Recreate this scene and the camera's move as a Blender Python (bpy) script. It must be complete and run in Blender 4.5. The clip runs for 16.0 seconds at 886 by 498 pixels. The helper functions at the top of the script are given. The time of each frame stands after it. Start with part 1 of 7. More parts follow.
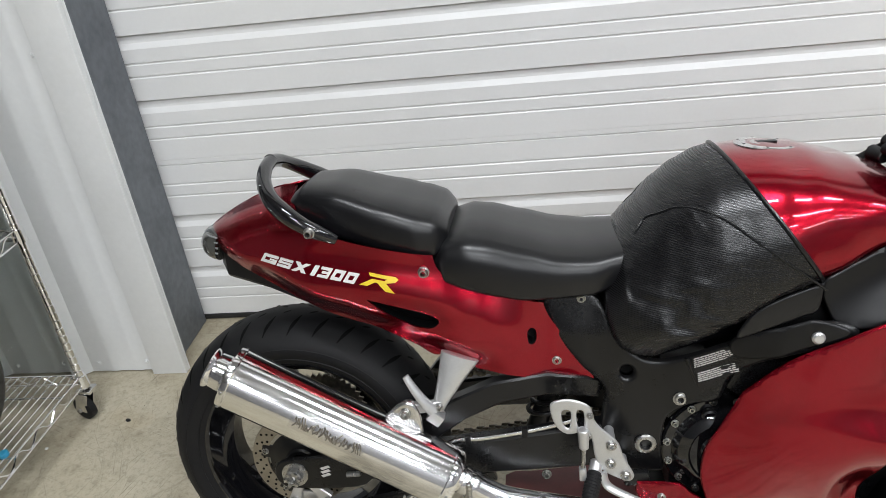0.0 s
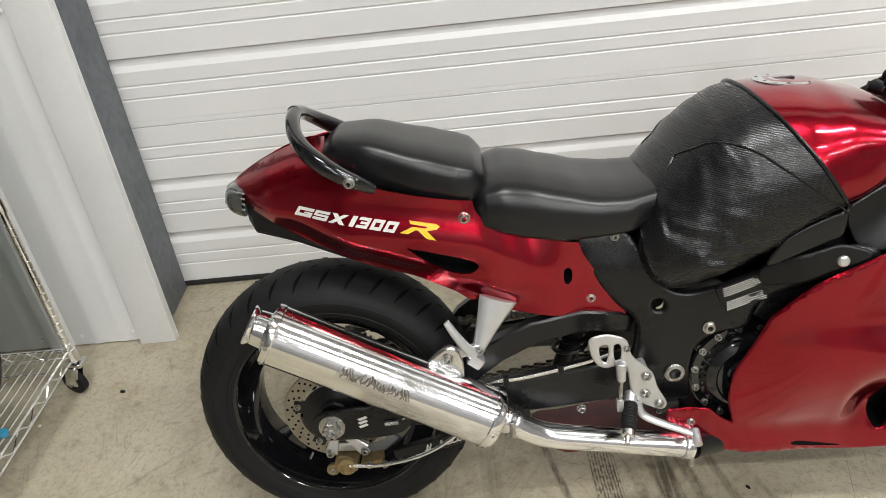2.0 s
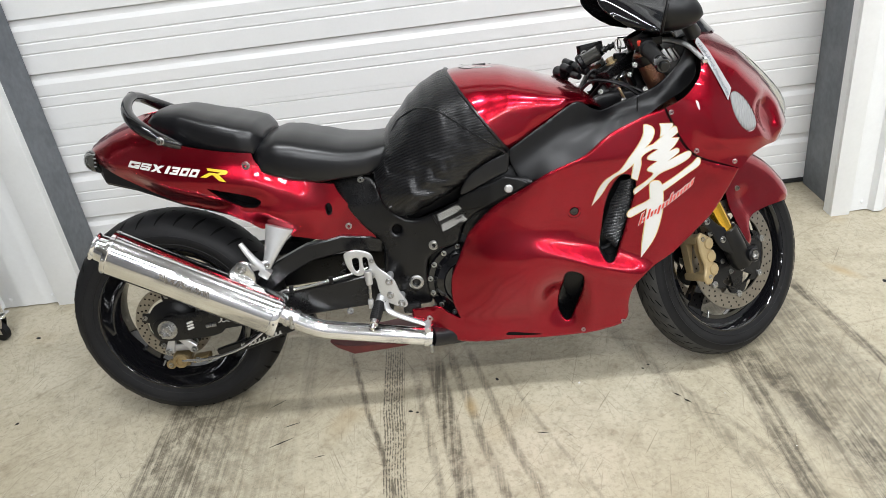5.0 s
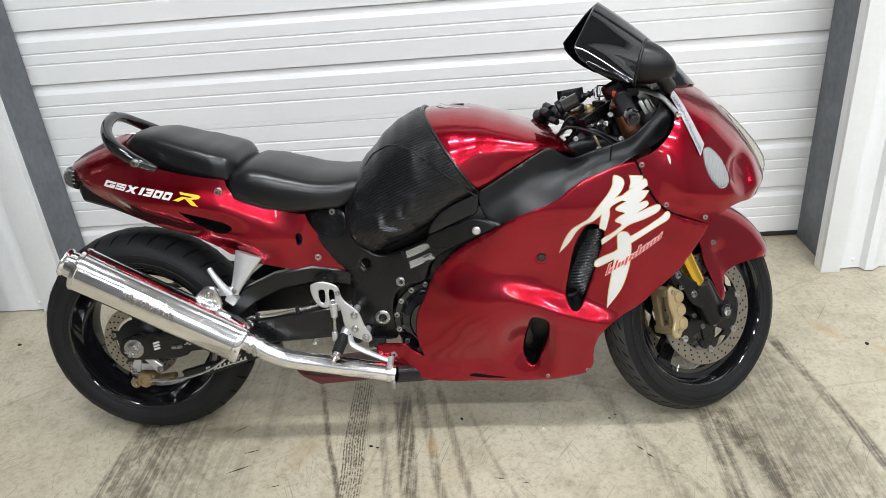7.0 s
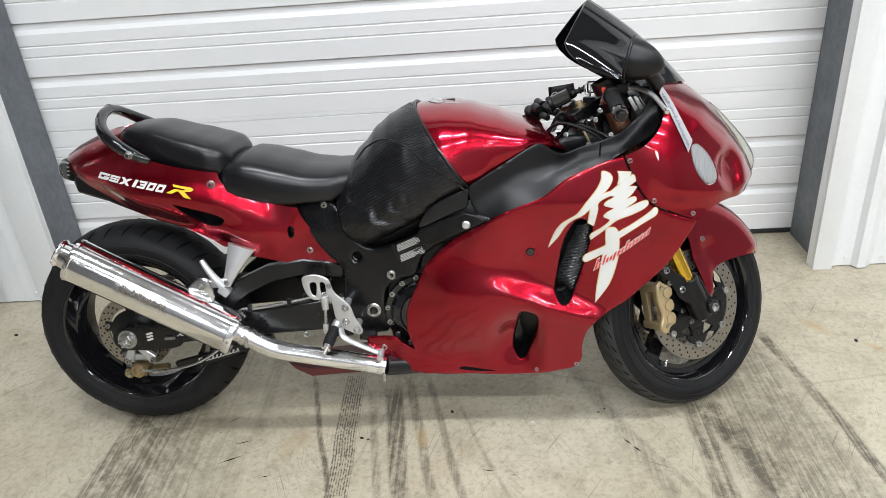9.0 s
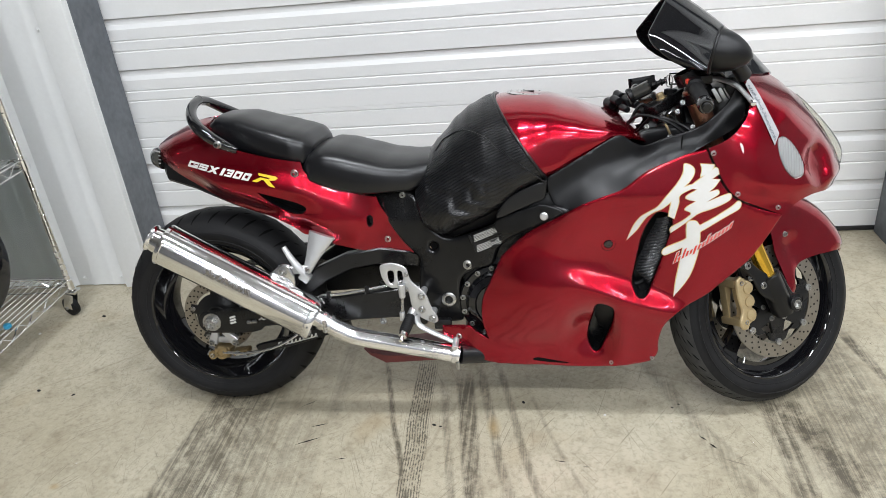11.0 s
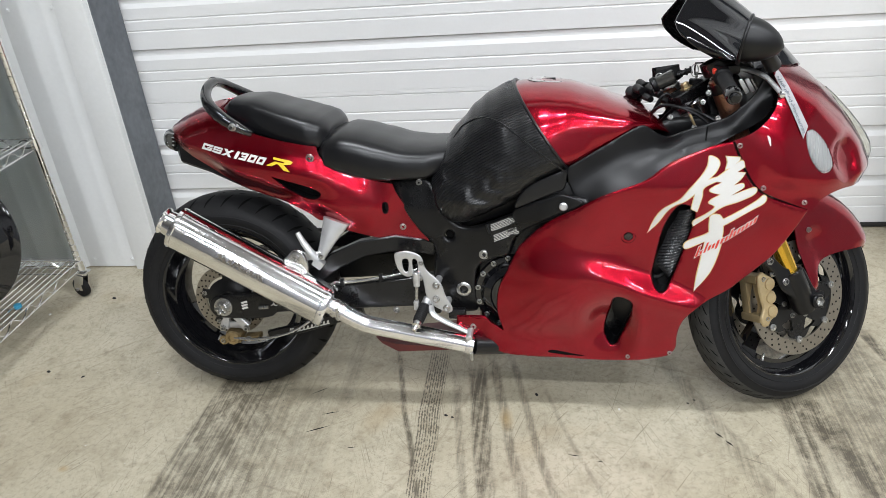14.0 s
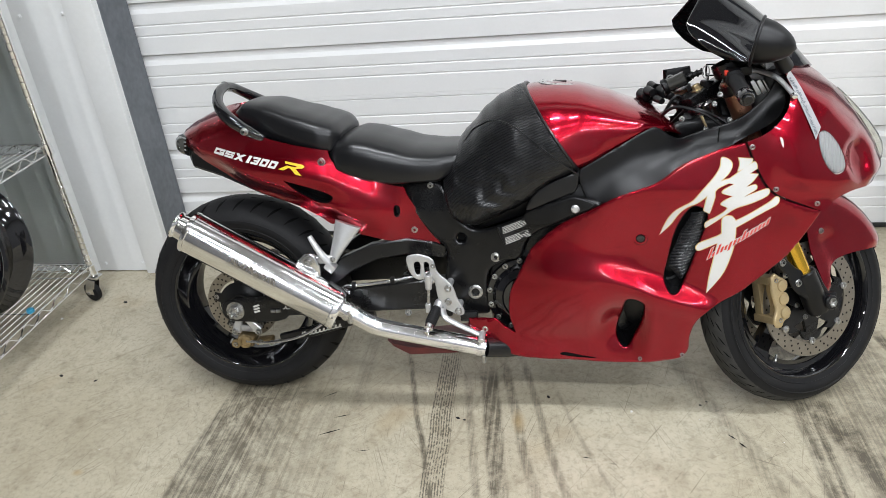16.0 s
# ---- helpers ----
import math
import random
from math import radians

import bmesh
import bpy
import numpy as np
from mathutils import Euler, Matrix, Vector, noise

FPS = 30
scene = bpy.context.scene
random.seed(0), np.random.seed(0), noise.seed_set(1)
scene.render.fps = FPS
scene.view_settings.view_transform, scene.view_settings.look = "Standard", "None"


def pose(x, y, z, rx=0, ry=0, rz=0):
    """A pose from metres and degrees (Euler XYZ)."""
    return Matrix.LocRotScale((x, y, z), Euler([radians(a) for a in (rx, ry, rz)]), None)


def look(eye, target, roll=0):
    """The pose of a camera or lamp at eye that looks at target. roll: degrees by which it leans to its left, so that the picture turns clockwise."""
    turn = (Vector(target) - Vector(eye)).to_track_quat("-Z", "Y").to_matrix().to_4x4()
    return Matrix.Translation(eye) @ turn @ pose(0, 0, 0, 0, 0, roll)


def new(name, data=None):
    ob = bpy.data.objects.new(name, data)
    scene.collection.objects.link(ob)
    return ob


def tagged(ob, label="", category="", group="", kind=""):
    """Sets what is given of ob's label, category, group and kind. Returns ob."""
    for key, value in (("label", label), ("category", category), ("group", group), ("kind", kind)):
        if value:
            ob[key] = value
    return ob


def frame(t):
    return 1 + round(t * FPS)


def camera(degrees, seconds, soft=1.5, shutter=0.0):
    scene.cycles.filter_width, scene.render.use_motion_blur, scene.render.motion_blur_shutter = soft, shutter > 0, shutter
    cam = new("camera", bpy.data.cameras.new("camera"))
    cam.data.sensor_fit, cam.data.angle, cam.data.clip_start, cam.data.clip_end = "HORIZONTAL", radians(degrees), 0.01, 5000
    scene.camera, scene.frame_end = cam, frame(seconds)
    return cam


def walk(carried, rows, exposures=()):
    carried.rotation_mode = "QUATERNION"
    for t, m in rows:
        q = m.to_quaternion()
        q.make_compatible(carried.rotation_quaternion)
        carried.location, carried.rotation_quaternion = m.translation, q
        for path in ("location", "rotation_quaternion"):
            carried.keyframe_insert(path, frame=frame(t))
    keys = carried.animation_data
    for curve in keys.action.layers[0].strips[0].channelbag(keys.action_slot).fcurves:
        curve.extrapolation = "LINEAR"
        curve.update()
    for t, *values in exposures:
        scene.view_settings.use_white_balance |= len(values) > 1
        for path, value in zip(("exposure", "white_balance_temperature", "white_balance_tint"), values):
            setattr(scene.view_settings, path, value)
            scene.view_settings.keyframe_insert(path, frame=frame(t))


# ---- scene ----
cam = camera(62.2, 16.0, 0.75)
PATH = [
    (0, (0.541, -1.081, 1.442), (0.271, 0.657, 0.49), -7.2),
    (0.5, (0.385, -1.096, 1.452), (0.26, 0.634, 0.456), -6.9),
    (1, (0.344, -1.087, 1.455), (0.245, 0.642, 0.454), -6.5),
    (1.5, (0.336, -1.094, 1.45), (0.243, 0.634, 0.446), -6.6),
    (2, (0.331, -1.114, 1.442), (0.25, 0.58, 0.382), -6.8),
    (2.5, (0.34, -1.162, 1.398), (0.34, 0.475, 0.248), -5.0),
    (3, (0.439, -1.231, 1.408), (0.509, 0.408, 0.264), -3.1),
    (3.5, (0.637, -1.318, 1.419), (0.586, 0.355, 0.325), -5.5),
    (4, (0.71, -1.475, 1.441), (0.642, 0.24, 0.414), -9.1),
    (4.5, (0.727, -1.672, 1.456), (0.754, 0.04, 0.424), -8.4),
    (5, (0.875, -1.728, 1.447), (0.806, 0.02, 0.476), -7.7),
    (5.2, (0.961, -1.703, 1.459), (0.839, 0.039, 0.485), -5.9),
    (7.5, (1.026, -1.699, 1.474), (0.91, 0.078, 0.564), -4.7),
    (8, (1.038, -1.715, 1.473), (0.922, 0.062, 0.563), -4.5),
    (10.3, (1.053, -1.715, 1.478), (0.86, 0.033, 0.527), -5.5),
    (10.5, (1.043, -1.73, 1.471), (0.794, 0.021, 0.537), -5.7),
    (11, (1.0, -1.742, 1.479), (0.72, 0.007, 0.55), -5.9),
    (11.5, (0.997, -1.735, 1.479), (0.699, 0.006, 0.541), -5.8),
    (12, (0.992, -1.733, 1.473), (0.69, 0.0, 0.521), -5.7),
    (12.5, (0.969, -1.736, 1.468), (0.677, -0.01, 0.5), -5.1),
    (13, (0.959, -1.727, 1.471), (0.674, -0.005, 0.495), -5.0),
    (13.5, (0.962, -1.719, 1.472), (0.675, 0.005, 0.5), -5.0),
    (14, (0.972, -1.714, 1.47), (0.672, 0.015, 0.512), -5.1),
    (14.5, (0.961, -1.718, 1.473), (0.655, 0.016, 0.525), -5.3),
    (15, (0.957, -1.725, 1.475), (0.647, 0.013, 0.533), -5.3),
    (15.5, (0.958, -1.723, 1.478), (0.646, 0.013, 0.535), -5.5),
    (16, (0.955, -1.718, 1.475), (0.641, 0.012, 0.523), -5.6),
]
walk(cam, [(t, look(eye, target, roll)) for t, eye, target, roll in PATH], [(0, -0.24, 6500, 12), (1.5, -0.22, 6850, 12), (2.1, -0.12, 6950, 12), (2.6, 0.16, 6900, 12), (3.4, 0.22, 6620, 12), (4.4, 0.12, 6550, 12), (8, 0.0, 6400, 12), (12, -0.03, 6400, 12), (16, -0.03, 6400, 12)])

# ---- light ----
world = bpy.data.worlds.new("world")
scene.world = world
world.use_nodes = True
world.node_tree.nodes["Background"].inputs[0].default_value = (0.8, 0.88, 1.0, 1)
world.node_tree.nodes["Background"].inputs[1].default_value = 0.02
LAMP_POWER = 73.0
LAMPS = [(x, y) for y in (-0.9, -3.3, -5.8, -8.2) for x in (0.2, 2.6, 5.0)]
LAMP_Z = 4.7


# ---- materials ----
def principled(name, color, rough=0.5, metal=0.0, **more):
    m = bpy.data.materials.new(name)
    m.use_nodes = True
    b = m.node_tree.nodes["Principled BSDF"]
    b.inputs["Base Color"].default_value = (*color, 1)
    b.inputs["Roughness"].default_value = rough
    b.inputs["Metallic"].default_value = metal
    for key, value in more.items():
        b.inputs[key.replace("_", " ")].default_value = value
    return m


def node(m, kind, **values):
    n = m.node_tree.nodes.new(kind)
    for key, value in values.items():
        n.inputs[key.replace("_", " ")].default_value = value
    return n


def link(m, a, b):
    m.node_tree.links.new(a, b)


def coords(m, scale=(1, 1, 1), rot=(0, 0, 0)):
    tc = m.node_tree.nodes.new("ShaderNodeTexCoord")
    mp = m.node_tree.nodes.new("ShaderNodeMapping")
    mp.inputs["Scale"].default_value = scale
    mp.inputs["Rotation"].default_value = rot
    link(m, tc.outputs["Object"], mp.inputs[0])
    return mp.outputs[0]


def grain_coords(m, scale, turn):
    """Coordinates turned about z first and stretched after, so that the grain runs askew."""
    mp = m.node_tree.nodes.new("ShaderNodeMapping")
    mp.inputs["Scale"].default_value = scale
    link(m, coords(m, (1, 1, 1), (0, 0, radians(turn))), mp.inputs[0])
    return mp.outputs[0]


def noise_tex(m, vec, scale, detail=4.0, rough=0.55):
    n = node(m, "ShaderNodeTexNoise", Scale=scale, Detail=detail, Roughness=rough)
    link(m, vec, n.inputs["Vector"])
    return n.outputs["Fac"]


def ramp(m, fac, stops):
    r = m.node_tree.nodes.new("ShaderNodeValToRGB")
    while len(r.color_ramp.elements) < len(stops):
        r.color_ramp.elements.new(0.5)
    for e, (at, c) in zip(r.color_ramp.elements, stops):
        e.position = at
        e.color = (c, c, c, 1) if isinstance(c, float) else (*c, 1)
    link(m, fac, r.inputs[0])
    return r.outputs[0]


def mix(m, fac, a, b, blend="MIX"):
    n = m.node_tree.nodes.new("ShaderNodeMix")
    n.data_type, n.blend_type = "RGBA", blend
    for slot, v in ((0, fac), (6, a), (7, b)):
        if isinstance(v, bpy.types.NodeSocket):
            link(m, v, n.inputs[slot])
        else:
            n.inputs[slot].default_value = v if slot == 0 else (*v, 1)
    return n.outputs[2]


def math_node(m, op, a, b=0.0, clamp=False):
    n = m.node_tree.nodes.new("ShaderNodeMath")
    n.operation, n.use_clamp = op, clamp
    for slot, v in ((0, a), (1, b)):
        if isinstance(v, bpy.types.NodeSocket):
            link(m, v, n.inputs[slot])
        else:
            n.inputs[slot].default_value = v
    return n.outputs[0]


def bump(m, height, strength=0.2, distance=0.002):
    n = node(m, "ShaderNodeBump", Strength=strength, Distance=distance)
    link(m, height, n.inputs["Height"])
    link(m, n.outputs[0], bsdf(m).inputs["Normal"])


def bsdf(m):
    return m.node_tree.nodes["Principled BSDF"]


def worn(m, base, dark, scale=8.0, fine=120.0, amount=0.5, rough=(0.3, 0.5), bumpy=0.1):
    """Two scales of variation in colour, gloss and relief."""
    v = coords(m)
    big, small = noise_tex(m, v, scale), noise_tex(m, v, fine, 6)
    both = math_node(m, "ADD", math_node(m, "MULTIPLY", big, 0.65), math_node(m, "MULTIPLY", small, 0.35))
    fac = ramp(m, both, [(0.35, 0.0), (0.68, 1.0)])
    link(m, mix(m, math_node(m, "MULTIPLY", fac, amount), base, dark), bsdf(m).inputs["Base Color"])
    link(m, ramp(m, both, [(0.3, rough[0]), (0.7, rough[1])]), bsdf(m).inputs["Roughness"])
    if bumpy:
        bump(m, small, bumpy, 0.0008)
    return m


def make_materials():
    M = {}
    red = principled("candy_red_paint", (0.30, 0.003, 0.014), 0.23, 0.90, Coat_Weight=1.0, Coat_Roughness=0.03, Coat_IOR=1.37)
    v = coords(red)
    flake = noise_tex(red, v, 900.0, 2)
    link(red, mix(red, math_node(red, "MULTIPLY", flake, 0.5), (0.268, 0.0015, 0.011), (0.420, 0.0028, 0.020)), bsdf(red).inputs["Base Color"])
    # slow ripple of the moulded panels, seen in the reflections alone
    bump(red, noise_tex(red, v, 8.0, 1.5, 0.4), 1.0, 0.0085)
    dull = noise_tex(red, v, 14.0, 6, 0.65)
    link(red, ramp(red, dull, [(0.42, 0.006), (0.75, 0.045)]), bsdf(red).inputs["Coat Roughness"])
    M["red"] = red
    M["vinyl"] = worn(principled("black_vinyl", (0.006, 0.006, 0.007), 0.36, Specular_IOR_Level=0.50), (0.0040, 0.0040, 0.0048), (0.007, 0.007, 0.008), 9, 420, 0.6, (0.27, 0.34), 0.0)
    bra = principled("black_carbon_leather", (0.0042, 0.0042, 0.005), 0.35, Specular_IOR_Level=0.50)
    v = coords(bra, (1, 1, 1), (0, radians(78), 0))
    wave = node(bra, "ShaderNodeTexWave", Scale=88.0, Distortion=0.5, Detail=1.0)
    link(bra, v, wave.inputs["Vector"])
    # fine pattern broken up along each rib, and slack folds that grow towards the lower hem
    dash = noise_tex(bra, coords(bra, (60, 60, 260), (0, radians(-12), 0)), 1.0, 2)
    folds = noise_tex(bra, coords(bra, (12, 8, 30), (0, radians(32), 0)), 1.0, 2, 0.4)
    sep = bra.node_tree.nodes.new("ShaderNodeSeparateXYZ")
    link(bra, coords(bra), sep.inputs[0])
    slack = ramp(bra, math_node(bra, "MULTIPLY", math_node(bra, "SUBTRACT", 0.86, sep.outputs[2]), 4.0, True), [(0.0, 0.12), (1.0, 1.0)])
    height = math_node(bra, "ADD", math_node(bra, "MULTIPLY", math_node(bra, "ADD", wave.outputs["Fac"], dash), 0.017), math_node(bra, "MULTIPLY", math_node(bra, "MULTIPLY", folds, slack), 1.5))
    bump(bra, height, 0.7, 0.007)
    link(bra, ramp(bra, wave.outputs["Fac"], [(0.2, 0.25), (0.8, 0.36)]), bsdf(bra).inputs["Roughness"])
    M["bra"] = bra
    M["satin"] = worn(principled("satin_black_paint", (0.004, 0.004, 0.0045), 0.3, Specular_IOR_Level=0.45), (0.004, 0.004, 0.0045), (0.008, 0.008, 0.009), 11, 300, 0.5, (0.24, 0.34), 0)
    M["matt"] = worn(principled("matt_black_moulding", (0.004, 0.004, 0.0045), 0.4, Specular_IOR_Level=0.38), (0.0035, 0.0035, 0.004), (0.007, 0.007, 0.008), 12, 380, 0.6, (0.28, 0.34), 0.0)
    M["plastic"] = worn(principled("black_plastic", (0.004, 0.004, 0.0045), 0.38, Specular_IOR_Level=0.36), (0.0035, 0.0035, 0.004), (0.008, 0.008, 0.009), 13, 420, 0.6, (0.30, 0.42), 0.08)
    M["fins"] = worn(principled("satin_finned_plastic", (0.012, 0.012, 0.013), 0.3, Specular_IOR_Level=0.6), (0.010, 0.010, 0.011), (0.022, 0.022, 0.024), 30, 300, 0.5, (0.22, 0.34), 0.05)
    M["gloss"] = worn(principled("gloss_black", (0.006, 0.006, 0.007), 0.1, Coat_Weight=0.6, Coat_Roughness=0.05), (0.004, 0.004, 0.005), (0.008, 0.008, 0.009), 18, 200, 0.5, (0.03, 0.09), 0)
    M["rubber"] = worn(principled("tyre_rubber", (0.012, 0.012, 0.013), 0.6, Specular_IOR_Level=0.20), (0.008, 0.008, 0.009), (0.020, 0.0195, 0.019), 16, 160, 0.6, (0.48, 0.68), 0.2)
    M["dusty"] = worn(principled("dusty_tyre_rubber", (0.04, 0.04, 0.04), 0.7, Specular_IOR_Level=0.2), (0.030, 0.030, 0.029), (0.075, 0.072, 0.066), 26, 220, 0.7, (0.6, 0.8), 0.25)
    # Near-black: shade of tread grooves put into colour; also holes, joints, scuffs.
    M["dark"] = principled("recess_shade_and_scuff", (0.003, 0.003, 0.003), 0.7, Specular_IOR_Level=0.1)
    M["chrome"] = worn(principled("polished_chrome", (0.90, 0.90, 0.91), 0.07, 1.0), (0.92, 0.92, 0.92), (0.76, 0.76, 0.76), 20, 260, 0.4, (0.07, 0.17), 0.02)
    M["alu"] = worn(principled("polished_aluminium", (0.80, 0.80, 0.80), 0.16, 1.0), (0.82, 0.82, 0.82), (0.62, 0.62, 0.62), 24, 300, 0.5, (0.10, 0.26), 0.05)
    M["silver"] = worn(principled("silver_painted_casting", (0.60, 0.60, 0.60), 0.36, 0.75), (0.66, 0.66, 0.66), (0.50, 0.50, 0.50), 20, 400, 0.6, (0.28, 0.42), 0.1)
    M["silver_dark"] = worn(principled("dark_grey_casting", (0.10, 0.10, 0.105), 0.34, 0.7), (0.12, 0.12, 0.125), (0.07, 0.07, 0.075), 20, 400, 0.6, (0.26, 0.42), 0.1)
    M["bolt"] = worn(principled("zinc_bolt", (0.45, 0.45, 0.44), 0.25, 1.0), (0.56, 0.56, 0.55), (0.20, 0.19, 0.18), 80, 500, 0.6, (0.2, 0.4), 0)
    M["disc"] = worn(principled("brake_disc_steel", (0.42, 0.39, 0.35), 0.32, 0.9), (0.36, 0.33, 0.285), (0.24, 0.21, 0.17), 30, 400, 0.6, (0.26, 0.42), 0.08)
    M["caliper"] = worn(principled("gold_anodised_caliper", (0.50, 0.38, 0.20), 0.38, 0.6), (0.56, 0.44, 0.25), (0.36, 0.26, 0.13), 22, 300, 0.6, (0.3, 0.46), 0.06)
    M["bronze_caliper"] = worn(principled("dirty_gold_caliper", (0.34, 0.25, 0.12), 0.36, 0.7), (0.38, 0.28, 0.14), (0.14, 0.10, 0.05), 40, 300, 0.8, (0.26, 0.46), 0.08)
    M["gold"] = worn(principled("gold_fork_tube", (0.78, 0.46, 0.05), 0.18, 0.9), (0.82, 0.50, 0.06), (0.62, 0.34, 0.03), 20, 300, 0.5, (0.12, 0.26), 0)
    M["bronze"] = worn(principled("bronze_fork_tube", (0.26, 0.13, 0.08), 0.3, 0.8), (0.28, 0.14, 0.09), (0.17, 0.08, 0.05), 20, 300, 0.5, (0.24, 0.36), 0)
    M["chain"] = worn(principled("greasy_chain", (0.20, 0.18, 0.15), 0.45, 0.8), (0.24, 0.22, 0.18), (0.05, 0.045, 0.04), 90, 500, 0.8, (0.35, 0.6), 0.1)
    M["white"] = worn(principled("white_vinyl_film", (0.66, 0.65, 0.62), 0.3, Coat_Weight=0.5), (0.68, 0.67, 0.645), (0.60, 0.585, 0.55), 12, 200, 0.6, (0.25, 0.4), 0)
    M["cream"] = principled("gold_edging_film", (0.62, 0.45, 0.20), 0.35, 0.2)
    M["yellow"] = principled("yellow_vinyl_film", (0.72, 0.52, 0.03), 0.32)
    M["redfilm"] = principled("bright_red_vinyl_film", (0.62, 0.05, 0.03), 0.32)
    M["lens"] = principled("clear_lens", (0.46, 0.47, 0.47), 0.12, 0.0, Transmission_Weight=0.45)
    v = coords(M["lens"])
    w = node(M["lens"], "ShaderNodeTexWave", Scale=45.0)
    link(M["lens"], v, w.inputs["Vector"])
    bump(M["lens"], w.outputs["Fac"], 0.5, 0.002)
    M["smoke"] = principled("black_tinted_screen", (0.006, 0.006, 0.007), 0.05, 0.0, Specular_IOR_Level=0.35, Coat_Weight=0.3, Coat_Roughness=0.02)
    M["glass"] = principled("clear_headlight_cover", (0.9, 0.9, 0.84), 0.04, 0.0, Transmission_Weight=1.0, IOR=1.25)
    M["taillens"] = principled("smoked_tail_lens", (0.05, 0.05, 0.045), 0.1, 0.0, Coat_Weight=1.0)
    M["blue"] = worn(principled("blue_plastic", (0.03, 0.28, 0.45), 0.4), (0.03, 0.28, 0.46), (0.02, 0.20, 0.34), 60, 400, 0.5, (0.3, 0.45), 0.05)
    M["sheet"] = principled("smoked_clear_sheet", (0.62, 0.65, 0.64), 0.08, 0.0, Transmission_Weight=1.0, IOR=1.12)
    M["sticker"] = worn(principled("silver_sticker", (0.40, 0.40, 0.41), 0.35, 0.2), (0.44, 0.44, 0.45), (0.28, 0.28, 0.29), 60, 400, 0.7, (0.3, 0.45), 0)
    M["orange"] = principled("orange_sticker", (0.7, 0.2, 0.03), 0.4)
    M["maroon"] = worn(principled("dull_maroon_paint", (0.16, 0.03, 0.03), 0.5), (0.17, 0.03, 0.03), (0.10, 0.03, 0.03), 20, 200, 0.7, (0.45, 0.6), 0.1)
    M["radiator"] = principled("radiator_black", (0.02, 0.02, 0.02), 0.5, 0.3)

    # the building
    con = principled("concrete", (0.5, 0.46, 0.39), 0.45)
    v = coords(con)
    cloud, mid, fine = noise_tex(con, v, 1.3, 5, 0.6), noise_tex(con, v, 9.0, 8, 0.7), noise_tex(con, v, 62.0, 9, 0.78)
    col = mix(con, ramp(con, cloud, [(0.32, 0.0), (0.68, 1.0)]), (0.385, 0.338, 0.240), (0.500, 0.455, 0.345))
    col = mix(con, ramp(con, mid, [(0.47, 0.0), (0.70, 0.55)]), col, (0.26, 0.215, 0.140))
    col = mix(con, ramp(con, fine, [(0.50, 0.0), (0.68, 0.62)]), col, (0.17, 0.145, 0.105))
    # pale worn grains and chips
    col = mix(con, ramp(con, fine, [(0.30, 0.55), (0.43, 0.0)]), col, (0.60, 0.56, 0.45))
    # rust and oil blooms
    spots = noise_tex(con, coords(con), 3.1, 2, 0.4)
    col = mix(con, ramp(con, spots, [(0.66, 0.0), (0.78, 0.32)]), col, (0.34, 0.22, 0.085))
    # hairline scratches in several directions, thicker in worn patches; small pits
    for turn, reach, fineness, amount in ((24, 6.0, 210, 0.6), (-31, 5.4, 190, 0.6), (68, 4.0, 200, 0.7), (-74, 4.4, 180, 0.7), (52, 5.0, 230, 0.6), (-55, 4.6, 200, 0.7), (86, 3.6, 220, 0.7)):
        line = noise_tex(con, grain_coords(con, (reach, fineness, 1), turn), 1.0, 3, 0.6)
        worn_patch = ramp(con, noise_tex(con, coords(con, (1, 1, 1), (0, 0, radians(turn))), 2.3, 3, 0.6), [(0.42, 0.0), (0.60, 1.0)])
        col = mix(con, math_node(con, "MULTIPLY", ramp(con, line, [(0.63, 0.0), (0.68, amount)]), worn_patch), col, (0.17, 0.14, 0.095))
    stains = noise_tex(con, coords(con), 21.0, 4, 0.6)
    col = mix(con, ramp(con, stains, [(0.58, 0.0), (0.72, 0.5)]), col, (0.20, 0.165, 0.105))
    # long hairline cracks
    crack = node(con, "ShaderNodeTexVoronoi", Scale=0.9)
    crack.feature = "DISTANCE_TO_EDGE"
    wobble = node(con, "ShaderNodeTexNoise", Scale=3.0, Detail=5.0)
    link(con, coords(con), wobble.inputs["Vector"])
    shifted = mix(con, 0.10, (0, 0, 0), (0, 0, 0), "ADD")
    warp = shifted.node
    link(con, coords(con), warp.inputs[6])
    link(con, wobble.outputs["Color"], warp.inputs[7])
    link(con, shifted, crack.inputs["Vector"])
    col = mix(con, ramp(con, crack.outputs["Distance"], [(0.0, 0.34), (0.0028, 0.0)]), col, (0.19, 0.15, 0.10))
    pits = noise_tex(con, coords(con), 34.0, 6, 0.62)
    col = mix(con, ramp(con, pits, [(0.69, 0.0), (0.74, 0.75)]), col, (0.09, 0.075, 0.055))
    M["concrete"], M["concrete_colour"] = con, col
    bump(con, math_node(con, "ADD", fine, math_node(con, "MULTIPLY", mid, 0.6)), 0.12, 0.002)
    link(con, ramp(con, mid, [(0.35, 0.30), (0.7, 0.52)]), bsdf(con).inputs["Roughness"])
    M["door"] = worn(principled("white_door_enamel", (0.80, 0.80, 0.79), 0.38), (0.82, 0.82, 0.81), (0.72, 0.72, 0.70), 3, 90, 0.4, (0.32, 0.45), 0.05)
    M["panel"] = worn(principled("white_steel_cladding", (0.78, 0.79, 0.79), 0.36), (0.80, 0.81, 0.81), (0.68, 0.69, 0.68), 4, 60, 0.5, (0.3, 0.45), 0.05)
    M["jamb"] = worn(principled("grey_primer_steel", (0.15, 0.165, 0.185), 0.5), (0.16, 0.175, 0.195), (0.085, 0.095, 0.11), 5, 40, 0.8, (0.42, 0.6), 0.1)
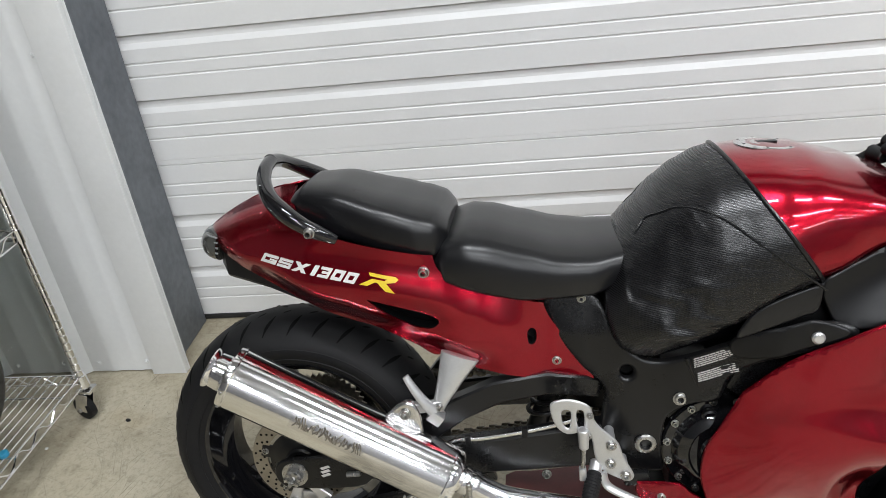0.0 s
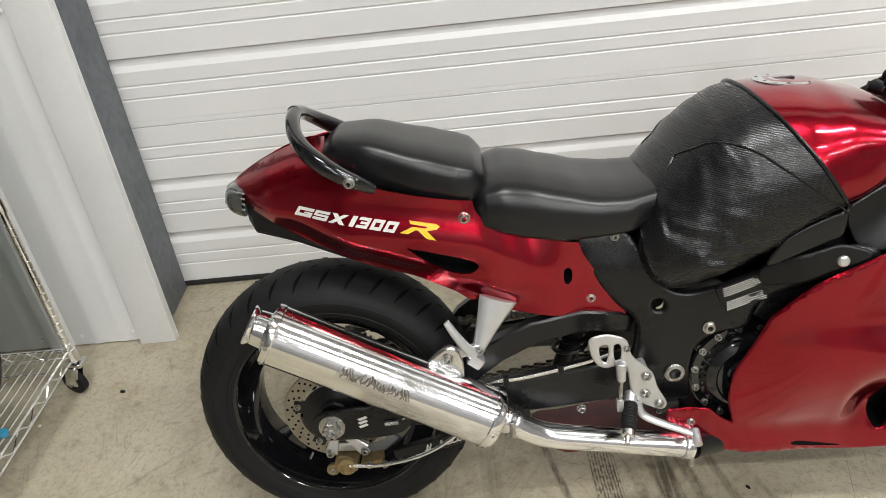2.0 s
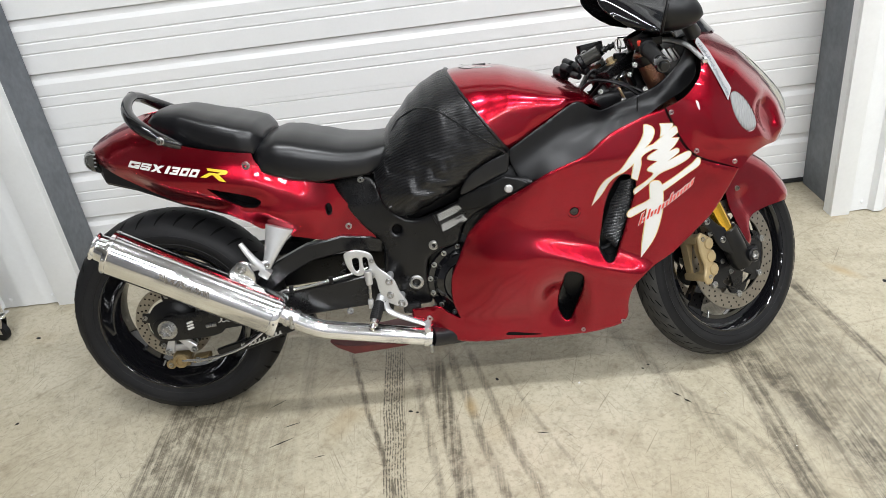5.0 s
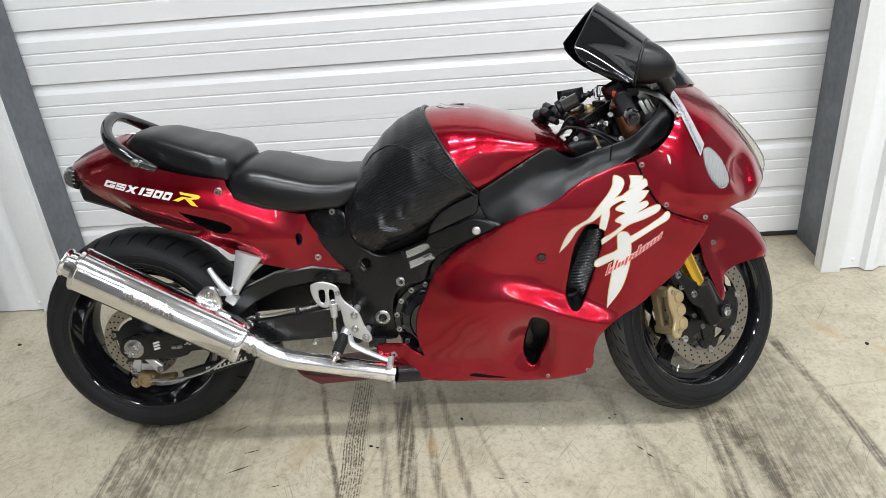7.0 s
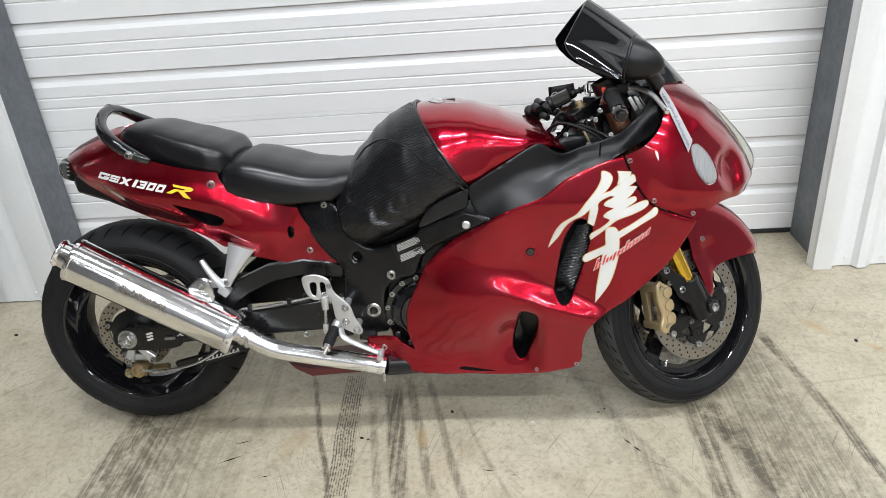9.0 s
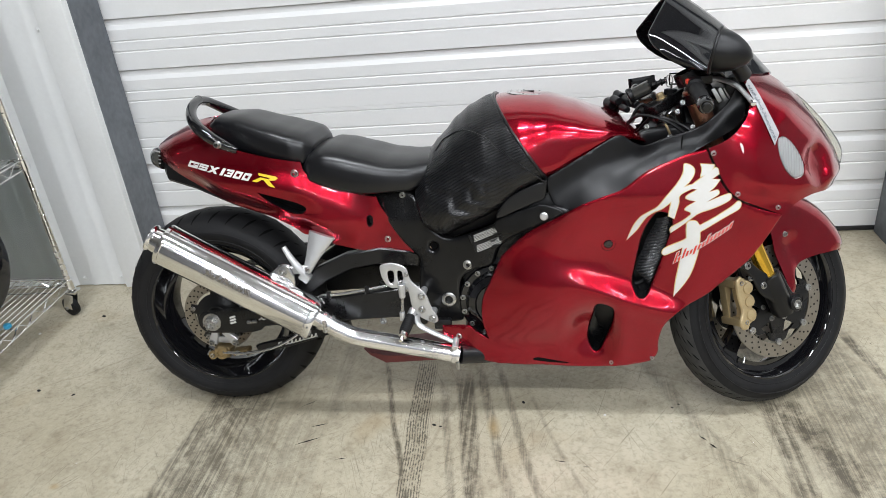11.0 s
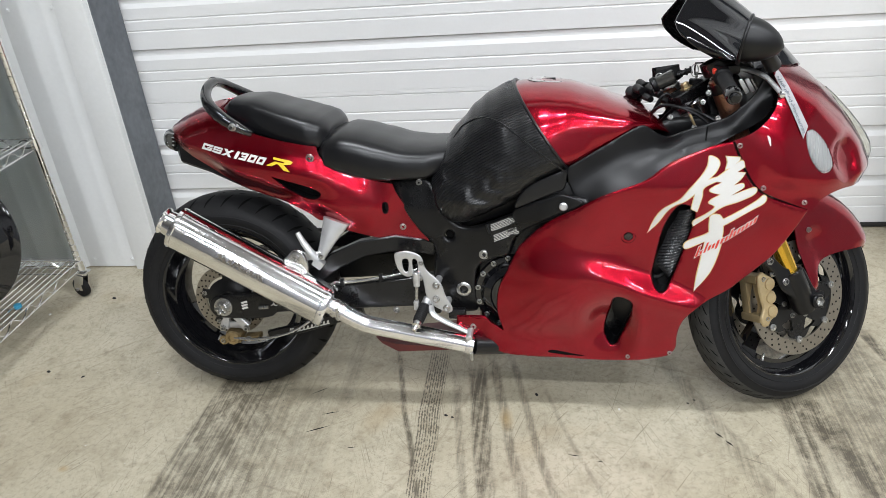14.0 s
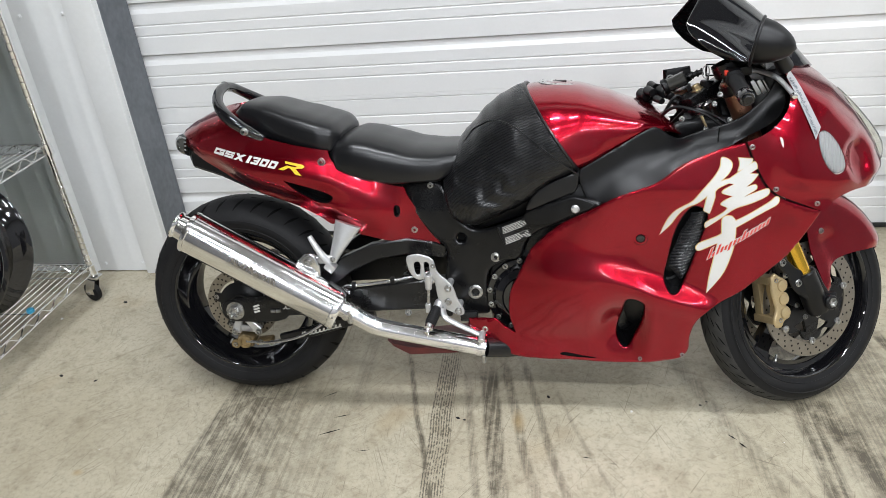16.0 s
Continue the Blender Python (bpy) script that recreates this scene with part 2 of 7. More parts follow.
    M["seal"] = principled("black_rubber_seal", (0.02, 0.02, 0.02), 0.7)
    M["ceiling"] = worn(principled("grey_ceiling_sheet", (0.22, 0.22, 0.22), 0.6), (0.22, 0.22, 0.22), (0.17, 0.17, 0.17), 2, 30, 0.5, (0.5, 0.7), 0)
    M["wall"] = worn(principled("grey_wall_sheet", (0.26, 0.26, 0.27), 0.6), (0.27, 0.27, 0.28), (0.20, 0.20, 0.21), 2, 30, 0.5, (0.5, 0.7), 0)
    M["tube"] = principled("lamp_diffuser", (0.9, 0.9, 0.9), 0.5)
    bsdf(M["tube"]).inputs["Emission Color"].default_value = (1, 0.98, 0.95, 1)
    bsdf(M["tube"]).inputs["Emission Strength"].default_value = 6.0
    return M


# ---- building blocks ----
def finish(name, bm, material, parent=None, label="", smooth=True, kind="", angle=35):
    me = bpy.data.meshes.new(name)
    bmesh.ops.recalc_face_normals(bm, faces=bm.faces[:])
    if smooth:
        sharp = math.radians(angle)
        for f in bm.faces:
            f.smooth = True
        for e in bm.edges:
            if len(e.link_faces) == 2 and e.calc_face_angle(0) > sharp:
                e.smooth = False
    bm.to_mesh(me)
    bm.free()
    me.materials.append(material)
    ob = new(name, me)
    if parent:
        ob.parent = parent
    if label or kind:
        tagged(ob, label=label, kind=kind)
    return ob


def part(name, bm, material, parent, label="", smooth=True, angle=35):
    return finish(name, bm, material, parent, label, smooth, "", angle)


def thing(name, m, label, category, group=""):
    ob = new(name)
    ob.empty_display_size = 0.05
    ob.matrix_world = m
    return tagged(ob, label, category, group)


def basis(direction, up=(0, 0, 1)):
    """Turn whose z is the direction."""
    return Vector(direction).normalized().to_track_quat("Z", "Y").to_matrix().to_4x4()


def add_box(bm, size, centre, turn=None, bevel=0.0):
    m = Matrix.Translation(centre) @ (turn or Matrix()) @ Matrix.Diagonal((*size, 1))
    made = bmesh.ops.create_cube(bm, size=1.0, matrix=m)
    if bevel:
        edges = list({e for v in made["verts"] for e in v.link_edges})
        bmesh.ops.bevel(bm, geom=edges, offset=bevel, segments=2, affect="EDGES", profile=0.6)
    return bm


def box(size, centre, turn=None, bevel=0.003):
    return add_box(bmesh.new(), size, centre, turn, bevel)


def add_lathe(bm, profile, origin, direction, n=32, closed=False):
    """profile: (radius, height along the direction)."""
    m = Matrix.Translation(origin) @ basis(direction)
    rings = []
    for r, h in profile:
        if r < 1e-5:
            rings.append([bm.verts.new(m @ Vector((0, 0, h)))])
        else:
            rings.append([bm.verts.new(m @ Vector((r * math.cos(a), r * math.sin(a), h))) for a in (2 * math.pi * k / n for k in range(n))])
    pairs = list(zip(rings, rings[1:])) + ([(rings[-1], rings[0])] if closed else [])
    for a, b in pairs:
        for k in range(n):
            q = [a[k % len(a)], a[(k + 1) % len(a)], b[(k + 1) % len(b)], b[k % len(b)]]
            q = list(dict.fromkeys(q))
            if len(q) > 2:
                bm.faces.new(q)
    return bm


def lathe(profile, origin, direction, n=32, closed=False):
    return add_lathe(bmesh.new(), profile, origin, direction, n, closed)


def add_rod(bm, a, b, r, r2=None, n=16, chamfer=0.15):
    a, b = Vector(a), Vector(b)
    r2 = r if r2 is None else r2
    length, c, d = (b - a).length, chamfer * r, chamfer * r2
    return add_lathe(bm, [(0, 0), (r - c, 0), (r, c), (r2, length - d), (r2 - d, length), (0, length)], a, b - a, n)


def rod(a, b, r, r2=None, n=16, chamfer=0.15):
    return add_rod(bmesh.new(), a, b, r, r2, n, chamfer)


def spline(points, steps=8, closed=False):
    """A smooth line through the points; a point that ends in "c" is a corner."""
    pts = [Vector([v for v in p if v != "c"]) for p in points]
    corner = [p[-1] == "c" for p in points]
    n, out = len(pts), []
    for k in range(n if closed else n - 1):
        p1, p2 = pts[k], pts[(k + 1) % n]
        p0 = pts[k - 1] if (closed or k) else p1
        p3 = pts[(k + 2) % n] if (closed or k + 2 < n) else p2
        if corner[k]:
            p0 = p1
        if corner[(k + 1) % n]:
            p3 = p2
        m1, m2 = (p2 - p0) / 2, (p3 - p1) / 2
        for s in range(steps):
            t = s / steps
            out.append(p1 * (2 * t**3 - 3 * t**2 + 1) + m1 * (t**3 - 2 * t**2 + t) + p2 * (3 * t**2 - 2 * t**3) + m2 * (t**3 - t**2))
    if not closed:
        out.append(pts[-1])
    return out


def add_tube(bm, path, radius, n=12, flat=1.0, caps=True, closed=False):
    """A round bar along the path; radius may be a function of 0..1."""
    path = [Vector(p) for p in path]
    rings, side = [], None
    for k, p in enumerate(path):
        nxt = path[(k + 1) % len(path)] if (closed or k + 1 < len(path)) else p
        prv = path[k - 1] if (closed or k) else p
        d = (nxt - prv).normalized()
        if side is None:
            side = d.orthogonal().normalized()
        side = (side - d * side.dot(d)).normalized()
        other = d.cross(side)
        r = radius(k / (len(path) - 1)) if callable(radius) else radius
        rings.append([bm.verts.new(p + side * r * math.cos(a) + other * r * flat * math.sin(a)) for a in (2 * math.pi * j / n for j in range(n))])
    for a, b in list(zip(rings, rings[1:])) + ([(rings[-1], rings[0])] if closed else []):
        for j in range(n):
            bm.faces.new((a[j], a[(j + 1) % n], b[(j + 1) % n], b[j]))
    if caps and not closed:
        bm.faces.new(rings[0][::-1])
        bm.faces.new(rings[-1])
    return bm


def tube(path, radius, n=12, flat=1.0, caps=True, closed=False):
    return add_tube(bmesh.new(), path, radius, n, flat, caps, closed)


def loft(rings, cap=True, closed=True):
    bm = bmesh.new()
    made = [[bm.verts.new(p) for p in ring] for ring in rings]
    for a, b in zip(made, made[1:]):
        for j in range(len(a) if closed else len(a) - 1):
            bm.faces.new((a[j], a[(j + 1) % len(a)], b[(j + 1) % len(b)], b[j]))
    if cap:
        bm.faces.new(made[0][::-1])
        bm.faces.new(made[-1])
    return bm


def between(table, x):
    """Value at x on a smooth line through (x, value) pairs."""
    if x <= table[0][0]:
        return table[0][1]
    for (x0, v0), (x1, v1) in zip(table, table[1:]):
        if x <= x1:
            t = (x - x0) / (x1 - x0)
            return v0 + (v1 - v0) * t * t * (3 - 2 * t) * 0.4 + (v1 - v0) * t * 0.6
    return table[-1][1]


def smooth01(a, b, x):
    t = min(max((x - a) / (b - a), 0.0), 1.0)
    return t * t * (3 - 2 * t)


def bell(x, z, cx, cz, sx, sz):
    return math.exp(-(((x - cx) / sx) ** 2) - ((z - cz) / sz) ** 2)


def inside(p, poly):
    hit, n = False, len(poly)
    for k in range(n):
        a, b = poly[k], poly[k - 1]
        if (a[1] > p[1]) != (b[1] > p[1]) and p[0] < (b[0] - a[0]) * (p[1] - a[1]) / (b[1] - a[1]) + a[0]:
            hit = not hit
    return hit


def to_line(p, line):
    """Distance from p to a polyline."""
    best = 9.0
    for a, b in zip(line, line[1:]):
        ax, az, bx, bz = a[0], a[1], b[0], b[1]
        dx, dz = bx - ax, bz - az
        t = min(max(((p[0] - ax) * dx + (p[1] - az) * dz) / (dx * dx + dz * dz + 1e-12), 0), 1)
        best = min(best, math.hypot(p[0] - ax - t * dx, p[1] - az - t * dz))
    return best


def thicken(bm, t):
    """Give a sheet a back face and a rim; the back lies t behind the front."""
    bm.normal_update()
    front, verts = bm.faces[:], bm.verts[:]
    rim = [tuple(e.verts) for e in bm.edges if len(e.link_faces) == 1]
    back = {v: bm.verts.new(v.co - v.normal * t) for v in verts}
    for f in front:
        bm.faces.new([back[v] for v in reversed(f.verts)])
    for a, b in rim:
        bm.faces.new((a, b, back[b], back[a]))
    bmesh.ops.recalc_face_normals(bm, faces=bm.faces[:])
    return bm


def shell(outline, depth, step=0.02, holes=(), thick=0.003, roll=0.0, mirror=False, proud=0.0, steps=6):
    """A curved panel: the outline in x and z, depth(x, z) its distance from the middle plane. roll: radius of the turned-in edge."""
    from mathutils.geometry import delaunay_2d_cdt
    loops = [spline(outline, steps, True)] + [spline(h, steps, True) for h in holes]
    verts, edges = [], []
    for loop in loops:
        first = len(verts)
        verts += [Vector((p[0], p[1])) for p in loop]
        edges += [(first + k, first + (k + 1) % len(loop)) for k in range(len(loop))]
    lines = [[*map(tuple, loop), tuple(loop[0])] for loop in loops]
    xs, zs = [p[0] for p in loops[0]], [p[1] for p in loops[0]]
    if roll:
        inner = []
        for line in lines:
            for d in (0.25 * roll, 0.6 * roll, roll):
                for k in range(len(line) - 1):
                    a, b = Vector(line[k - 1] if k else line[-2]), Vector(line[k + 1])
                    t = (b - a)
                    if t.length < 1e-6:
                        continue
                    nrm = Vector((-t.y, t.x)).normalized() * d
                    for q in (Vector(line[k]) + nrm, Vector(line[k]) - nrm):
                        inner.append(q)
        for q in inner:
            if inside(q, lines[0]) and not any(inside(q, h) for h in lines[1:]) and min(to_line(q, l) for l in lines) > 0.2 * roll:
                verts.append(q)
    row, z = 0, min(zs) + step / 2
    clear = max(step * 0.45, roll * 1.2)
    while z < max(zs):
        x = min(xs) + step / 2 + (step / 2 if row % 2 else 0)
        while x < max(xs):
            q = (x, z)
            if inside(q, lines[0]) and not any(inside(q, h) for h in lines[1:]) and min(to_line(q, l) for l in lines) > clear:
                verts.append(Vector(q))
            x += step
        z, row = z + step * 0.866, row + 1
    out, _, faces, *_ = delaunay_2d_cdt(verts, edges, [], 0, 1e-5)
    bm = bmesh.new()
    sides = (-1, 1) if mirror else (-1,)
    for side in sides:
        made = []
        for p in out:
            w = depth(p[0], p[1]) + proud
            if roll:
                d = min(to_line(p, l) for l in lines)
                if d < roll:
                    w -= roll - math.sqrt(max(roll * roll - (roll - d) ** 2, 0))
            made.append(bm.verts.new((p[0], side * w, p[1])))
        for f in faces:
            c = sum((out[k] for k in f), Vector((0, 0))) / len(f)
            if inside(c, lines[0]) and not any(inside(c, h) for h in lines[1:]):
                try:
                    bm.faces.new([made[k] for k in f])
                except ValueError:
                    pass
    loose = [v for v in bm.verts if not v.link_faces]
    bmesh.ops.delete(bm, geom=loose, context="VERTS")
    if mirror:
        bmesh.ops.remove_doubles(bm, verts=bm.verts[:], dist=0.0012)
    bmesh.ops.recalc_face_normals(bm, faces=bm.faces[:])
    if not mirror and bm.faces and sum(f.normal.y for f in bm.faces) > 0:
        bmesh.ops.reverse_faces(bm, faces=bm.faces[:])
    if thick:
        thicken(bm, thick)
    return bm


def moved(bm, m):
    bmesh.ops.transform(bm, matrix=m, verts=bm.verts[:])
    return bm


def add_bolt(bm, at, direction, r=0.008, h=0.006):
    """A button head with a hexagon socket."""
    add_lathe(bm, [(r * 1.25, 0), (r * 1.25, h * 0.25), (r, h * 0.3), (r, h * 0.75), (r * 0.85, h), (r * 0.55, h), (r * 0.50, -h * 0.4), (0, -h * 0.4)], at, direction, 14)
    return bm


def bolt(parent, at, direction=(0, -1, 0), r=0.008, h=0.006, material=None, name="bolt"):
    return part(name, add_bolt(bmesh.new(), at, direction, r, h), material or MAT["bolt"], parent)


MAT = make_materials()

# ---- the building ----
DOOR_L, DOOR_R, DOOR_Y, WALL_Y = -0.716, 2.312, 1.108, 0.80
WALL_T, ROOM_X0, ROOM_X1, ROOM_Y0, CEIL = 0.16, -5.5, 7.5, -9.0, 4.8
PITCH = 0.206


def tyre_marks(m, colour):
    """Old rubber marks on the slab: long soft tracks that end at the door, tread prints and short scuffs."""
    tc = m.node_tree.nodes.new("ShaderNodeTexCoord")
    sep = m.node_tree.nodes.new("ShaderNodeSeparateXYZ")
    link(m, tc.outputs["Object"], sep.inputs[0])
    x, y = sep.outputs[0], sep.outputs[1]
    streak = noise_tex(m, coords(m, (95, 1.7, 1)), 1.0, 8, 0.70)
    mottle = noise_tex(m, coords(m), 17.0, 7, 0.68)
    grit = noise_tex(m, coords(m), 60.0, 6, 0.75)
    wob = math_node(m, "MULTIPLY", math_node(m, "SUBTRACT", noise_tex(m, coords(m), 1.5, 2), 0.5), 0.05)

    def band(x0, slope, width, soft, strength, y0=-9.0, y1=9.0, tread=0.0):
        c = math_node(m, "SUBTRACT", math_node(m, "ADD", x, wob), math_node(m, "ADD", math_node(m, "MULTIPLY", y, slope), x0))
        d = math_node(m, "ABSOLUTE", c)
        f = math_node(m, "SUBTRACT", 1.0, math_node(m, "DIVIDE", math_node(m, "SUBTRACT", d, width), soft), True)
        f = math_node(m, "MULTIPLY", f, math_node(m, "MULTIPLY", math_node(m, "SUBTRACT", y1, y), 12.0, True))
        f = math_node(m, "MULTIPLY", f, math_node(m, "MULTIPLY", math_node(m, "SUBTRACT", y, y0), 12.0, True))
        if tread:
            # broken lines of a block tread
            t = noise_tex(m, coords(m, (tread * 1.5, tread * 0.9, 1)), 1.0, 3, 0.6)
            ribs = math_node(m, "MULTIPLY", math_node(m, "SINE", math_node(m, "MULTIPLY", c, 830.0)), 0.11)
            f = math_node(m, "MULTIPLY", f, ramp(m, math_node(m, "ADD", math_node(m, "ADD", t, ribs), math_node(m, "MULTIPLY", math_node(m, "SUBTRACT", mottle, 0.5), 0.5)), [(0.47, 0.06), (0.60, 0.95)]))
        else:
            f = math_node(m, "MULTIPLY", f, ramp(m, math_node(m, "ADD", math_node(m, "ADD", math_node(m, "MULTIPLY", streak, 0.45), math_node(m, "MULTIPLY", grit, 0.2)), math_node(m, "MULTIPLY", mottle, 0.35)), [(0.43, 0.12), (0.55, 1.0)]))
        return math_node(m, "MULTIPLY", f, strength, True)

    total = None
    for b in BANDS:
        f = band(*b)
        total = f if total is None else math_node(m, "MAXIMUM", total, f)
    colour = mix(m, total, colour, (0.056, 0.045, 0.030))
    # rust blooms: one by the door, one by the rack
    blur = math_node(m, "MULTIPLY", math_node(m, "SUBTRACT", grit, 0.5), 0.5)
    for cx, cy, rx, ry, turn in ((2.140, 0.400, 0.085, 0.030, -56), (2.27, 0.28, 0.05, 0.02, -50), (-0.419, -0.343, 0.022, 0.016, 0), (0.831, -0.084, 0.025, 0.06, 8)):
        a = radians(turn)
        u = math_node(m, "ADD", math_node(m, "MULTIPLY", math_node(m, "SUBTRACT", x, cx), math.cos(a) / rx), math_node(m, "MULTIPLY", math_node(m, "SUBTRACT", y, cy), math.sin(a) / rx))
        w = math_node(m, "ADD", math_node(m, "MULTIPLY", math_node(m, "SUBTRACT", x, cx), -math.sin(a) / ry), math_node(m, "MULTIPLY", math_node(m, "SUBTRACT", y, cy), math.cos(a) / ry))
        d = math_node(m, "ADD", math_node(m, "POWER", math_node(m, "ADD", math_node(m, "MULTIPLY", u, u), math_node(m, "MULTIPLY", w, w)), 0.5), blur)
        colour = mix(m, ramp(m, d, [(0.1, 0.5), (1.0, 0.0)]), colour, (0.38, 0.245, 0.085))
    return colour


# the crisp outer edge of the wide track
RIGHT_EDGE = (2.008, -0.159, 0.012, 0.010, 0.88, -2.4, 0.42)
# x at the wall side, slope, half width, softness, strength, from y, to y, tread grain
BANDS = [
    (-0.050, 0.053, 0.042, 0.012, 0.80, -2.4, 0.16),
    (0.020, -0.02, 0.045, 0.03, 0.78, -2.4, 0.16),
    (0.085, -0.10, 0.030, 0.04, 0.62, -2.4, 0.16),
    (0.140, -0.17, 0.015, 0.03, 0.45, -2.4, 0.14),
    (0.22, -0.17, 0.03, 0.06, 0.32, -2.4, 0.1),
    (0.325, -0.045, 0.012, 0.02, 0.34, -0.10, 0.4),
    (0.512, -0.275, 0.004, 0.008, 0.85, -2.4, 0.28),
    (0.601, -0.043, 0.030, 0.004, 0.9, -2.4, 0.28, 95.0),
    (0.678, -0.16, 0.007, 0.008, 0.55, -2.4, 0.16),
    (0.745, -0.147, 0.022, 0.010, 0.85, -2.4, 0.2),
    (0.813, -0.226, 0.009, 0.010, 0.66, -2.4, 0.24),
    (0.885, -0.247, 0.007, 0.009, 0.60, -2.4, 0.24),
    (0.966, -0.35, 0.003, 0.006, 0.34, -2.4, 0.1),
    (1.382, -0.35, 0.012, 0.022, 0.45, -2.4, 0.25),
    (1.380, -0.55, 0.006, 0.010, 0.40, -2.4, 0.0),
    (1.624, -0.010, 0.022, 0.018, 0.85, -2.4, 0.10),
    (1.672, -0.368, 0.040, 0.030, 0.90, -2.4, 0.10),
    (1.800, -0.170, 0.130, 0.060, 0.62, -2.4, 0.42),
    (1.900, -0.140, 0.050, 0.030, 0.52, -2.4, 0.42),
    RIGHT_EDGE,
]
link(MAT["concrete"], tyre_marks(MAT["concrete"], MAT["concrete_colour"]), bsdf(MAT["concrete"]).inputs["Base Color"])


def build_floor():
    bm = bmesh.new()
    # slab with a saw-cut joint in the doorway
    add_box(bm, (ROOM_X1 - ROOM_X0, 1.005 - ROOM_Y0, 0.15), ((ROOM_X0 + ROOM_X1) / 2, (1.005 + ROOM_Y0) / 2, -0.075), None, 0)
    add_box(bm, (ROOM_X1 - ROOM_X0, 0.6, 0.15), ((ROOM_X0 + ROOM_X1) / 2, 1.31, -0.078), None, 0)
    floor = finish("floor", bm, MAT["concrete"], None, "worn beige concrete slab with dark tyre marks", False, "structure")
    # small loose bits and scuffs on the slab
    rnd = random.Random(4)
    bm = bmesh.new()
    for _ in range(60):
        x, y = rnd.uniform(-0.8, 2.2), rnd.uniform(-0.9, 0.7)
        r = rnd.uniform(0.0006, 0.0018)
        add_lathe(bm, [(r, 0.0), (r * 0.9, 0.0006), (0, 0.0012)], (x, y, 0.0), (rnd.uniform(-0.1, 0.1), rnd.uniform(-0.1, 0.1), 1), 6)
    finish("floor_grit", bm, MAT["rubber"], floor, "dark specks of grit and oil", True, "stuff")
    bm = bmesh.new()
    for x, y, a, l, w in ((0.28, -0.15, 25, 0.075, 0.0028), (0.30, -0.08, 18, 0.05, 0.0022), (0.24, 0.02, 35, 0.06, 0.0016), (1.415, -0.125, -45, 0.028, 0.0026), (1.436, -0.155, -50, 0.026, 0.003),
                          (0.40, -0.22, 12, 0.035, 0.0018), (1.02, -0.22, -8, 0.03, 0.002), (1.09, -0.24, -5, 0.02, 0.0015)):
        ring = []
        for s in range(9):
            t = s / 8 - 0.5
            ring.append((t * l, w * (0.5 - abs(t)) * 1.6 + w * 0.1))
        m = Matrix.Translation((x, y, 0.0006)) @ Matrix.Rotation(radians(a), 4, "Z")
        top = [bm.verts.new(m @ Vector((u, v, 0.0006))) for u, v in ring]
        low = [bm.verts.new(m @ Vector((u, -v, 0.0006))) for u, v in ring]
        for k in range(8):
            bm.faces.new((top[k], top[k + 1], low[k + 1], low[k]))
    finish("floor_scuff", bm, MAT["dark"], floor, "short black scuff marks", False)
    for x, y, r in ((0.652, -0.075, 0.007), (0.916, 0.028, 0.007), (1.352, 0.005, 0.0045), (1.372, 0.02, 0.004), (0.672, -0.082, 0.005), (-0.747, 0.088, 0.009), (-0.604, 0.065, 0.007), (-0.762, 0.552, 0.011), (2.235, 0.315, 0.010)):
        bm = bmesh.new()
        add_lathe(bm, [(r, 0.0), (r * 0.85, 0.0009), (0, 0.0012)], (0, 0, 0), (0, 0, 1), 14)
        moved(bm, Matrix.Translation((x, y, 0)) @ Matrix.Rotation(x * 9, 4, "Z") @ Matrix.Diagonal((1, 0.6, 1, 1)))
        finish("floor_spot", bm, MAT["rubber"], floor, "round black oil spot", True)
    rnd = random.Random(9)
    bm = bmesh.new()
    for _ in range(26):
        x, y, r = rnd.uniform(-0.7, 2.2), rnd.uniform(-0.6, 0.6), rnd.uniform(0.0008, 0.0022)
        add_lathe(bm, [(r, 0.0), (r * 0.8, 0.0008), (0, 0.001)], (x, y, 0), (0, 0, 1), 6)
    for x, y, r in ((-0.965, 0.433, 0.006), (1.155, -0.03, 0.004)):
        add_lathe(bm, [(r, 0.0), (r * 0.7, 0.003), (0, 0.004)], (x, y, 0), (0.1, 0, 1), 7)
    finish("pale_fleck", bm, MAT["white"], floor, "tiny pale flecks of paint and paper", True, "stuff")
    return floor


def door_profile(k):
    """Depth of the door's face over one pitch, from below: plain band, two fine grooves, rounded band, ledge."""
    return [(0.0, 0.0), (0.070, 0.0), (0.073, -0.003), (0.0765, -0.003), (0.0785, 0.0), (0.112, 0.0), (0.115, -0.003), (0.1185, -0.003), (0.1205, 0.0),
            (0.162, 0.0), (0.180, -0.008), (0.200, -0.0095), (0.204, -0.013), (0.2059, -0.013)]


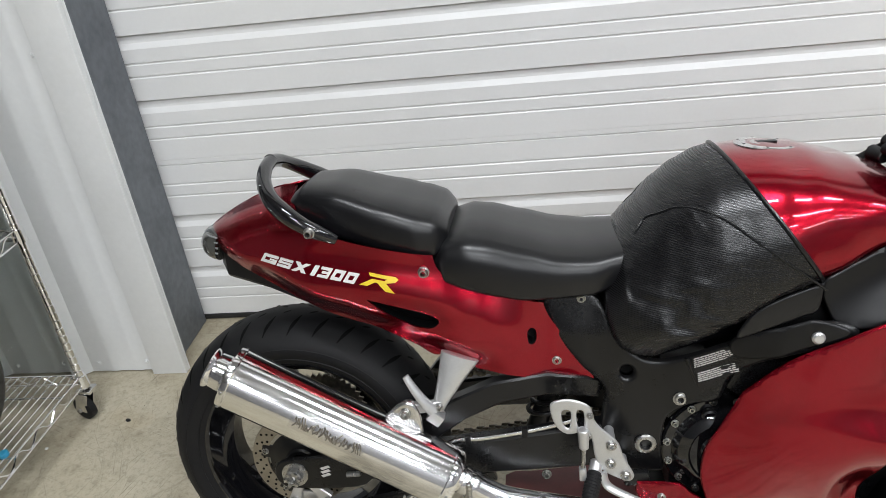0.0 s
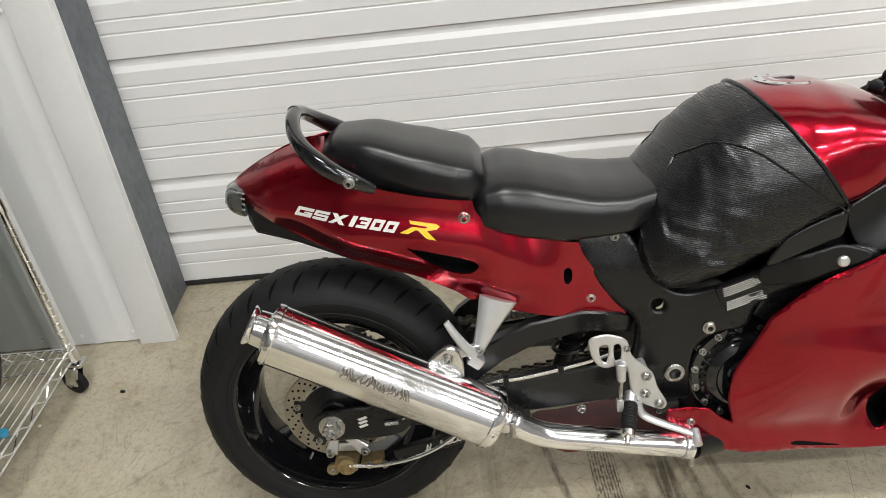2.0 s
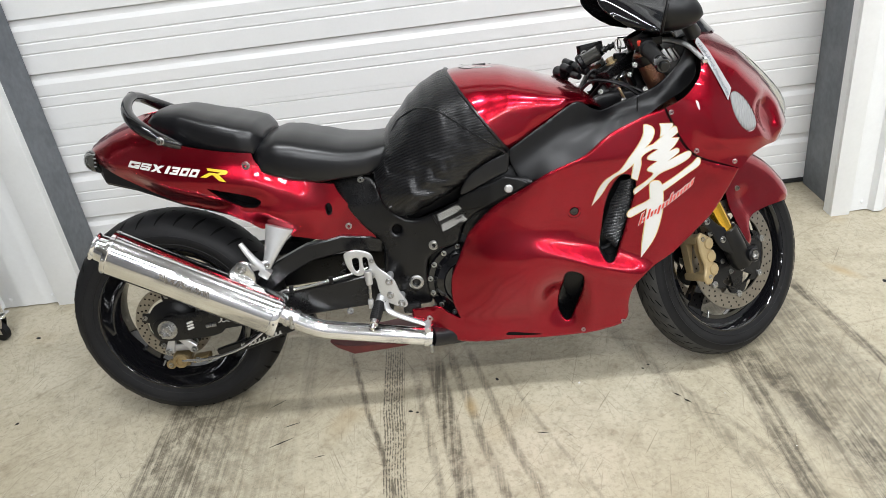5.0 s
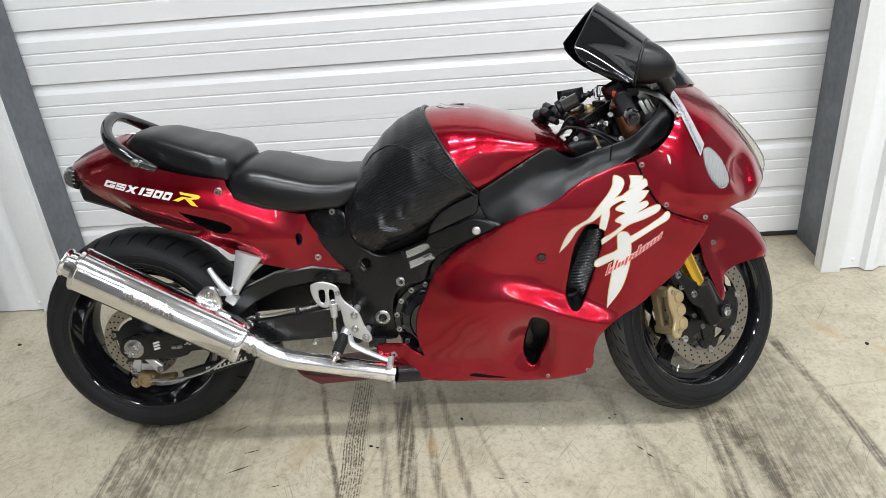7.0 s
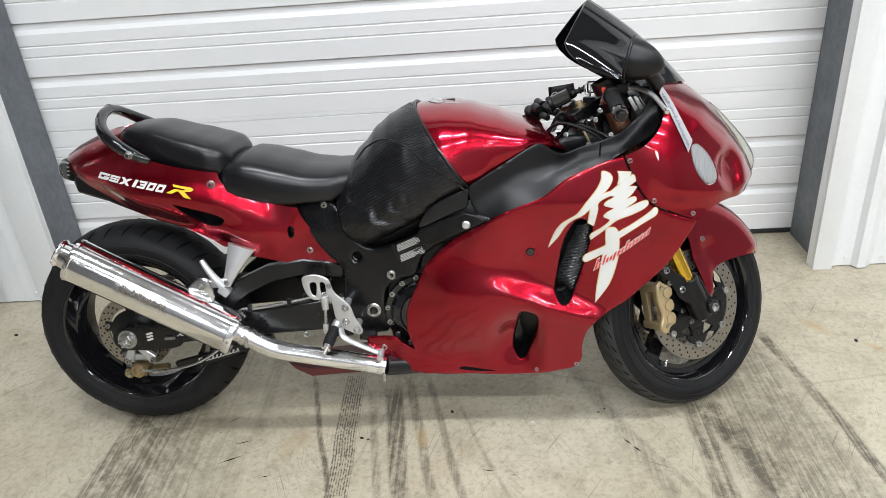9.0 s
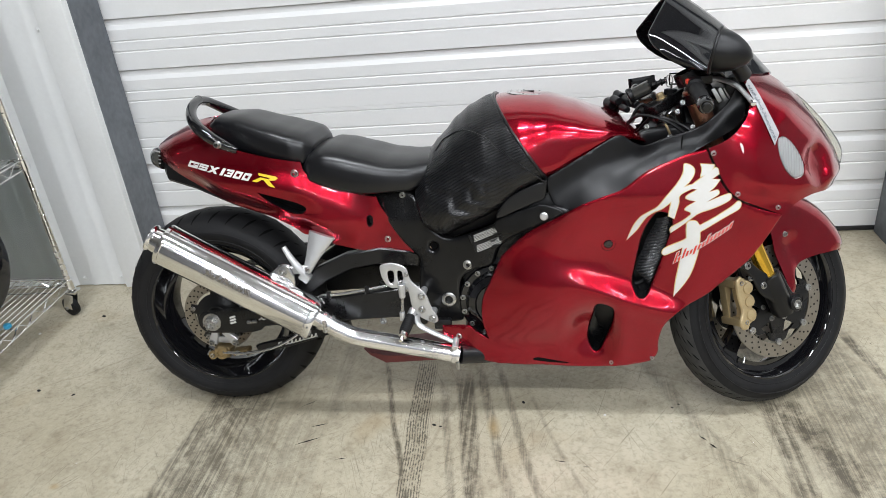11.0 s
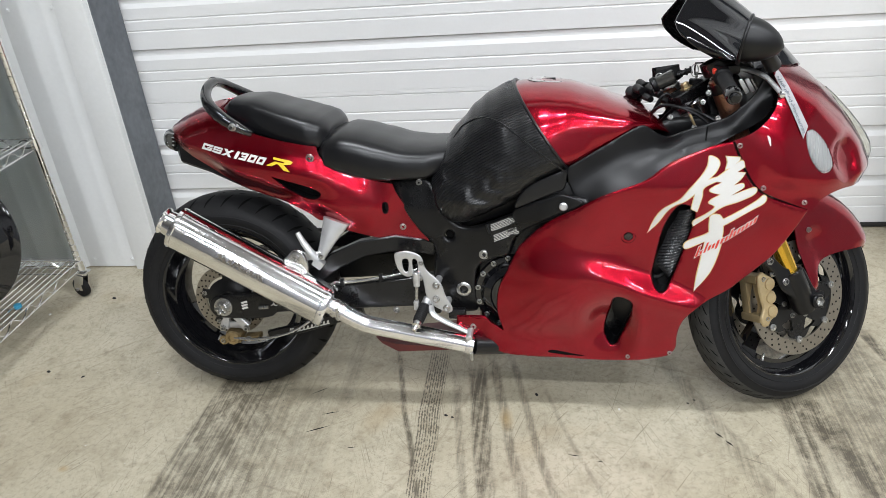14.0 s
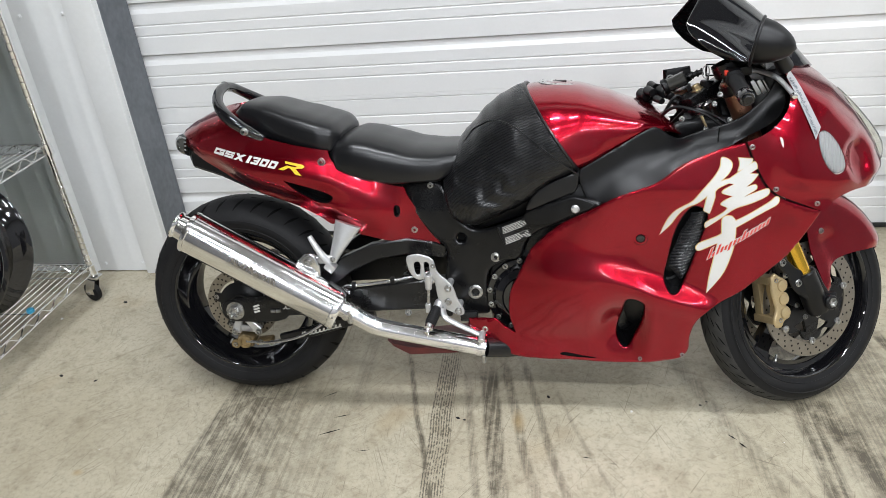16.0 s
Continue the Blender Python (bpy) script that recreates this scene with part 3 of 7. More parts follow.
def build_door():
    door = thing("garage_door", Matrix.Translation((0, DOOR_Y, 0)), "closed white ribbed steel sectional garage door", "garage door")
    tagged(door, kind="structure")
    x0, x1 = DOOR_L - 0.05, DOOR_R + 0.05
    sections = 5
    for s in range(sections):
        bm = bmesh.new()
        outline = []
        for j in range(3):
            k = s * 3 + j
            z = 0.017 + k * PITCH
            prof = door_profile(k)
            if j == 2:
                prof = [(a, min(d, 0.0)) for a, d in prof[:10]] + [(0.184, 0.0), (0.1855, -0.005), (0.188, -0.005), (0.1895, 0.0), (0.2055, 0.0)]
            outline += [(-d, z + a) for a, d in prof]
        front0 = [bm.verts.new((x0, d, z)) for d, z in outline]
        front1 = [bm.verts.new((x1, d, z)) for d, z in outline]
        back0 = [bm.verts.new((x0, 0.045, z)) for d, z in (outline[0], outline[-1])]
        back1 = [bm.verts.new((x1, 0.045, z)) for d, z in (outline[0], outline[-1])]
        for k in range(len(outline) - 1):
            bm.faces.new((front0[k], front1[k], front1[k + 1], front0[k + 1]))
        bm.faces.new((back0[0], back1[0], front1[0], front0[0]))
        bm.faces.new((front0[-1], front1[-1], back1[1], back0[1]))
        bm.faces.new((back0[1], back1[1], back1[0], back0[0]))
        part("door_section", bm, MAT["door"], door, "", True, 12)
    part("bottom_seal", box((x1 - x0, 0.035, 0.019), ((x0 + x1) / 2, 0.012, 0.0095), None, 0.004), MAT["seal"], door, "black rubber bottom seal")
    return door


def cladding(name, x0, x1, label):
    """Ribbed steel sheet: broad ribs 0.305 apart with two shallow ones between."""
    bm = bmesh.new()
    pts = []
    x = x0
    shape = [(0.0, 0), (0.058, 0), (0.072, -0.0028), (0.086, -0.0028), (0.100, 0), (0.146, 0), (0.160, -0.0028), (0.174, -0.0028), (0.188, 0), (0.228, 0), (0.240, -0.026), (0.270, -0.026), (0.304, 0)]
    first = x0 + RIB_SHIFT - 0.305 * 40
    while first < x1:
        for a, d in shape:
            if x0 <= first + a <= x1:
                pts.append((first + a, d))
        first += 0.305
    pts = [(x0, 0.0)] + pts + [(x1, 0.0)]
    for k, (x, d) in enumerate(pts[:-1]):
        if pts[k + 1][0] - x < 1e-4:
            continue
        e = pts[k + 1][1]
        a = [bm.verts.new(p) for p in ((x, WALL_Y + d, 0.004), (pts[k + 1][0], WALL_Y + e, 0.004), (pts[k + 1][0], WALL_Y + e, CEIL), (x, WALL_Y + d, CEIL))]
        bm.faces.new(a)
    bmesh.ops.remove_doubles(bm, verts=bm.verts[:], dist=1e-5)
    add_box(bm, (x1 - x0, WALL_T - 0.02, CEIL), ((x0 + x1) / 2, WALL_Y + 0.012 + (WALL_T - 0.02) / 2, CEIL / 2), None, 0)
    wall = finish(name, bm, MAT["panel"], None, label, True, "structure", 20)
    # fixing screws
    rows = (0.038, 1.075, 2.2)
    first = x0 + RIB_SHIFT - 0.305 * 40
    while first < x1:
        for a in (0.032, 0.205):
            for z in rows:
                x = first + a
                if x0 + 0.02 < x < x1 - 0.02 and abs(x) < 3.2:
                    bm = lathe([(0.009, 0), (0.009, 0.0015), (0.0055, 0.002), (0.005, 0.006), (0, 0.006)], (x, WALL_Y, z), (0, -1, 0), 8)
                    finish("screw", bm, MAT["panel"], wall)
        first += 0.305
    return wall


RIB_SHIFT = 0.0


def build_walls():
    global RIB_SHIFT
    RIB_SHIFT = 0.220
    cladding("wall_left", ROOM_X0, DOOR_L - 0.064, "white ribbed steel cladding beside the garage door")
    RIB_SHIFT = 0.157
    cladding("wall_right", DOOR_R + 0.038, ROOM_X1, "white ribbed steel cladding beyond the garage door")
    for name, x, side in (("trim_left", DOOR_L, -1), ("trim_right", DOOR_R, 1)):
        bm = bmesh.new()
        # folded corner flashing: its face reaches past the channel into the opening and turns back to it
        lip, wide = (0.052, 0.066) if side < 0 else (0.031, 0.040)
        add_box(bm, (lip + wide, 0.020, CEIL), (x + side * (wide - lip) / 2, WALL_Y - 0.012, CEIL / 2), None, 0.002)
        back = 0.010 if side < 0 else 0.040
        add_box(bm, (0.004, back, CEIL), (x - side * (lip - 0.002), WALL_Y - 0.0015 + back / 2, CEIL / 2), None, 0)
        finish(name, bm, MAT["panel"], None, "white folded steel corner flashing", True, "structure")
    for name, x, side in (("jamb_left", DOOR_L, -1), ("jamb_right", DOOR_R, 1)):
        bm = bmesh.new()
        # steel channel: web towards the opening, lips in and out
        y0, y1 = WALL_Y + 0.02, DOOR_Y - 0.016
        add_box(bm, (0.008, y1 - y0, CEIL), (x + side * 0.006, (y0 + y1) / 2, CEIL / 2), None, 0.0015)
        add_box(bm, (0.10, 0.008, CEIL), (x + side * 0.055, y1 - 0.004, CEIL / 2), None, 0.0015)
        add_box(bm, (0.004, 0.075, CEIL), (x + side * 0.000, y0 + 0.0375, CEIL / 2), None, 0.001)
        finish(name, bm, MAT["jamb"], None, "grey primed steel channel door jamb", True, "structure")
    bm = bmesh.new()
    add_box(bm, (DOOR_R - DOOR_L + 0.3, WALL_T, CEIL - 3.1), ((DOOR_L + DOOR_R) / 2, WALL_Y + 0.02 + WALL_T / 2, (CEIL + 3.1) / 2), None, 0.002)
    finish("wall_header", bm, MAT["panel"], None, "white steel header over the garage door", True, "structure")
    t = WALL_T
    for name, size, at in (("wall_west", (t, 1.4 - ROOM_Y0, CEIL), (ROOM_X0 - t / 2, (1.4 + ROOM_Y0) / 2, CEIL / 2)),
                           ("wall_east", (t, 1.4 - ROOM_Y0, CEIL), (ROOM_X1 + t / 2, (1.4 + ROOM_Y0) / 2, CEIL / 2)),
                           ("wall_south", (ROOM_X1 - ROOM_X0 + 2 * t, t, CEIL), ((ROOM_X0 + ROOM_X1) / 2, ROOM_Y0 - t / 2, CEIL / 2)),
                           ("wall_outer", (ROOM_X1 - ROOM_X0 + 2 * t, t, CEIL), ((ROOM_X0 + ROOM_X1) / 2, 1.4 + t / 2, CEIL / 2))):
        finish(name, box(size, at, None, 0), MAT["wall"], None, "plain grey steel-clad wall", False, "structure")
    finish("ceiling", box((ROOM_X1 - ROOM_X0 + 2 * t, 1.4 - ROOM_Y0 + 2 * t, 0.1), ((ROOM_X0 + ROOM_X1) / 2, (1.4 + ROOM_Y0) / 2, CEIL + 0.05), None, 0), MAT["ceiling"], None, "grey sheet ceiling", False, "structure")


def build_lamps():
    """Panel lights under the ceiling, each with its own lamp."""
    for x, y in LAMPS:
        lamp = thing("ceiling_light", Matrix.Translation((x, y, LAMP_Z)), "flat white panel light fixed to the ceiling", "ceiling light", "panel lights")
        part("housing", box((1.22, 0.30, 0.05), (0, 0, 0.05), None, 0.008), MAT["ceiling"], lamp)
        part("diffuser", box((1.18, 0.26, 0.02), (0, 0, 0.016), None, 0.006), MAT["tube"], lamp, "glowing white diffuser")
        data = bpy.data.lights.new("panel_lamp", "AREA")
        data.shape, data.size, data.size_y = "RECTANGLE", 1.16, 0.24
        data.energy, data.color = LAMP_POWER, (0.915, 0.965, 1.0)
        ob = new("panel_lamp", data)
        ob.parent = lamp
        ob.location = (0, 0, 0.002)


build_floor()
build_door()
build_walls()
build_lamps()

# ---- the motorcycle: x ahead, y to its left, z up along its own upright; it leans on its side stand ----
LEAN_ANGLE, BIKE_Y = 10.0, 0.096
STEER, RAKE = 31.0, 24.0
FRONT_AXLE, REAR_AXLE = Vector((1.603, 0.000, 0.290)), Vector((0.0, 0.0, 0.305))
BIKE = thing("motorcycle", pose(0, BIKE_Y, 0, -LEAN_ANGLE, 0, 0), "dark red sport motorcycle with black seats parked on its side stand", "motorcycle")
AXIS = Vector((-math.sin(radians(RAKE)), 0, math.cos(radians(RAKE))))
STEERED = Matrix.Translation(FRONT_AXLE) @ Matrix.Rotation(radians(STEER), 4, AXIS)
RIGHT = (0, -1, 0)


def wheel_rim(width, r=0.222):
    w = width / 2
    return [(r, -w), (r + 0.010, -w + 0.002), (r + 0.012, -w + 0.008), (r + 0.002, -w + 0.014), (r - 0.006, -w + 0.03), (r - 0.028, -w * 0.35), (r - 0.030, 0), (r - 0.028, w * 0.35),
            (r - 0.006, w - 0.03), (r + 0.002, w - 0.014), (r + 0.012, w - 0.008), (r + 0.010, w - 0.002), (r, w), (r - 0.006, w - 0.006), (r - 0.016, w - 0.035), (r - 0.040, w * 0.3),
            (r - 0.042, 0), (r - 0.040, -w * 0.3), (r - 0.016, -w + 0.035), (r - 0.006, -w + 0.006)]


def tyre_profile(r_out, width, r_rim=0.226, rim_w=0.15):
    """Round section from bead to bead, with a little wall thickness."""
    out, h, w = [], r_out - r_rim, width / 2
    for k in range(25):
        a = math.pi * k / 24
        c, s = math.cos(a), math.sin(a)
        y = w * (abs(c) ** 0.92) * (1 if c >= 0 else -1)
        z = h * (s ** 0.85) if s > 0 else 0
        pull = (rim_w / 2 / w) + (1 - rim_w / 2 / w) * smooth01(0, 0.45, z / h)
        out.append((r_rim + z, -y * pull))
    return out + [(r_rim - 0.008, rim_w / 2 - 0.012), (r_rim - 0.008, -rim_w / 2 + 0.012)]


def tread_band(parent, r_out, width, rim_w, m, share):
    """The worn, dusty running band of a tyre, a hair proud of the carcass."""
    prof = [(r + 0.0007, y) for r, y in tyre_profile(r_out, width, 0.226, rim_w)[:25] if abs(y) < width / 2 * share]
    part("tread", moved(lathe(prof, (0, 0, 0), RIGHT, 96), m), MAT["dusty"], parent, "dusty grey worn running band")


def tread_slivers(parent, r_out, width, m, count, spread):
    """Short slanted sipes: dark slivers on the tread, groove shade put into their colour."""
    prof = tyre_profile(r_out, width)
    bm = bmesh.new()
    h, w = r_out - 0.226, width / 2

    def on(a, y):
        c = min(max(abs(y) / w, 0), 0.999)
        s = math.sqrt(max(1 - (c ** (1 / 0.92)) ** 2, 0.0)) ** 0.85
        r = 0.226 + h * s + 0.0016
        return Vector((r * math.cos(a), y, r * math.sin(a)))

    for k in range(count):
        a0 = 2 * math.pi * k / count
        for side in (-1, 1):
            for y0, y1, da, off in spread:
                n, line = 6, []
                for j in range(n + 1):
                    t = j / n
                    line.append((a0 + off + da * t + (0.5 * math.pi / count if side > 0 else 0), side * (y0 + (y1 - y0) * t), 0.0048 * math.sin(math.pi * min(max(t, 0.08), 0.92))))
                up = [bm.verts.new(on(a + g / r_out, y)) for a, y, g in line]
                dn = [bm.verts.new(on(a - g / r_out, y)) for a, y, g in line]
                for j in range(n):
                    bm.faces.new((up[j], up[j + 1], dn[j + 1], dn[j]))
    ob = part("groove_shade", moved(bm, m), MAT["dark"], parent, "rows of short slanted dark slivers as shaded tread grooves")
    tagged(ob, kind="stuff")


def brake_disc(parent, m, r_in, r_out, thick, holes, y):
    """A drilled steel ring."""
    bm = lathe([(r_in, -thick / 2), (r_out - 0.001, -thick / 2), (r_out, 0), (r_out - 0.001, thick / 2), (r_in, thick / 2)], (0, y, 0), RIGHT, 64, True)
    disc = part("brake_disc", moved(bm, m), MAT["disc"], parent, "drilled steel brake disc")
    bm = bmesh.new()
    for k in range(holes):
        a = 2 * math.pi * k / holes
        for j, f in enumerate((0.22, 0.5, 0.78)):
            r = r_in + (r_out - r_in) * f
            b = a + (j - 1) * 0.5 * math.pi / holes * 1.3
            for side in (-1, 1):
                add_lathe(bm, [(0.0030, 0), (0.0027, 0.0004), (0, 0.0004)], (r * math.cos(b), y + side * thick / 2, r * math.sin(b)), (0, side, 0), 8)
    tagged(part("disc_hole", moved(bm, m), MAT["dark"], disc, "dark drilled holes"), kind="stuff")
    return disc


def spoke(a, r0, r1, w0, w1, depth, twist=0.0):
    """A cast wheel spoke from hub to rim."""
    rings = []
    for k in range(7):
        t = k / 6
        r = r0 + (r1 - r0) * t
        w = w0 + (w1 - w0) * t + 0.012 * (2 * t - 1) ** 4
        d = depth * (1 - 0.35 * math.sin(math.pi * t))
        c = Vector((math.cos(a + twist * t), 0, math.sin(a + twist * t)))
        s = Vector((-c.z, 0, c.x))
        rings.append([c * r + s * w * u + Vector((0, v * d, 0)) for u, v in ((-1, -0.5), (-0.8, -1), (0.8, -1), (1, -0.5), (1, 0.5), (0.8, 1), (-0.8, 1), (-1, 0.5))])
    return loft(rings)


def build_wheel(name, m, r_out, width, rim_w, label):
    rim = part(name, moved(lathe(wheel_rim(rim_w), (0, 0, 0), RIGHT, 72, True), m), MAT["gloss"], BIKE, label)
    part("tyre", moved(lathe(tyre_profile(r_out, width, 0.226, rim_w), (0, 0, 0), RIGHT, 96, True), m), MAT["rubber"], rim, "worn black sport tyre")
    bm = bmesh.new()
    for y in (-1, 1):
        for r in (0.236, 0.262):
            add_lathe(bm, [(r, 0), (r + 0.0015, 0.0012), (r + 0.003, 0)], (0, y * (rim_w / 2 + (0.010 if r > 0.25 else 0.004)), 0), (0, y, 0), 72)
    part("sidewall_rib", moved(bm, m), MAT["rubber"], rim)
    for k in range(3):
        part("spoke", moved(spoke(radians(100 + 120 * k), 0.045, 0.196, 0.034, 0.024, 0.020, 0.12), m), MAT["gloss"], rim)
    part("hub", moved(lathe([(0.02, -0.07), (0.05, -0.065), (0.056, -0.03), (0.048, 0), (0.056, 0.03), (0.05, 0.065), (0.02, 0.07)], (0, 0, 0), RIGHT, 32, True), m), MAT["gloss"], rim)
    v = moved(rod((0, 0, 0), (0, -0.004, 0.022), 0.004, 0.003, 8), m @ Matrix.Rotation(radians(-150), 4, "Y") @ Matrix.Translation((0, -0.03, 0.196)) @ Matrix.Rotation(math.pi, 4, "X"))
    part("valve", v, MAT["bolt"], rim)
    return rim


def build_wheels():
    mr, mf = Matrix.Translation(REAR_AXLE), STEERED
    rear = build_wheel("rear_wheel", mr, 0.315, 0.200, 0.165, "gloss black three-spoke rear wheel")
    tread_slivers(rear, 0.315, 0.200, mr, 34, ((0.030, 0.078, 0.07, 0.0), (0.008, 0.022, 0.05, 0.09)))
    front = build_wheel("front_wheel", mf, 0.299, 0.122, 0.100, "gloss black three-spoke front wheel turned to the left")
    tread_band(front, 0.299, 0.122, 0.100, mf, 0.80)
    tread_slivers(front, 0.299, 0.122, mf, 44, ((0.005, 0.014, 0.10, 0.0), (0.018, 0.027, 0.095, 0.05), (0.031, 0.041, 0.09, 0.10)))
    # rear brake disc and its black carrier, sprocket on the far side
    brake_disc(rear, mr, 0.078, 0.112, 0.005, 26, -0.092)
    bm = lathe([(0.022, -0.006), (0.070, -0.006), (0.0715, 0.002), (0.060, 0.004), (0.050, 0.010), (0.034, 0.012), (0.030, 0.016), (0.022, 0.016)], (0, -0.094, 0), RIGHT, 40, True)
    carrier = part("disc_carrier", moved(bm, mr), MAT["satin"], rear, "satin black disc carrier")
    for k in range(5):
        a = radians(72 * k + 20)
        part("carrier_arm", moved(box((0.060, 0.008, 0.030), (0.062 * math.cos(a), -0.092, 0.062 * math.sin(a)), Matrix.Rotation(-a, 4, "Y"), 0.003), mr), MAT["satin"], carrier)
        bolt(carrier, mr @ Vector((0.083 * math.cos(a), -0.096, 0.083 * math.sin(a))), RIGHT, 0.006, 0.006)
    bm = bmesh.new()
    rings = []
    for k in range(84):
        r = 0.108 if k % 2 else 0.099
        a = 2 * math.pi * k / 84
        rings.append((r * math.cos(a), r * math.sin(a)))
    up = [bm.verts.new((x, 0.092, z)) for x, z in rings]
    dn = [bm.verts.new((x, 0.098, z)) for x, z in rings]
    bm.faces.new(up)
    bm.faces.new(dn[::-1])
    for k in range(84):
        bm.faces.new((up[k], dn[k], dn[(k + 1) % 84], up[(k + 1) % 84]))
    part("sprocket", moved(bm, mr), MAT["chain"], rear, "greasy steel rear sprocket", False)
    # front discs on black carriers with bright bobbins
    for y in (-0.062, 0.062):
        brake_disc(front, mf, 0.119, 0.160, 0.005, 30, y)
        # one forged plate: seven lobes that reach the bobbins, a window in each
        def polar(r, a):
            return (r * math.cos(a), r * math.sin(a))
        rim_line = [polar(0.108 + 0.009 * math.cos(7 * (a - 0.2)) - 0.004 * math.cos(14 * (a - 0.2)), a) for a in (2 * math.pi * k / 84 for k in range(84))]
        windows = []
        for k in range(7):
            a = 2 * math.pi * (k + 0.5) / 7 + 0.2
            windows.append([polar(0.092, a - 0.24), polar(0.094, a), polar(0.092, a + 0.24), polar(0.078, a + 0.16), polar(0.062, a), polar(0.078, a - 0.16)])
        windows.append([polar(0.034, 2 * math.pi * k / 12) for k in range(12)])
        bm = shell(rim_line, lambda x, z: 0.067, 0.03, windows, 0.009, 0.0, False, 0.0, 2)
        car = part("disc_carrier", moved(bm if y < 0 else mirrored(bm), mf), MAT["satin"], front, "satin black spoked disc carrier")
        for k in range(7):
            a = 2 * math.pi * k / 7 + 0.2
            b = add_lathe(bmesh.new(), [(0.010, 0), (0.010, 0.004), (0.0075, 0.005), (0.0045, 0.005), (0.004, 0.002), (0, 0.002)], (0.116 * math.cos(a), y - 0.005 if y < 0 else y + 0.005, 0.116 * math.sin(a)), (0, y, 0), 16)
            part("bobbin", moved(b, mf), MAT["bolt"], car)
            a += math.pi / 7
            part("bolt", moved(add_bolt(bmesh.new(), (0.052 * math.cos(a), y - 0.005 if y < 0 else y + 0.005, 0.052 * math.sin(a)), (0, y, 0), 0.006), mf), MAT["bolt"], car)


def caliper_body(side):
    """A six-piston caliper: a plate with three round lobes in front, bridges over the disc, inner half."""
    face = [(-0.026, 0.060, "c"), (-0.012, 0.068), (0.003, 0.057), (0.020, 0.045), (0.0235, 0.034), (0.019, 0.022), (0.011, 0.017), (0.019, 0.012), (0.0225, 0.0), (0.019, -0.012), (0.011, -0.017), (0.019, -0.023),
            (0.0235, -0.034), (0.017, -0.050), (0.001, -0.056), (-0.009, -0.068), (-0.024, -0.067), (-0.031, -0.046), (-0.021, -0.020), (-0.027, 0.020)]
    bm = plate(face, -0.104, 0.030, 0.006)
    for k in range(3):
        add_lathe(bm, [(0, 0.0), (0.0150, 0.0), (0.0135, 0.0035), (0.010, 0.0045), (0, 0.0045)], (0.004, -0.1035, (k - 1) * 0.034), (0, -1, 0), 20)
    for z in (0.050, -0.050):
        add_box(bm, (0.032, 0.066, 0.020), (-0.012, -0.062, z), None, 0.005)
    add_box(bm, (0.028, 0.024, 0.100), (-0.010, -0.044, 0), None, 0.005)
    return bm if side < 0 else mirrored(bm)


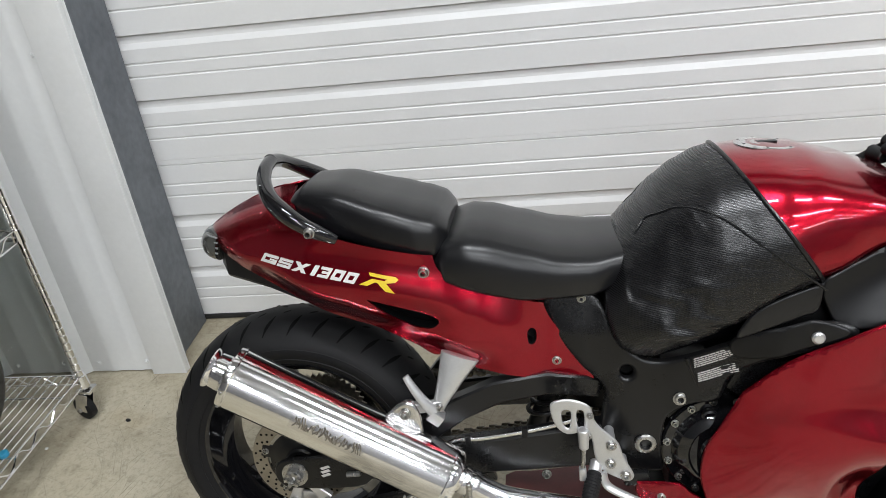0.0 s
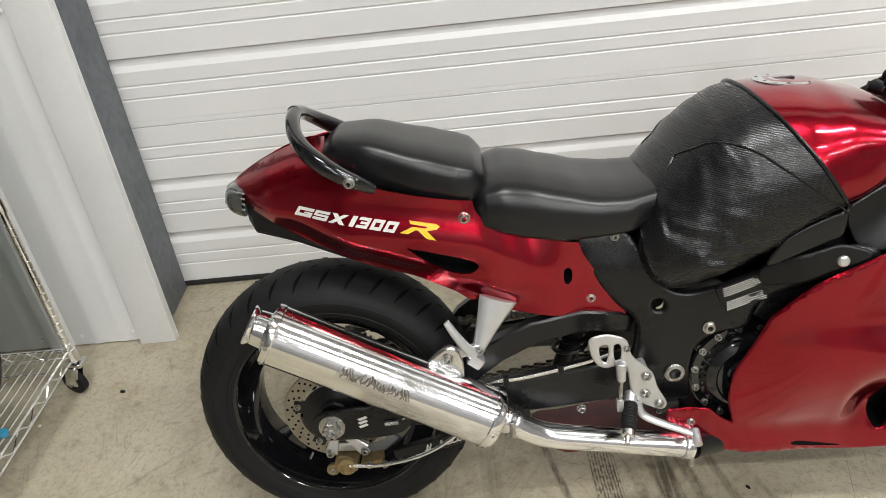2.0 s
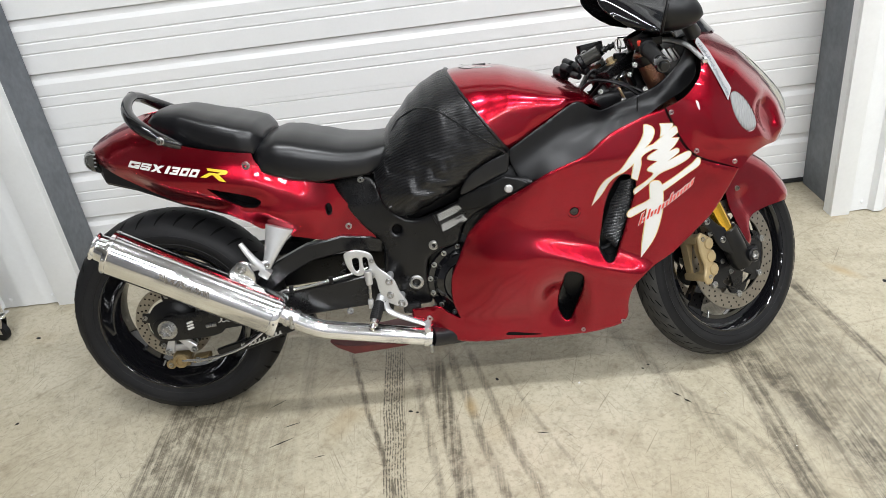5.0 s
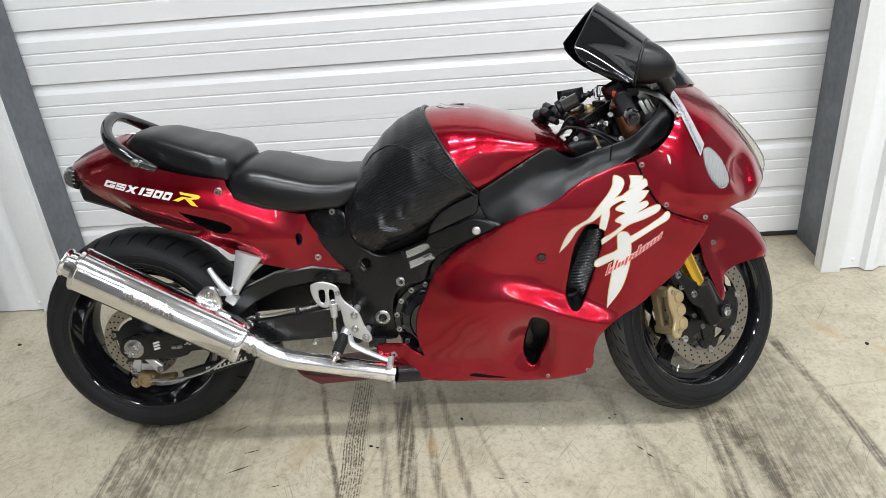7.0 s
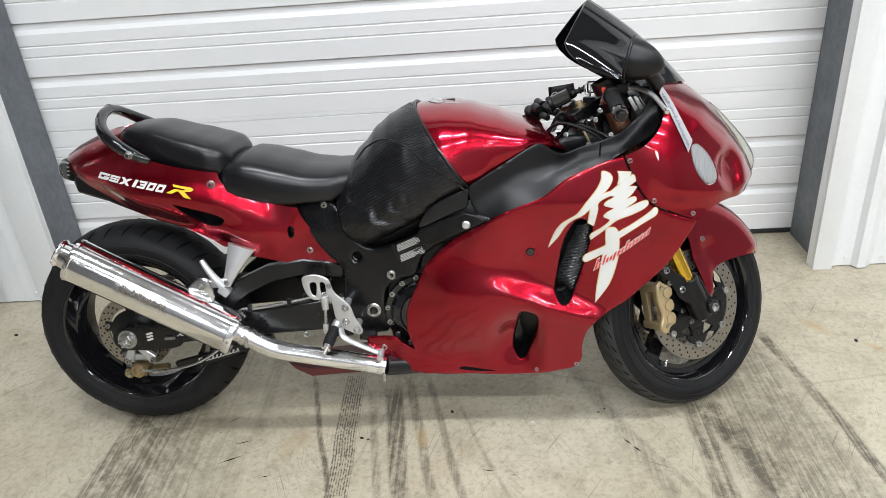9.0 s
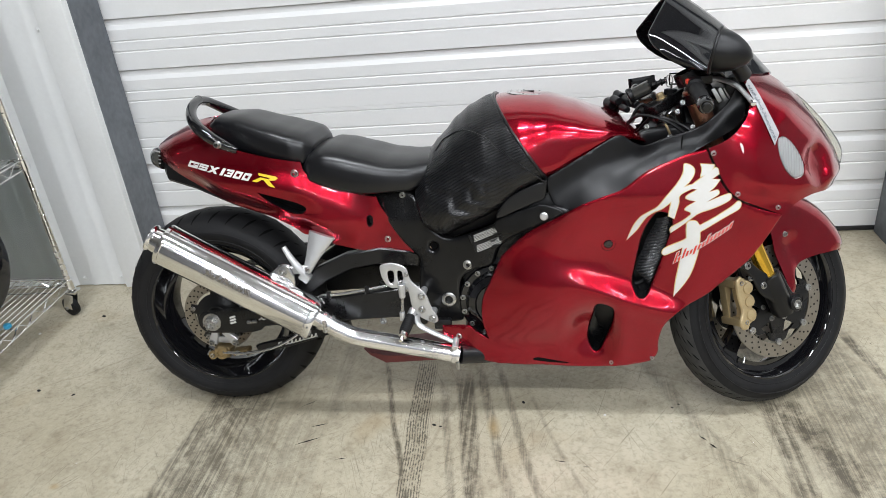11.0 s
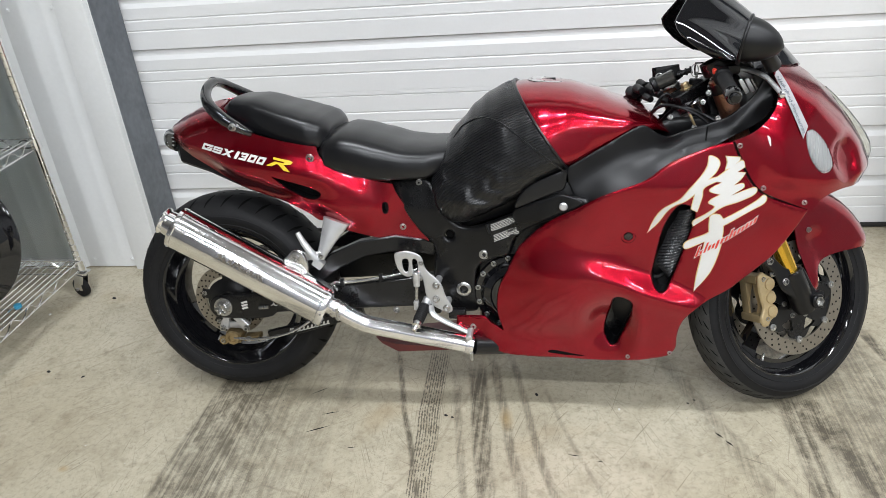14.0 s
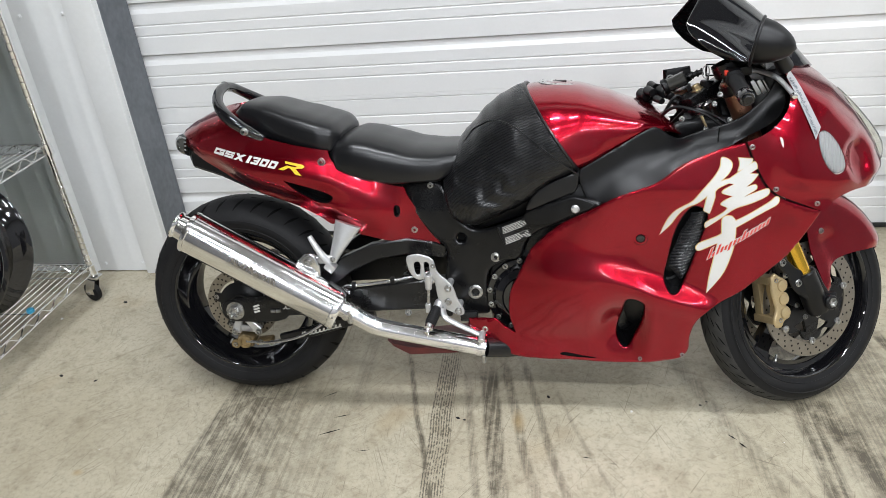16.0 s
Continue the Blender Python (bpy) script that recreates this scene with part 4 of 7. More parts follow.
def build_fork():
    up = AXIS
    for y in (-0.100, 0.100):
        fork = part("fork_leg", moved(add_lathe(bmesh.new(), [(0, 0.0), (0.026, 0.0), (0.031, 0.012), (0.031, 0.08), (0.030, 0.115), (0.031, 0.122), (0.027, 0.126), (0, 0.126)], Vector((0, y, 0)) - up * 0.03 + Vector((-0.022, 0, 0)), up, 24), STEERED), MAT["matt"], BIKE, "satin black lower fork leg")
        base = Vector((-0.024, y, 0))
        part("slider", moved(rod(base + up * 0.085, base + up * 0.205, 0.0215, None, 24), STEERED), MAT["gold"], fork, "gold fork slider")
        part("upper_tube", moved(rod(base + up * 0.198, base + up * 0.655 + Vector((0.018, 0, 0)), 0.0265, None, 24), STEERED), MAT["bronze"], fork, "bronze upper fork tube")
        part("clamp_ring", moved(rod(base + up * 0.192, base + up * 0.212, 0.029, None, 24), STEERED), MAT["satin"], fork)
        # axle clamp and hollow axle end
        s = -1 if y < 0 else 1
        part("axle_clamp", moved(box((0.058, 0.052, 0.05), (0.004, y, 0), None, 0.010), STEERED), MAT["matt"], fork)
        part("axle_end", moved(lathe([(0.014, 0), (0.019, 0.001), (0.020, 0.012), (0.017, 0.016), (0.0125, 0.016), (0.0115, 0.004), (0, 0.004)], (0, y + s * 0.024, 0), (0, s, 0), 24), STEERED), MAT["satin"], fork, "hollow black axle end")
        part("axle_socket", moved(lathe([(0.0128, 0.0), (0.0138, 0.0172), (0.0105, 0.0172), (0.010, 0.008), (0, 0.008)], (0, y + s * 0.024, 0), (0, s, 0), 6), STEERED), MAT["bolt"], fork, "grey hexagon socket", False)
        # caliper carrier arm behind the leg
        arm = [(-0.158, 0.122), (-0.136, 0.136), (-0.085, 0.098), (-0.035, 0.098), (0.000, 0.045), (0.022, 0.010), (0.010, -0.026), (-0.025, -0.026), (-0.060, 0.012), (-0.100, 0.040), (-0.128, 0.088)]
        bm = plate(arm, -0.117, 0.020, 0.006)
        part("caliper_bracket", moved(bm if y < 0 else mirrored(bm), STEERED), MAT["matt"], fork)
        cal_m = STEERED @ Matrix.Translation((-0.142, 0, 0.024)) @ Matrix.Rotation(radians(-6), 4, "Y") @ Matrix.Scale(1.08, 4)
        cal = part("brake_caliper", moved(caliper_body(s), cal_m), MAT["caliper"], fork, "gold six-piston brake caliper")
        for z in (-0.05, 0.05, 0.0):
            part("bolt", moved(add_bolt(bmesh.new(), (-0.012, s * 0.1, z) if z else (0.020, s * 0.1, 0.055), (0, s, 0), 0.006), cal_m), MAT["bolt"], cal)
        for x, z in ((-0.142, 0.122), (-0.092, 0.062)):
            bolt(fork, STEERED @ Vector((x, s * 0.117, z)), STEERED.to_3x3() @ Vector((0, s, 0)), 0.008)
        hose = spline([(-0.13, s * 0.075, 0.085), (-0.15, s * 0.08, 0.16), (-0.13, s * 0.07, 0.26), (-0.16, s * 0.05, 0.36)], 8)
        part("brake_hose", moved(tube(hose, 0.005, 8), STEERED), MAT["plastic"], fork)
    # clamps that hold the legs
    for h, z in ((0.36, 0.03), (0.636, 0.026)):
        bm = bmesh.new()
        c = up * h + Vector((0.016 if h > 0.5 else 0, 0, 0))
        add_box(bm, (0.075, 0.150, z), c + Vector((-0.028, 0, 0)), basis(up), 0.008)
        for y in (-0.1, 0.1):
            add_lathe(bm, [(0.028, -z / 2), (0.038, -z / 2), (0.040, 0), (0.038, z / 2), (0.028, z / 2)], c + Vector((-0.012, y, 0)), up, 24, True)
        t = part("triple_clamp", moved(bm, STEERED), MAT["satin"], BIKE, "satin black fork clamp")
    part("steering_nut", moved(lathe([(0.0, 0.018), (0.008, 0.018), (0.011, 0.015), (0.011, 0.006), (0.016, 0.004), (0.016, 0)], up * 0.640 + Vector((-0.030, 0, 0)), up, 6), STEERED), MAT["caliper"], t, "brass-coloured steering nut", False)
    for y in (-0.1, 0.1):
        part("fork_cap", moved(lathe([(0.0, 0.030), (0.010, 0.030), (0.012, 0.018), (0.022, 0.016), (0.0265, 0.012), (0.0265, -0.02)], up * 0.650 + Vector((0.004, y, 0)), up, 24), STEERED), MAT["bolt"], t, "silver fork cap")
    # head stock between the clamps
    part("head_stock", moved(lathe([(0.03, 0.37), (0.036, 0.38), (0.032, 0.50), (0.038, 0.585), (0.042, 0.605), (0.03, 0.618)], Vector((-0.026, 0, 0)), up, 24), STEERED), MAT["alu"], BIKE, "polished head stock collar")


def build_bars():
    up = AXIS
    for y in (-1, 1):
        root = up * 0.688 + Vector((0.004, y * 0.1, 0))
        tip = root + Vector((-0.120, y * 0.200, -0.100))
        out = (tip - root).normalized()
        bar = part("handlebar", moved(rod(root - out * 0.01, tip, 0.011, None, 14), STEERED), MAT["satin"], BIKE, "satin black clip-on handlebar")
        part("bar_clamp", moved(lathe([(0.028, -0.016), (0.037, -0.016), (0.038, 0), (0.037, 0.016), (0.028, 0.016)], root, up, 24, True), STEERED), MAT["satin"], bar)
        g0 = root + out * 0.095
        bm = bmesh.new()
        prof = [(0.0, 0), (0.021, 0), (0.022, 0.004)]
        for k in range(14):
            prof += [(0.0175, 0.008 + k * 0.0072), (0.0165, 0.0105 + k * 0.0072)]
        prof += [(0.0175, 0.110), (0.0175, 0.116), (0.0, 0.116)]
        part("grip", moved(add_lathe(bm, prof, g0, out, 20), STEERED), MAT["rubber"], bar, "black rubber handlebar grip")
        part("bar_end", moved(lathe([(0, 0), (0.017, 0), (0.018, 0.003), (0.018, 0.026), (0.015, 0.032), (0.006, 0.032), (0.005, 0.028), (0, 0.028)], g0 + out * 0.117, out, 20), STEERED), MAT["gloss"], bar, "black bar-end weight")
        sw = root + out * 0.072
        part("switch_box", moved(box((0.036, 0.036, 0.044), sw, basis(out), 0.010), STEERED), MAT["plastic"], bar)
        part("switch_button", moved(box((0.010, 0.012, 0.014), sw + Vector((-0.020, 0, 0.008)), basis(out), 0.003), STEERED), MAT["redfilm"] if y < 0 else MAT["plastic"], bar)
        # lever with its perch and ball end
        p0 = root + out * 0.045 + Vector((0.040, 0, 0.004))
        path = spline([p0, p0 + out * 0.030 + Vector((0.040, 0, 0.006)), p0 + out * 0.085 + Vector((0.080, 0, 0.002)), p0 + out * 0.150 + Vector((0.106, 0, -0.018))], 8)
        part("lever", moved(tube(path, lambda t: 0.0095 - 0.003 * t, 10, 0.6), STEERED), MAT["silver"], bar, "polished aluminium lever")
        part("lever_ball", moved(lathe([(0, -0.009), (0.006, -0.0065), (0.009, 0), (0.006, 0.0065), (0, 0.009)], path[-1], out, 14), STEERED), MAT["alu"], bar)
        part("lever_perch", moved(box((0.045, 0.024, 0.024), p0 - Vector((0.008, 0, 0)), basis(out), 0.006), STEERED), MAT["plastic"], bar)
        if y < 0:
            r0 = root + out * 0.02 + Vector((0.045, 0, 0.022))
            part("fluid_reservoir", moved(lathe([(0, -0.02), (0.017, -0.02), (0.019, -0.016), (0.020, 0.010), (0.022, 0.012), (0.022, 0.018), (0.019, 0.020), (0, 0.020)], r0, up, 20), STEERED), MAT["gloss"], bar)
    # ignition switch with key and ring, instrument stay, cables
    ign, stalk = Vector((1.342, 0.0, 0.900)), Vector((0.05, 0, 1))
    lock = part("ignition_lock", rod(ign - stalk * 0.04, ign, 0.018, None, 20), MAT["plastic"], BIKE, "black ignition lock with the key in it")
    part("key_blade", box((0.006, 0.004, 0.020), ign + stalk * 0.008, None, 0.001), MAT["bolt"], lock)
    bow = [ign + Vector((0.006 + 0.010 * u, 0, 0.026 + 0.014 * v)) for u, v in ((-1, -1), (1, -1), (1.1, 0), (1, 1), (-1, 1), (-1.1, 0))]
    part("key_bow", tube(bow, 0.0026, 6, 1, False, True), MAT["plastic"], lock, "black key bow")
    ring = [ign + Vector((-0.006 + 0.009 * math.cos(a), -0.006, 0.022 + 0.016 * math.sin(a))) for a in (2 * math.pi * k / 20 for k in range(20))]
    part("key_ring", tube(ring, 0.0013, 6, 1, False, True), MAT["bolt"], lock)
    tray = part("switch_bracket", plate([(1.236, 0.926, "c"), (1.307, 0.934, "c"), (1.311, 0.906, "c"), (1.240, 0.880, "c")], 0.062, 0.030, 0.002), MAT["plastic"], BIKE, "square black bracket box")
    part("bracket_ring", lathe([(0.011, 0), (0.011, 0.002), (0.008, 0.002), (0.008, 0)], (1.252, 0.030, 0.905), RIGHT, 20), MAT["bolt"], tray)
    part("sight_reservoir", rod((1.244, 0.022, 0.888), (1.290, 0.016, 0.908), 0.019, None, 18), MAT["taillens"], tray, "smoked fluid reservoir")
    part("reservoir_cap", rod((1.232, 0.022, 0.882), (1.246, 0.022, 0.889), 0.021, None, 18), MAT["plastic"], tray)
    part("reservoir_neck", rod((1.296, 0.018, 0.910), (1.332, 0.014, 0.922), 0.007, None, 10), MAT["plastic"], tray)
    for x in (1.306, 1.318, 1.330):
        part("neck_ring", rod((x - 0.002, 0.017, 0.9125 + (x - 1.306) * 0.33), (x + 0.003, 0.016, 0.9140 + (x - 1.306) * 0.33), 0.010, None, 12), MAT["plastic"], tray)
    for k, (x, y, z, r) in enumerate(((1.183, 0.09, 0.862, 0.016), (1.196, 0.06, 0.874, 0.013), (1.207, 0.09, 0.884, 0.012), (1.228, 0.05, 0.872, 0.016), (1.243, 0.04, 0.864, 0.012), (1.215, 0.02, 0.856, 0.010), (1.258, 0.0, 0.850, 0.011))):
        part("switch_knob", rod((x, y, z), (x + 0.012, y - 0.034, z - 0.004), r, r * 0.85, 14), MAT["plastic"], tray)
    part("knob_collar", rod((1.236, 0.03, 0.872), (1.246, 0.028, 0.876), 0.018, None, 16), MAT["bolt"], tray)
    for x, y, z in ((1.351, -0.122, 0.878), (1.327, -0.09, 0.788), (1.345, -0.09, 0.851), (1.267, -0.09, 0.816), (1.384, -0.09, 0.809), (1.329, -0.09, 0.776)):
        bolt(tray, (x, y, z), (-0.3, -0.9, 0.3), 0.0055, 0.006)
    # bright steering-head collar and its lock rings
    collar = part("head_collar", lathe([(0.030, -0.016), (0.036, -0.014), (0.036, 0.002), (0.033, 0.004), (0.033, 0.010), (0.030, 0.014)], (1.318, -0.010, 0.836), AXIS, 28, True), MAT["alu"], BIKE, "polished steering-head collar")
    for h in (-0.020, 0.006):
        part("lock_ring", lathe([(0.030, -0.003), (0.039, -0.003), (0.039, 0.003), (0.030, 0.003)], Vector((1.318, -0.010, 0.836)) + AXIS * h, AXIS, 20, True), MAT["bolt"], collar, "", False)
    # dark lower frame cover under the clamps
    part("neck_cover", plate([(1.240, 0.792), (1.275, 0.808), (1.330, 0.812), (1.390, 0.815), (1.430, 0.805), (1.425, 0.770), (1.330, 0.745), (1.250, 0.765)], -0.070, 0.14, 0.012), MAT["matt"], BIKE, "black cover round the head stock")
    part("cable_guide", box((0.006, 0.014, 0.030), (1.321, -0.090, 0.808), Matrix.Rotation(radians(-25), 4, "Y"), 0.002), MAT["caliper"], BIKE, "small brass cable guide")
    for k in range(5):
        part("vent_slat", box((0.010, 0.006, 0.040 - 0.003 * k), (1.436 + 0.014 * k, -0.110, 0.890 + 0.002 * k), Matrix.Rotation(radians(-30), 4, "Y"), 0.002), MAT["silver"], BIKE, "pale grey vent slat")
    rnd = random.Random(8)
    for k in range(7):
        a = Vector((1.20 + 0.03 * k, -0.06 + 0.03 * k, 0.80 + rnd.uniform(-0.01, 0.02)))
        b = a + Vector((rnd.uniform(0.05, 0.12), rnd.uniform(-0.1, 0.06), rnd.uniform(0.0, 0.05)))
        mid = (a + b) / 2 + Vector((rnd.uniform(-0.02, 0.02), rnd.uniform(-0.03, 0.03), 0.035))
        part("control_cable", tube(spline([a, mid, b, b + Vector((0.07, 0.0, -0.06))], 8), 0.0042, 8), MAT["plastic"], BIKE)


# ---- bodywork ----
def fairing_depth(x, z):
    w = between([(0.68, 0.172), (0.80, 0.190), (0.95, 0.222), (1.10, 0.247), (1.30, 0.262), (1.45, 0.258), (1.60, 0.235), (1.75, 0.18)], x)
    w -= (0.020 + 0.045 * smooth01(0.80, 1.05, x)) * smooth01(0.46, 0.14, z) ** 1.3
    w -= 0.020 * smooth01(0.66, 0.82, z) * smooth01(1.5, 1.2, x)
    # hollow that runs forward into the side duct, under it a sharp shoulder
    ridge = 0.466 - 0.33 * max(x - 1.02, 0)
    run = smooth01(1.0, 1.21, x) * smooth01(1.42, 1.26, x)
    w -= 0.030 * run * smooth01(ridge - 0.020, ridge + 0.040, z) * smooth01(0.68, 0.52, z)
    w += 0.006 * run * bell(x, z, x, ridge - 0.024, 1, 0.026)
    # hollow in front of the lower scoop
    w -= 0.046 * smooth01(1.02, 1.105, x) * smooth01(1.20, 1.135, x) * bell(x, z, x, 0.285, 1, 0.075)
    # soft swelling of the knee panel, waist below it
    w += 0.016 * bell(x, z, 0.98, 0.40, 0.10, 0.09)
    w -= 0.010 * bell(x, z, 0.93, 0.235, 0.12, 0.035)
    w -= 0.008 * bell(x, z, 1.09, 0.50, 0.07, 0.05)
    return w


FAIRING = [(0.700, 0.290, "c"), (0.773, 0.296), (0.800, 0.275), (0.829, 0.255, "c"), (0.815, 0.315), (0.820, 0.380), (0.842, 0.430), (0.880, 0.510, "c"), (0.947, 0.572), (1.034, 0.620), (1.092, 0.652), (1.142, 0.671),
           (1.190, 0.690), (1.233, 0.722), (1.261, 0.739), (1.302, 0.756), (1.343, 0.771), (1.388, 0.782, "c"), (1.403, 0.744), (1.420, 0.706), (1.445, 0.669), (1.474, 0.647), (1.525, 0.625), (1.576, 0.607, "c"),
           (1.545, 0.556), (1.505, 0.501), (1.463, 0.463), (1.428, 0.432), (1.398, 0.404), (1.352, 0.370), (1.326, 0.350), (1.307, 0.328), (1.295, 0.300), (1.289, 0.262), (1.290, 0.226), (1.281, 0.204), (1.261, 0.189),
           (1.177, 0.170), (1.076, 0.165), (1.005, 0.166), (0.847, 0.177), (0.760, 0.200), (0.715, 0.235), (0.698, 0.262)]
DUCT = [(1.275, 0.627), (1.306, 0.618), (1.311, 0.585), (1.295, 0.522), (1.277, 0.459), (1.258, 0.407), (1.241, 0.396), (1.227, 0.405), (1.218, 0.437), (1.225, 0.483), (1.235, 0.537), (1.250, 0.588)]
SCOOP = [(1.126, 0.374), (1.160, 0.369), (1.171, 0.347), (1.164, 0.290), (1.146, 0.232), (1.133, 0.213), (1.119, 0.217), (1.107, 0.245), (1.108, 0.275), (1.118, 0.325)]


def mirrored(bm):
    return moved(bm, Matrix.Diagonal((1, -1, 1, 1)))


def build_fairing():
    for flip in (False, True):
        bm = shell(FAIRING, fairing_depth, 0.0105, (DUCT, SCOOP), 0.004, 0.0045)
        side = part("side_fairing", mirrored(bm) if flip else bm, MAT["red"], BIKE, "glossy candy red side fairing")
        s = -1 if not flip else 1
        # ducts: dark boxes with a pleated insert
        for hole, deep in ((DUCT, 0.055), (SCOOP, 0.06)):
            line = spline(hole, 6, True)
            rings = [[Vector((p[0] + k * 0.012, s * (fairing_depth(p[0], p[1]) - 0.002 - d), p[1])) for p in line] for k, d in ((0, 0.0), (0.5, 0.5 * deep), (1, deep))]
            bm = loft(rings, False)
            bm.faces.new([v for v in bm.verts][-len(line):])
            part("duct_liner", bm, MAT["plastic"], side, "matt black air duct")
        # finned insert: a bowed panel with sharp ribs across it
        rings = []
        for k in range(67):
            t = k / 66
            z = 0.430 + 0.184 * t
            x0, x1 = between([(0, 1.258), (0.22, 1.229), (0.33, 1.232), (0.62, 1.249), (1, 1.276)], t), between([(0, 1.266), (0.08, 1.276), (0.62, 1.304), (1, 1.313)], t)
            rib = (0.0, 0.0034, 0.0026)[k % 3]
            ring = []
            for j in range(9):
                u = j / 8
                x, h = x0 + (x1 - x0) * u, z + 0.010 * (u - 0.5)
                ring.append(Vector((x, s * (fairing_depth(x, h) - 0.020 + 0.014 * math.sin(math.pi * (0.12 + 0.80 * u)) + rib), h)))
            rings.append(ring)
        bm = loft(rings, False, False)
        part("duct_louvre", bm, MAT["fins"], side, "finned black duct insert", True, 20)
        for x, z, r in ((1.275, 0.205, 0.005), (1.168, 0.183, 0.005), (0.746, 0.261, 0.007)):
            d = fairing_depth(x, z)
            bolt(side, (x, s * d, z), (0, s, 0), r, 0.005)
        if flip:
            continue
        at = (1.157, -fairing_depth(1.157, 0.541), 0.541)
        part("bolt_boss", lathe([(0.020, -0.002), (0.017, 0.0012), (0.012, 0.0016), (0.0105, 0.0006), (0, 0.0004)], at, (0, -1, 0), 28), MAT["red"], side)
        part("black_bolt", lathe([(0.0105, 0.0), (0.0105, 0.0030), (0.0085, 0.0046), (0.0048, 0.0046), (0.0042, 0.002), (0, 0.002)], at, (0, -1, 0), 20), MAT["gloss"], side, "black button-head bolt")
        # scrape at the bottom
        part("scrape", shell([(0.955, 0.186), (1.00, 0.178), (1.052, 0.177), (1.01, 0.184), (0.965, 0.193)], fairing_depth, 0.02, (), 0.0008, 0, False, 0.0009), MAT["dark"], side, "dark scrape in the paint")
        build_side_lettering(side)


def stroke(parent, name, outline, material, proud=0.0012, label="", depth=fairing_depth):
    return part(name, shell(outline, depth, 0.008, (), 0.0007, 0, False, proud, 5), material, parent, label)


def grown(outline, by):
    """The outline made wider by a small margin."""
    pts = [Vector(p[:2]) for p in outline]
    area = sum(a.x * b.y - b.x * a.y for a, b in zip(pts, pts[1:] + pts[:1]))
    out = []
    for k, p in enumerate(pts):
        a, b = (p - pts[k - 1]).normalized(), (pts[(k + 1) % len(pts)] - p).normalized()
        n = Vector((a.y + b.y, -a.x - b.x))
        n = n.normalized() * (by if area > 0 else -by) if n.length > 1e-4 else Vector((0, 0))
        out.append((*(p + n), *p_corner(outline[k])))
    return out


def p_corner(p):
    return ("c",) if p[-1] == "c" else ()


# brush strokes of the white emblem on the fairing
STROKES = [
    [(1.336, 0.748), (1.353, 0.742), (1.359, 0.729), (1.351, 0.710), (1.331, 0.688), (1.313, 0.665), (1.286, 0.640), (1.264, 0.629), (1.245, 0.612), (1.226, 0.580), (1.203, 0.551, "c"), (1.218, 0.590), (1.234, 0.615), (1.253, 0.629), (1.274, 0.643), (1.295, 0.671), (1.320, 0.702), (1.333, 0.726)],
    [(1.331, 0.690), (1.363, 0.699), (1.365, 0.693), (1.327, 0.674), (1.323, 0.650), (1.315, 0.611, "c"), (1.301, 0.619, "c"), (1.305, 0.647), (1.310, 0.670)],
    [(1.373, 0.747, "c"), (1.404, 0.744, "c"), (1.402, 0.735), (1.384, 0.720), (1.373, 0.716, "c"), (1.377, 0.733)],
    [(1.343, 0.689, "c"), (1.368, 0.707), (1.408, 0.736), (1.416, 0.721, "c"), (1.400, 0.709, "c"), (1.419, 0.707, "c"), (1.408, 0.691), (1.394, 0.677, "c"), (1.414, 0.681), (1.416, 0.671), (1.389, 0.652, "c"), (1.439, 0.670), (1.447, 0.662), (1.437, 0.651), (1.407, 0.637), (1.371, 0.624), (1.343, 0.601), (1.309, 0.572, "c"), (1.309, 0.586), (1.335, 0.604), (1.355, 0.624), (1.340, 0.634), (1.346, 0.643), (1.365, 0.655, "c"), (1.342, 0.663), (1.344, 0.671), (1.367, 0.685, "c")],
    [(1.291, 0.517), (1.299, 0.530), (1.335, 0.549), (1.347, 0.558, "c"), (1.346, 0.596), (1.354, 0.604), (1.367, 0.603), (1.376, 0.592, "c"), (1.411, 0.612), (1.449, 0.637), (1.464, 0.650), (1.471, 0.645), (1.467, 0.632), (1.443, 0.618), (1.412, 0.599), (1.377, 0.576, "c"), (1.377, 0.552), (1.373, 0.515), (1.355, 0.455), (1.321, 0.398, "c"), (1.325, 0.440), (1.332, 0.485), (1.339, 0.533, "c"), (1.317, 0.521), (1.297, 0.511)],
]


def build_side_lettering(side):
    for line in STROKES:
        stroke(side, "emblem_edge", grown(line, 0.0022), MAT["cream"], 0.0010)
    for line in STROKES:
        stroke(side, "emblem_stroke", line, MAT["white"], 0.0018, "white brush-stroke emblem with gold edge")
    # slanted script as plain bright bars on a pale edge
    base, along = Vector((1.318, 0.489)), Vector((0.136, 0.098))
    d, up = along.normalized(), Vector((0.26, 0.966))
    for k in range(15):
        p = base + along * (k / 15)
        w, h = 0.0062, (0.030, 0.012, 0.028, 0.015, 0.013, 0.017, 0.015, 0.014, 0.026, 0.015, 0.016, 0.014, 0.015, 0.013, 0.016)[k]
        low = 0.007 if k == 5 else 0.0
        edge, bar = ([(*(p + d * u + up * v), "c") for u, v in ((-g, -low - g), (w + g, -low - g), (w + g, h + g), (-g, h + g))] for g in (0.0018, 0.0))
        stroke(side, "script_edge", edge, MAT["white"], 0.0022)
        stroke(side, "script_bar", bar, MAT["redfilm"], 0.0034, "bright red lettering bar")


